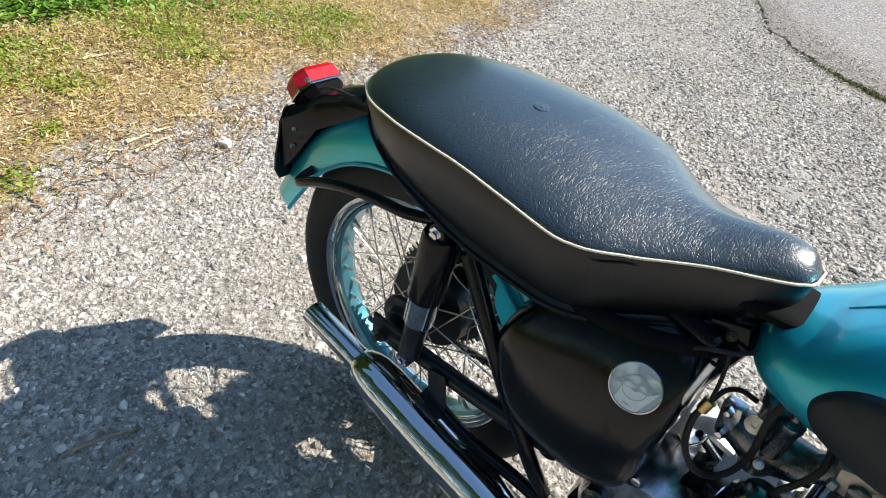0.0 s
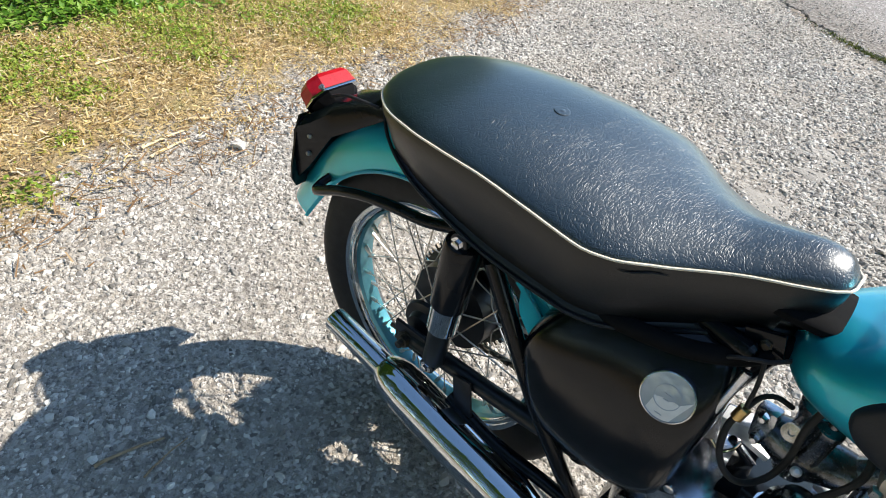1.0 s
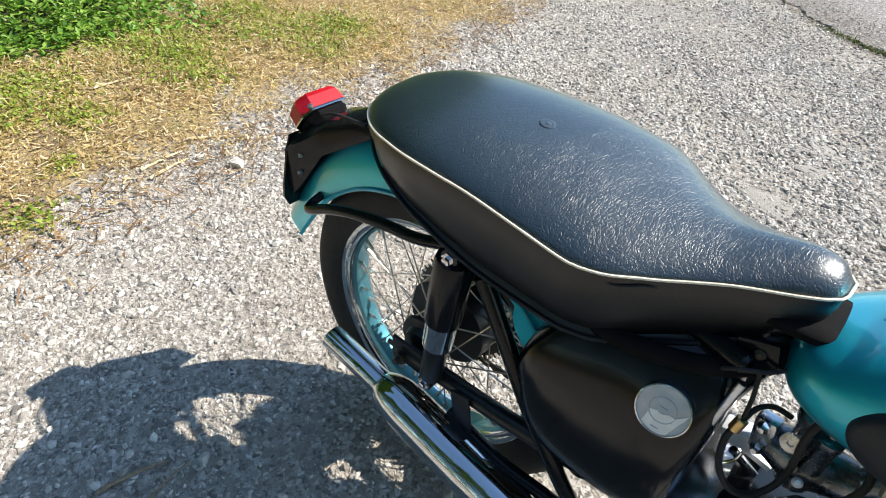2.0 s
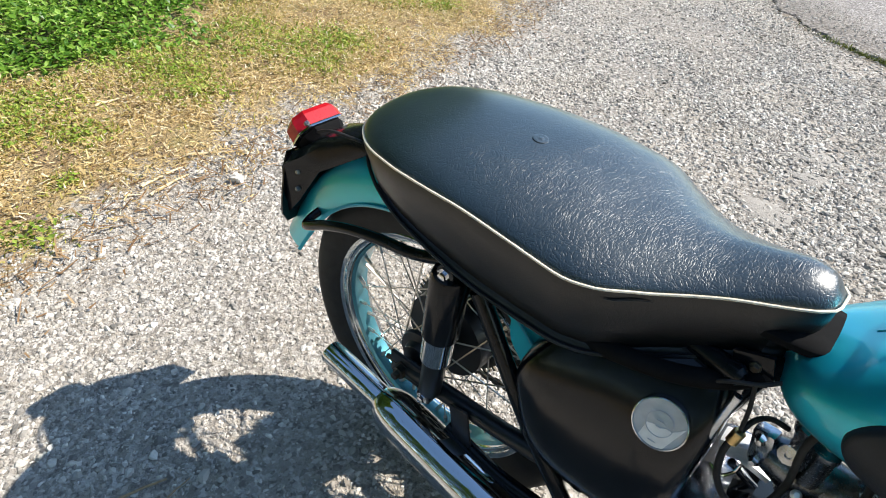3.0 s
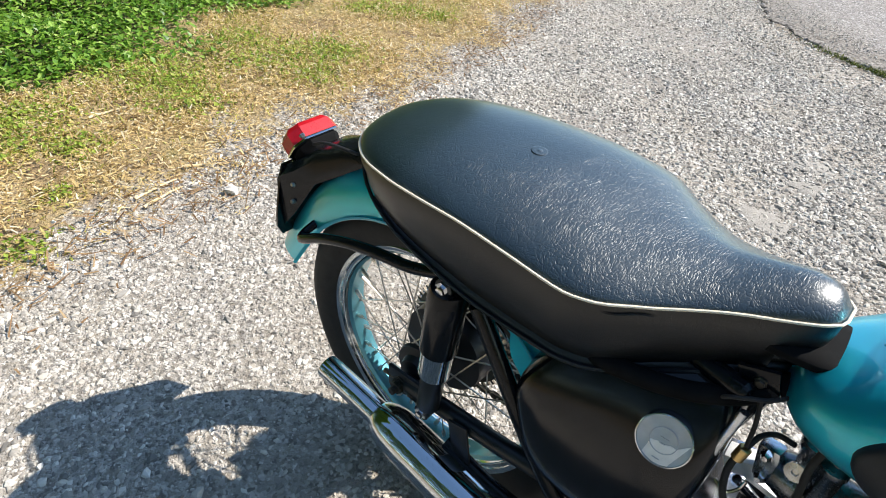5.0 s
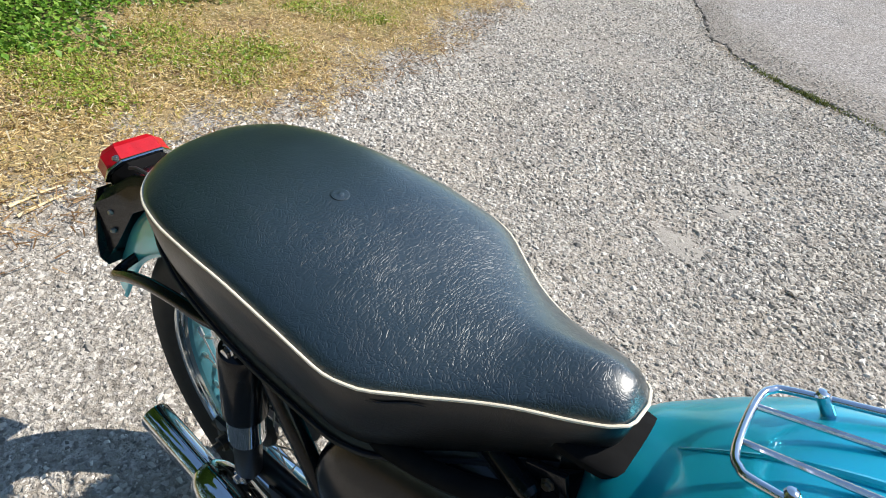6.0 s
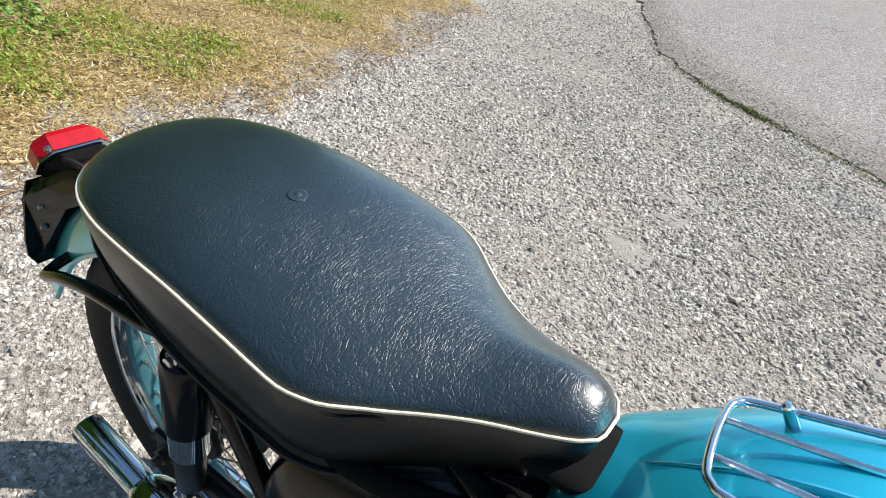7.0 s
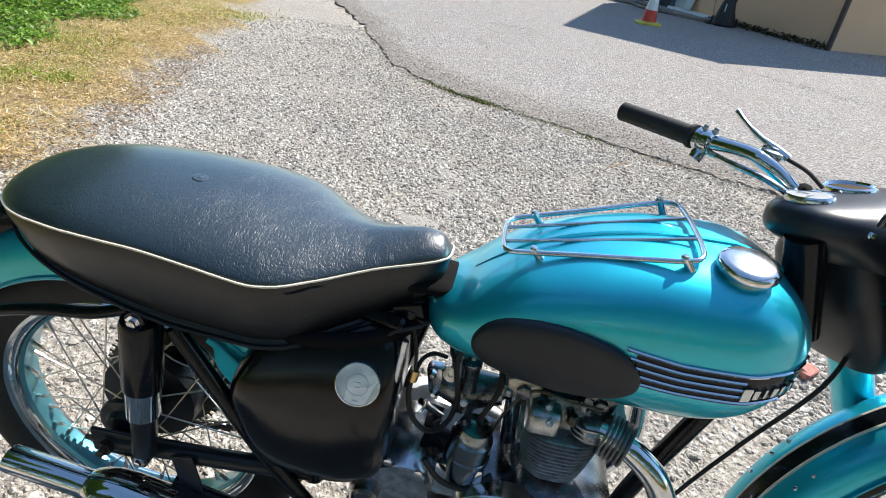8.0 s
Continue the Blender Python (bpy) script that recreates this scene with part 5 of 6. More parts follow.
part("cylinder_head", grid([rounded(0.748, 0, 0.064, 0.086, 0.03, 0.566), rounded(0.748, 0, 0.064, 0.086, 0.03, 0.580), rounded(0.748, 0, 0.050, 0.074, 0.03, 0.600), rounded(0.748, 0, 0.046, 0.070, 0.03, 0.612)]), DARKALLOY, eng, "oily alloy cylinder head")
for x, hx, zt in ((0.708, 0.025, 0.603), (0.784, 0.022, 0.594)):
    for s in (-1, 1):
        part("head_lobe", grid([rounded(x, s * 0.078, hx, 0.026, 0.012, 0.566), rounded(x, s * 0.080, hx, 0.026, 0.012, zt - 0.012), rounded(x, s * 0.078, hx * 0.92, 0.022, 0.010, zt - 0.003), rounded(x, s * 0.076, hx * 0.8, 0.018, 0.009, zt)]), ALLOY, eng, "grey cast head lobe")
for i in range(3):
    z = 0.570 + i * 0.009
    part("head_fin", grid([rounded(0.790, 0, 0.040, 0.104, 0.02, z), rounded(0.790, 0, 0.040, 0.104, 0.02, z + 0.0028)]), ALLOY, eng)
for x, y in ((0.700, -0.080), (0.800, -0.080), (0.748, -0.092)):
    part("head_bolt", lathe([(0, 0.0085), (0.012, 0.0085), (0.014, 0.006)], (x, y, 0.590), (0, 0, 1), 6), OILY, eng)
for x, t in ((0.672, -14), (0.782, 12)):
    rb = part("rocker_box", block((x, 0, 0.624), (0.050, 0.165, 0.040), 0.012, Matrix.Rotation(radians(t), 4, "Y")), ROCKER if t < 0 else DARKALLOY, eng, "dull alloy rocker box")
    for y in (-0.055, 0.055):
        part("rocker_cap", lathe([(0, 0.018), (0.004, 0.018), (0.005, 0.014), (0.012, 0.013), (0.014, 0.01)], (x + (0.004 if t > 0 else -0.004), y, 0.640), (t / 70, 0, 1), 6), DARKALLOY, rb, "hexagonal rocker cap")
    part("end_nut", lathe([(0, 0.012), (0.006, 0.012), (0.008, 0.009)], (x, -0.0835, 0.622), (0, -1, 0), 6), DARKALLOY, rb)
    part("stud_nut", lathe([(0, 0.007), (0.010, 0.007), (0.012, 0.004)], (x - 0.020, -0.078, 0.606), (0, 0, 1), 6), ALLOY, rb)
part("pushrod_tube", tube([(0.675, 0, 0.44), (0.665, 0, 0.60)], 0.014, 16), CHROME, eng, "chrome pushrod tube")
part("oil_feed", tube(smooth_path([(0.64, -0.06, 0.50), (0.655, -0.082, 0.58), (0.685, -0.090, 0.632), (0.74, -0.092, 0.626), (0.785, -0.092, 0.624)]), 0.0024, 8), OILY, eng, "thin rocker oil feed pipe")
prof = [(0.598, 0.385), (0.585, 0.35), (0.60, 0.27), (0.68, 0.225), (0.80, 0.225), (0.865, 0.29), (0.865, 0.38), (0.82, 0.43), (0.745, 0.455), (0.695, 0.440), (0.672, 0.400), (0.64, 0.390)]
co = smooth_path([Vector((x, z, 0)) for x, z in prof], 4, True)
part("crankcase", slab([(q.x, q.y) for q in co], 0.10, -0.10, 0.015), DARKALLOY, eng, "oily cast alloy crankcase")
tc = smooth_path([Vector((x, z, 0)) for x, z in ((0.60, 0.40), (0.62, 0.32), (0.70, 0.25), (0.78, 0.25), (0.83, 0.33), (0.81, 0.41), (0.72, 0.435), (0.65, 0.435))], 5, True)
part("timing_cover", slab([(q.x, q.y) for q in tc], -0.09, -0.135, 0.02), POLISHED, eng, "polished timing cover")
gb = smooth_path([Vector((x, z, 0)) for x, z in ((0.42, 0.36), (0.43, 0.30), (0.50, 0.26), (0.565, 0.30), (0.58, 0.39), (0.55, 0.455), (0.50, 0.46), (0.44, 0.425))], 5, True)
# duller metal than polished alloy, carrying a dark reflection in its colour
part("gearbox", slab([(q.x, q.y) for q in gb], 0.08, -0.110, 0.02), CARBMETAL, eng, "alloy gearbox end cover, dulled for its dark reflection")
# added slab that blacks out the gap below the oil tank
part("dark_filler_slab", slab([(0.41, 0.26), (0.62, 0.23), (0.64, 0.42), (0.56, 0.47), (0.44, 0.44)], 0.075, -0.075, 0.006), BLACK, eng, "black filler slab added to darken the gap")
part("kickstart_boss", lathe([(0, 0.022), (0.015, 0.022), (0.02, 0.016)], (0.46, -0.108, 0.37), (0, -1, 0), 24), DARKALLOY, eng)
part("magneto", lathe([(-0.055, 0.030), (-0.05, 0.034), (0.03, 0.034), (0.034, 0.030), (0.040, 0.030), (0.052, 0.026), (0.058, 0.012)], (0.609, -0.075, 0.476), (0.12, 0, 1), 28), DARKCHROME, eng, "dark shiny distributor body")
part("magneto_base", block((0.602, -0.062, 0.420), (0.080, 0.076, 0.075), 0.012), POLISHED, eng)
for x, z in ((0.435, 0.415), (0.46, 0.300), (0.53, 0.285), (0.562, 0.36), (0.54, 0.44), (0.49, 0.452)):
    part("cover_screw", lathe([(0, 0.007), (0.004, 0.007), (0.005, 0.004)], (x, -0.111, z), (0, -1, 0), 12), POLISHED, eng)
for x, z in ((0.63, 0.40), (0.66, 0.31), (0.72, 0.265), (0.79, 0.29), (0.815, 0.36), (0.76, 0.42), (0.69, 0.425)):
    part("cover_screw", lathe([(0, 0.006), (0.004, 0.006), (0.005, 0.003)], (x, -0.134, z), (0, -1, 0), 12), CHROME, eng)
part("breather_pipe", tube(smooth_path([(0.655, -0.085, 0.44), (0.62, -0.105, 0.42), (0.575, -0.115, 0.44), (0.545, -0.112, 0.475)]), 0.005, 8), SATIN, eng)
part("distributor_clamp", lathe([(-0.002, 0.036), (0.006, 0.036), (0.008, 0.034)], (0.610, -0.075, 0.466), (0.12, 0, 1), 28), DARKCHROME, eng)
part("ht_lead", tube(smooth_path([(0.617, -0.068, 0.530), (0.640, -0.06, 0.60), (0.63, -0.03, 0.64)]), 0.0045, 8), RUBBER, eng)
for y in (-0.062, -0.030):
    part("spark_plug", lathe([(0, 0.005), (0.022, 0.0045), (0.026, 0.0055), (0.034, 0.0035)], (0.715, y - 0.045, 0.600), (-0.2, -0.8, 0.5), 14), DISCPAPER, eng)

carb = new("carburettor")
carb.parent = bike
part("body", tube([(0.548, -0.010, 0.545), (0.575, -0.010, 0.543), (0.600, -0.008, 0.541), (0.648, -0.006, 0.548)], [0.024, 0.033, 0.034, 0.024], 22), DARKALLOY, carb, "dark oily carburettor body")
part("flange", block((0.541, -0.014, 0.553), (0.028, 0.022, 0.056), 0.006, Matrix.Rotation(radians(-10), 4, "Y") @ Matrix.Rotation(radians(-12), 4, "Z")), CARBMETAL, carb, "dull flange block")
for dz in (-0.019, 0.019):
    part("flange_bolt", lathe([(0, 0.0075), (0.006, 0.0075), (0.008, 0.005), (0.011, 0.004)], (0.538 - dz * 0.15, -0.026, 0.553 + dz), (-0.15, -1, 0.1), 6), POLISHED, carb)
part("mixing_chamber", lathe([(-0.075, 0.016), (-0.07, 0.021), (0.040, 0.021), (0.043, 0.024), (0.056, 0.024), (0.060, 0.016)], (0.583, -0.016, 0.575), (-0.12, -0.05, 1), 24), CARBMETAL, carb, "cast mixing chamber")
part("float_bowl", lathe([(-0.034, 0.006), (-0.030, 0.0135), (0.016, 0.0135), (0.019, 0.0155), (0.026, 0.015), (0.031, 0.006), (0.038, 0.005)], (0.592, -0.044, 0.600), (0, 0, 1), 24), DARKALLOY, carb, "dark alloy float bowl")
part("manifold", tube([(0.64, -0.006, 0.548), (0.67, -0.004, 0.575), (0.69, -0.004, 0.592)], 0.020, 18), DARKALLOY, carb)
part("jet_block", block((0.522, 0.006, 0.508), (0.046, 0.030, 0.027), 0.003, Matrix.Rotation(radians(-16), 4, "Y")), WHITEMETAL, carb, "metal block coloured white as if sunlit")
part("bright_plate", block((0.550, 0.014, 0.486), (0.040, 0.030, 0.010), 0.002, Matrix.Rotation(radians(14), 4, "Y")), WHITEMETAL, carb, "flat metal plate coloured white as if sunlit")
part("air_screw", lathe([(-0.030, 0.004), (-0.002, 0.004), (0, 0.0115), (0.004, 0.0115), (0.0042, 0.004), (0.002, 0.003)], (0.563, -0.059, 0.605), (-0.2, -1, 0.3), 18), CARBMETAL, carb, "dull adjuster wheel")
part("tickler", lathe([(-0.012, 0.003), (-0.004, 0.004), (0.0, 0.0062), (0.004, 0.0062), (0.008, 0.003)], (0.590, -0.062, 0.556), (0.0, -0.6, 0.8), 14), WHITEMETAL, carb, "small bright button")
part("union_nut", lathe([(-0.010, 0.0062), (-0.009, 0.0074), (0.009, 0.0074), (0.010, 0.0062)], (0.509, -0.074, 0.602), (0.15, 0.15, 0.95), 16), BRASS, carb, "brass hose union")
part("fuel_hose", tube(smooth_path([(0.510, -0.073, 0.610), (0.505, -0.082, 0.578), (0.514, -0.090, 0.540), (0.535, -0.088, 0.512), (0.556, -0.072, 0.500), (0.573, -0.056, 0.514), (0.579, -0.048, 0.550), (0.573, -0.064, 0.600), (0.570, -0.068, 0.640), (0.578, -0.060, 0.690)], 6), 0.0043, 10), RUBBER, carb, "black looped hose")
part("fuel_pipe", tube(smooth_path([(0.511, -0.072, 0.612), (0.518, -0.055, 0.622), (0.532, -0.040, 0.622), (0.552, -0.030, 0.612)], 6), 0.0034, 8), RUBBER, carb)
part("link_rod", tube([(0.521, -0.031, 0.512), (0.568, 0.002, 0.451)], 0.0062, 10), POLISHED, carb, "bright control rod")
part("wire_link", tube(smooth_path([(0.500, -0.040, 0.500), (0.516, -0.044, 0.494), (0.528, -0.040, 0.508), (0.531, -0.036, 0.522)]), 0.0023, 8), CHROME, carb, "bent wire link")
part("sunlit_arm", tube([(0.604, 0.070, 0.445), (0.632, 0.085, 0.418), (0.660, 0.086, 0.405)], [0.007, 0.011, 0.010], 12), WHITEMETAL, carb, "metal arm coloured white as if sunlit")
part("cable", tube(smooth_path([(0.577, -0.018, 0.632), (0.570, -0.02, 0.670), (0.60, -0.02, 0.705)]), 0.0034, 8), RUBBER, carb)
part("cable", tube(smooth_path([(0.588, -0.014, 0.632), (0.590, -0.03, 0.660), (0.62, -0.03, 0.690)]), 0.0030, 8), RUBBER, carb)

# added bar beside the oil tank, standing for shine along the tank's edge
pipe("edge_shine_bar", [(0.492, -0.086, 0.672), (0.480, -0.100, 0.56), (0.470, -0.107, 0.45), (0.448, -0.10, 0.36)], 0.0052, CARBMETAL, bike, "dull steel bar standing for the oil tank's edge shine")
# far-side blockers, added to close sunlit gaps in the bike's shadow
part("sun_block_box", block((0.355, 0.092, 0.535), (0.28, 0.07, 0.26), 0.03), BLACK, bike, "black far-side box added to block sun")
part("sun_block_bar", block((0.19, 0.084, 0.462), (0.46, 0.034, 0.050), 0.010, Matrix.Rotation(radians(2), 4, "Y")), BLACK, bike, "black far-side bar added to block sun")
for pts in ([(0.40, -0.06, 0.680), (0.455, -0.07, 0.672), (0.50, -0.075, 0.688), (0.54, -0.04, 0.700)], [(0.455, -0.075, 0.655), (0.475, -0.088, 0.685), (0.51, -0.07, 0.690)], [(0.500, -0.075, 0.69), (0.507, -0.072, 0.65), (0.510, -0.073, 0.615)]):
    part("wiring", tube(smooth_path(pts), 0.0026, 8), RUBBER, bike, "loose black wiring")
part("coil", lathe([(-0.03, 0.010), (-0.028, 0.013), (0.035, 0.013), (0.04, 0.008)], (0.452, -0.062, 0.684), (1, -0.4, 0.15), 20), BLACK, bike, "black cylindrical coil")

# ---- forks, headlamp nacelle and handlebar ----
fork = new("front_fork")
fork.parent = bike
fork.matrix_local = STEER
sl = Vector((-0.46, 0, 0.888)).normalized()
for s in (-1, 1):
    b = Vector((1.370, s * 0.088, 0.345))
    part("slider", lathe([(-0.02, 0.018), (0.0, 0.022), (0.20, 0.0235), (0.205, 0.028), (0.225, 0.028), (0.23, 0.025)], b, sl, 24), BLACK, fork, "black fork slider")
    part("shroud", lathe([(0.215, 0.029), (0.218, 0.0315), (0.40, 0.0315), (0.47, 0.034)], b, sl, 28), TEAL, fork, "teal fork shroud")
    part("upper_shroud", lathe([(0.43, 0.036), (0.435, 0.040), (0.56, 0.041), (0.60, 0.042), (0.66, 0.038)], b, sl, 28), SATIN, fork, "black upper fork shroud")
    part("axle_lug", block((1.41, s * 0.088, 0.338), (0.12, 0.026, 0.04), 0.01), BLACK, fork)
    pipe("mudguard_stay", [(1.33, s * 0.085, 0.43), (1.41, s * 0.075, 0.60), (1.45, s * 0.06, 0.69)], 0.006, BLACK, fork)

nac = new("headlamp_nacelle")
nac.parent = bike
nac.matrix_local = Matrix.Translation((0.026, 0.050, -0.0165)) @ HEAD
N_W = [(0.924, 0.0), (0.928, 0.026), (0.938, 0.044), (0.962, 0.064), (1.0, 0.082), (1.05, 0.102), (1.12, 0.110), (1.22, 0.104), (1.245, 0.100)]
N_T = [(0.924, 0.918), (0.928, 0.934), (0.938, 0.945), (0.958, 0.950), (1.02, 0.958), (1.10, 0.968), (1.22, 0.972), (1.245, 0.972)]
N_B = [(0.924, 0.918), (0.928, 0.907), (0.938, 0.897), (0.968, 0.886), (1.0, 0.870), (1.06, 0.825), (1.14, 0.785), (1.22, 0.775), (1.245, 0.780)]
rings = []
for i in range(31):
    u = 0.5 - 0.5 * math.cos(math.pi * i / 60)
    x = 0.9241 + 0.3209 * min(1, (0.3 * i / 30 + 0.7 * (1 - math.cos(math.pi * i / 60))))
    w, t, b = spline(N_W, x), spline(N_T, x), spline(N_B, x)
    rings.append([(x, w * math.copysign(abs(math.cos(a)) ** 0.75, math.cos(a)), (t + b) / 2 + (t - b) / 2 * math.copysign(abs(math.sin(a)) ** 0.75, math.sin(a))) for a in (2 * math.pi * j / 40 for j in range(40))])
part("shell", grid(rings), NACELLE, nac, "black headlamp nacelle shell")
part("lamp_rim", lathe([(0, 0.096), (0.006, 0.102), (0.02, 0.100), (0.024, 0.092), (0.030, 0.05), (0.033, 0.0)], (1.243, 0, 0.882), (1, 0, 0), 40), CHROME, nac, "chrome headlamp rim")
part("stem_cover", grid([rounded(1.044 + 0.40 * (0.9 - z), 0, hx, hy, hx * 0.9, z) for z, hx, hy in ((0.715, 0.034, 0.058), (0.735, 0.046, 0.076), (0.77, 0.054, 0.092), (0.81, 0.058, 0.098), (0.86, 0.060, 0.096), (0.90, 0.050, 0.080))]), NACELLE, nac, "black fork cover behind the lamp")
part("pin", tube([(1.020, -0.0955, 0.842), (1.052, -0.0965, 0.848)], 0.003, 8), CHROME, nac, "small bright pin")
part("screw_ring", lathe([(0, 0.006), (0.003, 0.006), (0.003, 0.003), (0.001, 0.002)], (1.035, -0.0965, 0.905), (-0.3, -1, 0.2), 16), CHROME, nac)
up = Vector((-0.12, 0, 1)).normalized()


def dial(at, r, h, name, label):
    part(name, lathe([(-0.02, r * 0.92), (0.0, r), (h, r), (h + 0.003, r * 0.94), (h + 0.002, r * 0.86), (h + 0.001, 0)], at, up, 40), POLISHED, nac, label)
    part("dial_face", lathe([(h, r * 0.85), (h + 0.0022, r * 0.84), (h + 0.0026, 0)], at, up, 40), DIALFACE, nac, "pale dial face")
    bm = bmesh.new()
    for i, a in enumerate((0.4, 1.2, 2.0)):
        block(Vector(at) + up * (h + 0.003) + Vector((math.cos(a) * r * 0.4 * (i - 1), (i - 1) * r * 0.3, 0)), (r * 0.5, r * 0.1, 0.0008), 0, Matrix.Rotation(a, 4, "Z"), bm)
    part("marking", bm, DISCINK, nac)


dial((0.970, 0.008, 0.950), 0.0305, 0.005, "switch_rim", "round bright instrument with a pale face")
part("speedo_rim", lathe([(-0.02, 0.032), (0.002, 0.035), (0.006, 0.034), (0.008, 0.031), (0.005, 0.029)], (1.070, 0.036, 0.962), up, 40), CHROME, nac, "chrome speedometer rim")
part("speedo_face", lathe([(0.0, 0.030), (0.0045, 0.0295), (0.005, 0)], (1.070, 0.036, 0.962), up, 40), SATIN, nac, "dark speedometer face")
part("side_knob", lathe([(0, 0.015), (0.02, 0.016), (0.026, 0.012)], (1.09, -0.070, 0.962), (0, -0.6, 0.8), 20), CHROME, nac)
for x, y, z in ((0.952, -0.050, 0.925), (0.985, -0.078, 0.925), (1.01, -0.102, 0.905)):
    bolt((x, y, z), (-0.3, -1, 0.4), 0.004, nac, 0.003, CHROME)

bar = new("handlebar")
bar.parent = bike
SWAP = HEAD @ Matrix.Diagonal((1, -1, 1, 1)) @ HEAD.inverted()
for side in (Matrix(), SWAP):
    s = 1
    made = []
    pts = [(1.035, s * 0.080, 0.898), (0.992, s * 0.088, 0.926), (0.964, s * 0.100, 0.946), (0.944, s * 0.112, 0.956), (0.930, s * 0.124, 0.960), (0.905, s * 0.148, 0.959), (0.862, s * 0.187, 0.956), (0.773, s * 0.296, 0.950)]
    made.append(part("tube", tube(smooth_path(pts, 6), 0.0112, 16), CHROME, bar, "chrome handlebar tube"))
    made.append(part("grommet", lathe([(-0.012, 0.019), (-0.004, 0.021), (0.004, 0.018), (0.008, 0.0125)], (0.994, s * 0.0875, 0.925), (-0.82, 0.25, 0.55), 20), MATTBLACK, bar, "black rubber grommet"))
    a, b = Vector((0.865, s * 0.184, 0.956)), Vector((0.771, s * 0.298, 0.950))
    d = (b - a).normalized()
    L = (b - a).length
    prof = [(0.0, 0.012), (0.001, 0.0185), (0.007, 0.019), (0.009, 0.0158)] + [(0.014 + i * (L - 0.02) / 15, 0.0155 + 0.0005 * (i % 2)) for i in range(16)] + [(L, 0.0162), (L + 0.003, 0.012)]
    made.append(part("grip", lathe(prof, a, d, 20), RUBBER, bar, "black rubber grip"))
    made.append(part("control_clamp", lathe([(-0.032, 0.014), (-0.030, 0.017), (-0.020, 0.017), (-0.019, 0.015), (-0.014, 0.015), (-0.013, 0.0175), (-0.006, 0.0175), (-0.004, 0.014)], a, d, 18), CHROME, bar, "chrome control clamp"))
    made.append(part("control_knob", lathe([(0, 0.010), (0.010, 0.012), (0.022, 0.011), (0.025, 0.006)], a - d * 0.02 + Vector((0.0, 0, -0.012)), (-0.5, -s * 0.3, -0.8), 14), CHROME, bar))
    for k0 in (-0.012, -0.03):
        made.append(bolt(a + d * k0 + Vector((0, 0, 0.018)), (0.2, 0, 1), 0.004, bar, 0.004))
    m = Vector((0.958, s * 0.124, 0.966))
    made.append(part("lever_pivot", lathe([(-0.014, 0.010), (-0.010, 0.015), (-0.002, 0.0195), (0.002, 0.0185), (0.004, 0.009), (0.007, 0.008), (0.008, 0.003)], m + Vector((0.004, s * 0.010, 0.0)), (0.1, 0, 1), 20), POLISHED, bar, "alloy lever pivot"))
    lv = [m + Vector((0.022, -s * 0.004, -0.004)), m + Vector((0.006, s * 0.012, 0.004)), m + Vector((-0.012, s * 0.030, 0.012)), m + Vector((-0.028, s * 0.058, 0.024)), m + Vector((-0.038, s * 0.082, 0.034))]
    made.append(part("lever", tube(smooth_path(lv, 5), [0.0075] * 6 + [0.0066] * 3 + [0.005] * 4 + [0.0036] * 6 + [0.0044] * 2, 10), POLISHED, bar, "slim alloy lever"))
    made.append(part("cable", tube(smooth_path([a + Vector((0.02, -s * 0.02, -0.014)), Vector((0.905, s * 0.125, 0.942)), Vector((0.945, s * 0.080, 0.940)), Vector((0.985, s * 0.06, 0.925))]), 0.0048, 8), CARBMETAL, bar))
    made.append(part("cable", tube(smooth_path([m + Vector((0.022, -s * 0.004, -0.004)), Vector((0.997, s * 0.092, 0.958)), Vector((1.015, s * 0.070, 0.945))]), 0.003, 8), RUBBER, bar))
    for ob in made:
        ob.matrix_local = side

part("front_brake_cable", tube(smooth_path([(1.135, 0.03, 0.755), (1.083, -0.03, 0.693), (1.023, -0.03, 0.567), (0.961, -0.035, 0.437), (0.90, -0.06, 0.32)]), 0.0034, 8), RUBBER, bike, "long black control cable")


# ---- yard building and the things beside it ----
k = Nodes("buff_render_wall")
n1, n2 = k.noise(0.8, 4), k.noise(35.0, 4)
col = k.mix(n1, (0.68, 0.41, 0.235), (0.78, 0.50, 0.30))
col = k.mix(k.math("MULTIPLY", n2, 0.25), col, (0.34, 0.25, 0.16))
k.bump(n2, 0.5, 0.01)
WALLMAT = k.set(Base_Color=col, Roughness=0.9)
TIMBER = plain("weathered_timber", (0.26, 0.22, 0.18), 0.8, vary=0.35, scale=6, relief=0.3)
PANEL = plain("pale_panel", (0.46, 0.52, 0.50), 0.5, vary=0.12, scale=4)
DARKPIPE = plain("dark_brown_pipe", (0.07, 0.045, 0.035), 0.6, vary=0.3, scale=8)
BAGMAT = plain("black_nylon", (0.022, 0.020, 0.020), 0.6, vary=0.4, scale=14, relief=0.3)
ORANGE = plain("machine_orange", (0.62, 0.25, 0.02), 0.4, vary=0.2, scale=5, dust=0.2)
BLUEPOST = plain("blue_grey_door_paint", (0.075, 0.10, 0.13), 0.6, vary=0.3, scale=5)
DARKROOM = plain("dark_boards_and_doorway_shade", (0.034, 0.040, 0.048), 0.8, vary=0.3, scale=3)

C0, C1, C2, C3 = Vector((6.42, 12.0)), Vector((5.25, 14.7)), Vector((4.10, 17.3)), Vector((12.6, 14.8))
house = thing("building", "tall buff rendered yard building, unseen top set for its shadow", "building", at=(6.42, 12.0, 0))


def in_house(ob):
    ob.matrix_parent_inverse = house.matrix_basis.inverted()
    house_parts.append(ob)
    return ob


house_parts = []
back = Vector((7.0, 5.0))
base = [C0, C1, C2, C2 + back, C3 + back * 0.6, C3]
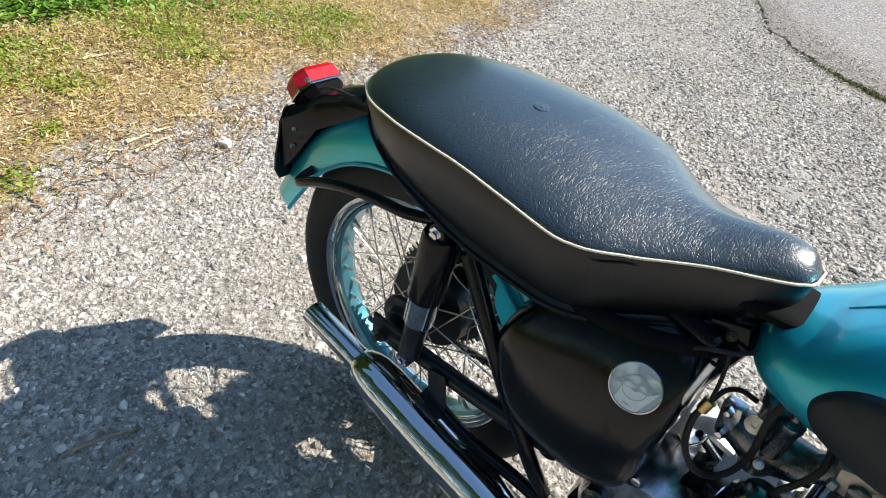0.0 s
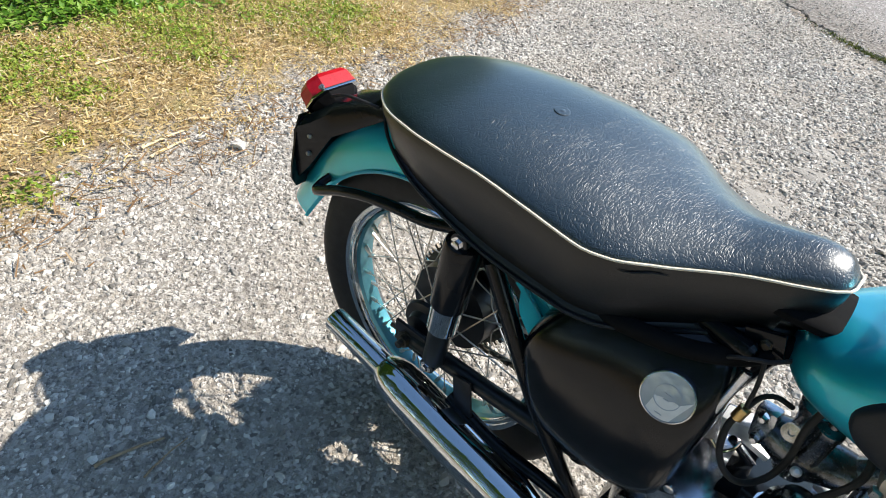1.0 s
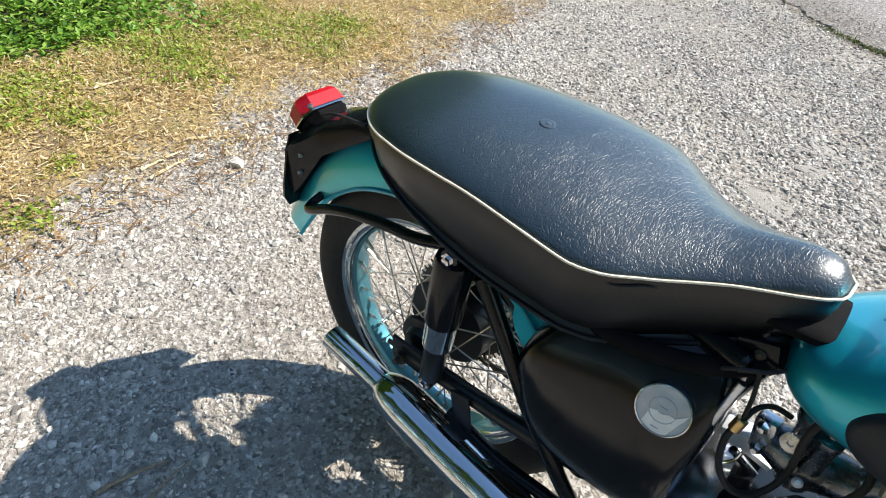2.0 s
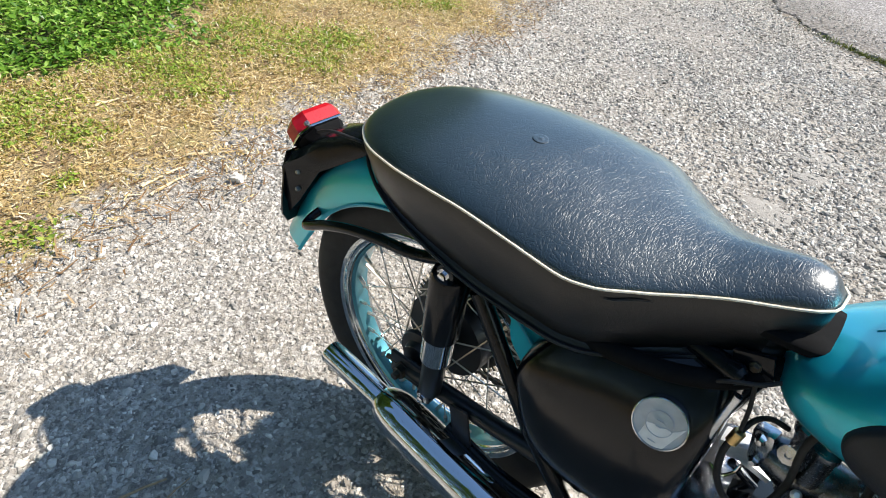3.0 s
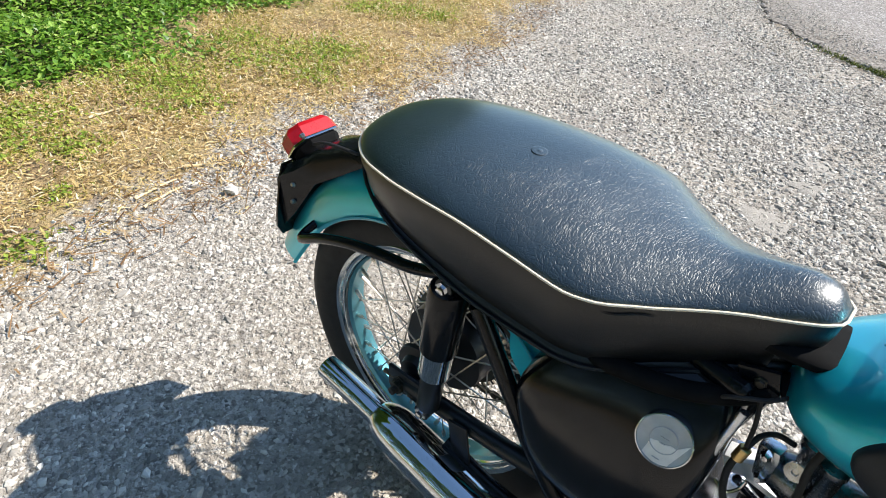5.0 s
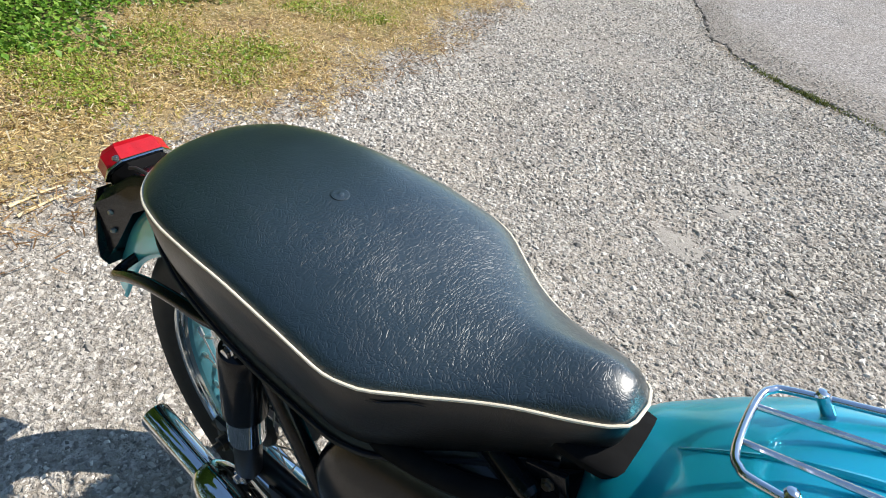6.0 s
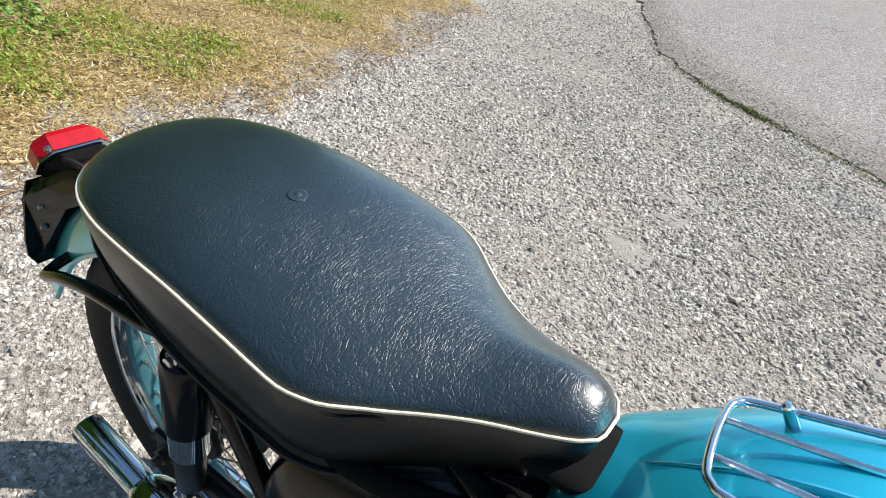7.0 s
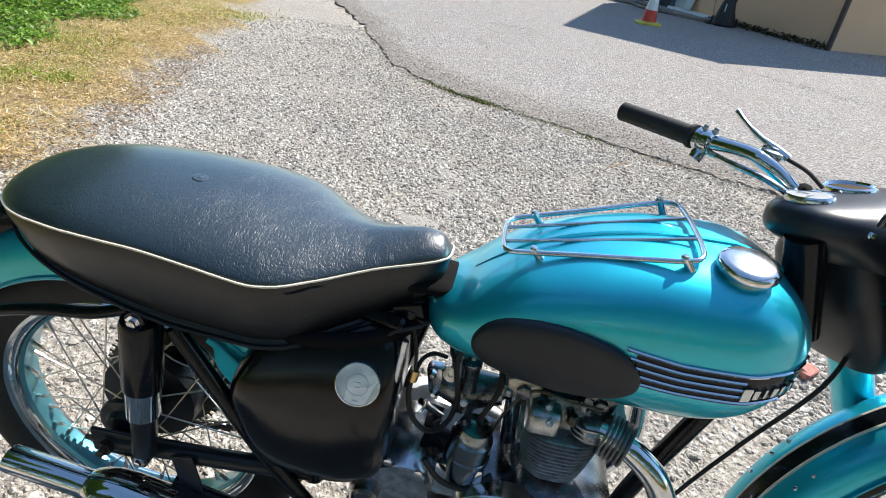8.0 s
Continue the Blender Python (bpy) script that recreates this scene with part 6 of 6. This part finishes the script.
# tops are out of view; heights set to place the cast shadow's edge
tops = [5.3, 6.9, 3.0, 3.0, 5.3, 5.3]
bm = bmesh.new()
lo = [bm.verts.new((q.x, q.y, -0.1)) for q in base]
hi = [bm.verts.new((q.x, q.y, h)) for q, h in zip(base, tops)]
for i in range(6):
    j = (i + 1) % 6
    bm.faces.new((lo[i], lo[j], hi[j], hi[i]))
bm.faces.new(lo)
bmesh.ops.triangulate(bm, faces=[bm.faces.new(hi)])
in_house(part("wall", bm, WALLMAT, house, "buff rendered wall", smooth=False))
bm = tube([(C0.x - 0.06, C0.y - 0.06, 0.02), (C0.x - 0.06, C0.y - 0.06, 5.2)], 0.055, 12)
in_house(part("drainpipe", bm, DARKPIPE, house, "dark corner drainpipe"))
along = (C1 - C0).normalized()
out = Vector((-along.y, along.x))
if out.x > 0:
    out = -out
ang = math.atan2(along.y, along.x)


def wall_box(name, s0, s1, z0, z1, depth, material, parent=house, label="", lean=0.0):
    """A board or frame on the gable wall, s metres along it from its corner."""
    s, z = (s0 + s1) / 2, (z0 + z1) / 2
    q = C0 + along * s + out * (depth / 2 + 0.004)
    turn = Matrix.Rotation(ang, 4, "Z") @ Matrix.Rotation(lean, 4, "X")
    return part(name, block((q.x, q.y, z), (s1 - s0, depth, z1 - z0), min(depth, 0.02) * 0.3, turn), material, parent, label)


# flat panel whose dark colour stands for the unlit room behind
in_house(wall_box("doorway", 5.25, 5.78, 0.0, 2.5, 0.03, DARKROOM, label="flat dark panel for the doorway's shaded inside"))
in_house(wall_box("door_leaf", 4.72, 5.16, 0.10, 2.3, 0.04, PANEL, label="pale grey-green door leaf"))
for s in (5.2, 5.80):
    in_house(wall_box("door_post", s - 0.06, s + 0.06, 0.0, 2.6, 0.10, BLUEPOST, label="dull blue-grey door post"))
in_house(wall_box("door_sill", 3.55, 5.26, 0.0, 0.09, 0.16, CONE_WHITE, label="white painted step along the wall"))

# traffic cone
cone = thing("traffic_cone", "orange-red traffic cone with a white sleeve and yellow base", "traffic cone", at=(2.86, 11.65, 0.03))
o = Vector((0, 0, 0))
part("base", grid([rounded(0, 0, 0.235, 0.235, 0.07, 0.0), rounded(0, 0, 0.235, 0.235, 0.07, 0.025), rounded(0, 0, 0.20, 0.20, 0.06, 0.045), rounded(0, 0, 0.155, 0.155, 0.1, 0.055)]), CONE_YELLOW, cone, "yellow rubber base")
part("body", lathe([(0.04, 0.150), (0.05, 0.142), (0.74, 0.036), (0.75, 0.028)], o, (0, 0, 1), 36), CONE_RED, cone, "orange-red cone body")
part("sleeve", lathe([(0.262, 0.1135), (0.263, 0.1145), (0.50, 0.0785), (0.501, 0.0765)], o, (0, 0, 1), 36), CONE_WHITE, cone, "white reflective sleeve")

LANCE = plain("dark_red_plastic", (0.16, 0.018, 0.016), 0.45, vary=0.2, scale=20)
HOSE = plain("hose_rubber", (0.30, 0.13, 0.05), 0.6, vary=0.2, scale=20)
# black upright washer with a lance and hose, standing by the wall
washer = thing("pressure_washer", "black upright pressure washer with a dark red handle by the wall", "pressure washer", at=(4.83, 13.72, 0.03))
washer.rotation_euler = (0, 0, radians(-16))
rings = []
for z, a, b, dx in ((0.0, 0.20, 0.15, 0.0), (0.03, 0.235, 0.18, 0.0), (0.10, 0.235, 0.18, 0.0), (0.20, 0.21, 0.165, 0.0), (0.34, 0.17, 0.14, -0.01), (0.48, 0.14, 0.115, -0.01), (0.57, 0.115, 0.095, 0.0), (0.61, 0.07, 0.055, 0.0)):
    rings.append([(math.copysign(abs(math.cos(t)) ** 0.7, math.cos(t)) * a + dx, math.copysign(abs(math.sin(t)) ** 0.7, math.sin(t)) * b, z) for t in (2 * math.pi * i / 28 for i in range(28))])
part("body", grid(rings), BAGMAT, washer, "black plastic housing")
for x in (-0.25, 0.25):
    part("wheel", lathe([(-0.025, 0.05), (-0.025, 0.085), (0.0, 0.095), (0.025, 0.085), (0.025, 0.05)], (x, 0.10, 0.095), (1, 0, 0), 24), RUBBER, washer, "small black wheel")
part("carry_handle", tube(smooth_path([(0.02, -0.02, 0.56), (0.04, -0.02, 0.66), (0.12, -0.02, 0.68), (0.13, -0.02, 0.60), (0.11, -0.02, 0.50)], 5), 0.018, 10), BAGMAT, washer, "black carrying handle")
part("pump_stripe", block((-0.05, -0.128, 0.38), (0.025, 0.02, 0.16), 0.006, Matrix.Rotation(radians(-14), 4, "X")), PANEL, washer, "pale strip on the housing")
part("lance", tube([(0.02, -0.05, 0.52), (-0.015, -0.05, 0.84)], 0.019, 10), LANCE, washer, "dark red spray lance")
part("lance_grip", tube(smooth_path([(-0.015, -0.05, 0.83), (0.035, -0.05, 0.90), (0.03, -0.05, 0.98), (-0.03, -0.05, 1.0), (-0.07, -0.05, 0.95), (-0.055, -0.05, 0.87)], 5, True), 0.022, 10, True), LANCE, washer, "dark red looped handle")
part("hose", tube(smooth_path([(-0.07, -0.05, 0.95), (-0.17, -0.08, 0.94), (-0.26, -0.10, 0.80), (-0.29, -0.12, 0.58), (-0.28, -0.14, 0.36), (-0.24, -0.16, 0.16)], 6), 0.009, 8), HOSE, washer, "thin orange-brown hose")
hose = [(-0.26 + 0.10 * math.cos(t) - 0.002 * t, -0.12 + 0.09 * math.sin(t), 0.02 + 0.012 * t / 6.283) for t in (2 * math.pi * i / 24 for i in range(60))]
part("hose_coil", tube(hose, 0.013, 8), BAGMAT, washer, "coiled black hose")

q = C0 + along * 4.43 + out * 0.012
board = thing("leaning_panel", "narrow pale panel leaning against the rendered wall", "panel", at=(q.x, q.y, 0.094))
board.rotation_euler = (0, 0, ang)
part("sheet", block((0.0, 0.085, 0.296), (0.30, 0.022, 0.60), 0.004, Matrix.Rotation(radians(13), 4, "X")), PANEL, board, "pale weathered sheet")

# small orange machine parked beyond the cone
mach = thing("garden_tractor", "small orange machine with black tyres parked in shade", "tractor", at=(1.95, 17.8, 0.02))
part("chassis", block((0.0, 0.0, 0.30), (1.45, 0.50, 0.16), 0.05), DARKROOM, mach, "dark chassis")
part("bonnet", block((-0.30, 0.0, 0.62), (0.80, 0.50, 0.42), 0.09), ORANGE, mach, "orange bonnet")
part("side_skirt", block((0.0, -0.28, 0.40), (0.62, 0.06, 0.22), 0.03), ORANGE, mach, "orange side skirt")
part("rear_body", block((0.50, 0.0, 0.60), (0.50, 0.62, 0.34), 0.08), ORANGE, mach, "orange rear body")
part("head_lamp", lathe([(0, 0.05), (0.02, 0.055), (0.03, 0.04)], (-0.60, -0.40, 0.24), (-0.4, -1, 0.1), 20), PANEL, mach, "round pale lamp")
for x, r in ((-0.60, 0.22), (0.62, 0.28)):
    for y in (-0.36, 0.36):
        w = new("wheel")
        w.parent = mach
        part("tyre", lathe([(-0.09, r * 0.55), (-0.10, r * 0.8), (-0.07, r * 0.97), (0, r), (0.07, r * 0.97), (0.10, r * 0.8), (0.09, r * 0.55)], (x, y, r), (0, 1, 0), 36), RUBBER, w)
        part("rim", lathe([(-0.07, r * 0.5), (-0.05, r * 0.55), (0.05, r * 0.55), (0.07, r * 0.5)], (x, y, r), (0, 1, 0), 24), ORANGE if r > 0.3 else PANEL, w)

# timber beside the machine
for i, (x, y, a, L) in enumerate(((3.1, 16.1, 15, 1.6), (3.3, 15.6, -12, 1.9), (3.5, 15.2, 6, 1.4), (3.9, 14.7, 20, 2.0))):
    t = thing("timber_plank", "weathered grey plank lying by the wall", "plank", "planks by the wall", (x, y, 0.03))
    part("plank", block((0, 0, 0.05), (0.16, L, 0.05), 0.008, Matrix.Rotation(radians(a + 25), 4, "Z")), TIMBER, t)

# dark boards added beyond the doorway, standing for clutter in shade
shed = thing("dark_board_screen", "dark board screen standing in for shaded shed clutter", "shed", at=(4.05, 17.4, 0))
d = Vector((-1.35, 2.9)).normalized()
for i in range(10):
    q = d * (0.18 + i * 0.34)
    part("board", block((q.x, q.y, 1.08 + 0.05 * math.sin(i * 2.3)), (0.32, 0.05, 2.16), 0.008, Matrix.Rotation(math.atan2(d.y, d.x) + 0.02 * math.sin(i * 1.7), 4, "Z")), DARKROOM if i % 3 else TIMBER, shed)
for k0 in (0.5, 1.7):
    q = d * 1.7
    part("rail", block((q.x + 0.06, q.y + 0.03, k0), (3.4, 0.06, 0.09), 0.008, Matrix.Rotation(math.atan2(d.y, d.x), 4, "Z")), TIMBER, shed)

# loose bits on the ground
BRICKRED = plain("brick_red", (0.52, 0.23, 0.185), 0.85, vary=0.25, scale=60, relief=0.4)
PALESTONE = plain("pale_stone", (0.66, 0.62, 0.56), 0.85, vary=0.2, scale=50, relief=0.4)
TWIG = plain("twig_bark", (0.34, 0.24, 0.14), 0.85, vary=0.35, scale=80, relief=0.3)
STALK = plain("bleached_stalk", (0.66, 0.52, 0.31), 0.7, vary=0.2, scale=60)


def rock(name, at, size, material, label, category, turn=0.0):
    ob = part(name, block((0, 0, 0), size, min(size) * 0.28, Matrix.Rotation(turn, 4, "Z") @ Matrix.Rotation(0.2, 4, "X")), material, None, label, smooth=False)
    for i, vert in enumerate(ob.data.vertices):
        vert.co *= 1 + 0.14 * math.sin(i * 2.7 + turn)
    ob.location = (at[0], at[1], float(ground_z(np.array(at[0]), np.array(at[1]))) + size[2] * 0.42)
    return tagged(ob, category=category)


rock("brick_fragment", (1.75, 1.01), (0.075, 0.045, 0.035), BRICKRED, "broken pinkish red brick fragment on gravel", "brick", 0.7)
rock("pale_stone", (1.98, 1.15), (0.07, 0.035, 0.025), PALESTONE, "flat pale stone lying on gravel", "stone", 0.3)
rock("pale_stone", (2.01, 1.07), (0.05, 0.035, 0.025), PALESTONE, "flat pale stone lying on gravel", "stone", 1.2)
rock("pale_stone", (-1.31, 0.345), (0.05, 0.035, 0.03), PALESTONE, "pale stone at the edge of the verge", "stone", 0.4)


def slab_stone(at, r, turn):
    """A worn flat stone, flush with the gravel, with a chipped outline."""
    z = float(ground_z(np.array(at[0]), np.array(at[1])))
    rings = []
    for k0, h in ((1.05, -0.02), (1.0, 0.000), (0.94, 0.0022), (0.55, 0.0034), (0.05, 0.0034)):
        ring = []
        for i in range(26):
            a = 2 * math.pi * i / 26
            q = r * k0 * (1 + 0.16 * math.sin(2 * a + turn) + 0.11 * math.sin(5 * a + 2.3 * turn) + 0.08 * math.sin(9 * a + turn * 4) + 0.06 * math.sin(13 * a + turn * 7))
            ring.append((at[0] + q * math.cos(a), at[1] + 0.85 * q * math.sin(a), z + h + 0.0012 * math.sin(3 * a + 11 * k0)))
        rings.append(ring)
    return tagged(part("flat_stone", grid(rings), SLABSTONE, None, "pale flat worn stone bedded in the gravel"), category="stone", group="flat stones in the gravel")


k = Nodes("worn_slab_stone")
n1, n2 = k.noise(28.0, 4), k.noise(320.0, 3, 0.7)
col = k.mix(n1, (0.33, 0.30, 0.265), (0.47, 0.435, 0.385))
col = k.mix(k.math("MULTIPLY", k.ramp(n2, (0.38, 1.0), (0.6, 0.0)), 0.5), col, (0.20, 0.18, 0.155))
k.bump(n2, 0.7, 0.003)
SLABSTONE = k.set(Base_Color=col, Roughness=0.9, Specular_IOR_Level=0.3)
for at, r, turn in (((0.29, 2.20), 0.085, 0.4), ((0.34, 1.98), 0.075, 1.7), ((0.265, 1.60), 0.10, 2.9), ((1.12, 1.62), 0.085, 0.9), ((1.30, 1.70), 0.11, 2.2)):
    slab_stone(at, r, turn)


def stalk(name, a, b, r, material, label, category, bend=0.02):
    a, b = np.array(a), np.array(b)
    side = np.array([-(b - a)[1], (b - a)[0]])
    pts = []
    for i in range(7):
        t = i / 6
        q = a + (b - a) * t + side * bend * math.sin(math.pi * t * 1.4)
        pts.append((q[0], q[1], float(ground_z(q[0], q[1])) + r * 0.7 + 0.006 + 0.0015 * math.sin(i * 1.9)))
    ob = part(name, tube(pts, [r * (1 - 0.45 * i / 6) for i in range(7)], 7, flat=0.55), material, None, label)
    return tagged(ob, category=category)


for a, b in (((-1.492, 0.065), (-1.533, 0.245)), ((-1.421, 0.061), (-1.469, 0.233)), ((-2.236, 0.233), (-2.253, 0.412)), ((-2.356, 0.076), (-2.367, 0.193)), ((-1.60, 0.30), (-1.52, 0.45))):
    tagged(stalk("straw_stalk", a, b, 0.006, STALK, "bleached straw stalk lying on the verge", "straw"), group="stalks on the verge")
for a, b, r in (((-0.388, -0.586), (-0.357, -0.455), 0.004), ((-0.297, -0.529), (-0.323, -0.423), 0.0028), ((-1.775, 0.553), (-1.633, 0.534), 0.005), ((-1.847, 1.852), (-1.654, 2.038), 0.005), ((1.256, 2.817), (1.403, 2.997), 0.006)):
    tagged(stalk("twig", a, b, r, TWIG, "thin dry brown twig lying on gravel", "twig", 0.03), group="twigs on the ground")

# soil and weeds along the foot of the wall
rng = np.random.default_rng(21)
n = 650
s, d = rng.random(n) * 3.4, np.abs(rng.normal(0, 0.16, n)) + 0.03
p = np.stack([C0.x + along.x * s + out.x * d, C0.y + along.y * s + out.y * d], 1)
v, f = leaves(rng, p, rng.random(n) * 0.11 * np.exp(-d * 3) + 0.02, 0.08)
v[:, 2] += 0.03
from_arrays("wall_weeds", v, f, foliage("dull_weed", ((0.0, (0.03, 0.04, 0.02)), (0.5, (0.06, 0.07, 0.03)), (0.8, (0.10, 0.09, 0.05)), (1.0, (0.16, 0.13, 0.08)))), "straggling weeds and litter along the wall foot", "weeds")

# moss and grass in the broken edge of the lane
n = 2600
t = np.clip(rng.normal(0.45, 0.35, n), -1.0, 2.2)
yy = np.interp(t, [q[0] for q in KERB], [q[1] for q in KERB])
p = np.stack([t, yy + rng.normal(-0.02, 0.022, n)], 1)
p = p[rng.random(n) < 0.25 + 0.75 * (np.sin(p[:, 0] * 5 + 1) > 0.1)]
v, f = blades(rng, p, 0.022, 0.0022, 0.8)
from_arrays("edge_moss", v, f, foliage("edge_moss", ((0.0, (0.05, 0.07, 0.015)), (0.5, (0.12, 0.16, 0.03)), (0.8, (0.22, 0.25, 0.05)), (1.0, (0.30, 0.27, 0.10)))), "mossy grass in the broken lane edge", "grass")

# hedge behind the camera, which the chrome and paint mirror
n = 28000
p = np.stack([rng.random(n) * 22 - 10, -4.6 + rng.normal(0, 0.30, n)], 1)
h = rng.random(n) ** 0.85 * (4.4 + 0.4 * np.sin(p[:, 0] * 1.7) + 0.3 * np.sin(p[:, 0] * 4.1))
v, f = leaves(rng, p, h, 0.20)
HEDGE = foliage("hedge_leaf", ((0.0, (0.02, 0.045, 0.008)), (0.5, (0.06, 0.13, 0.018)), (0.8, (0.11, 0.20, 0.03)), (1.0, (0.16, 0.26, 0.05))), 0.5, 0.3)
from_arrays("hedge", v, f, HEDGE, "tall green leafy hedge", "hedge")
# and a taller unseen one behind the verge, added to darken the seat's reflections
n = 42000
t = rng.random(n)
p = np.stack([-6.2 - 4.5 * t + rng.normal(0, 0.40, n), -4.6 + 18.6 * t], 1)
h = rng.random(n) ** 0.85 * (10.5 + 0.9 * np.sin(p[:, 1] * 1.3) + 0.6 * np.sin(p[:, 1] * 3.1))
v, f = leaves(rng, p, h, 0.36)
from_arrays("hedge", v, f, HEDGE, "unseen tall green hedge added to darken seat reflections", "hedge")
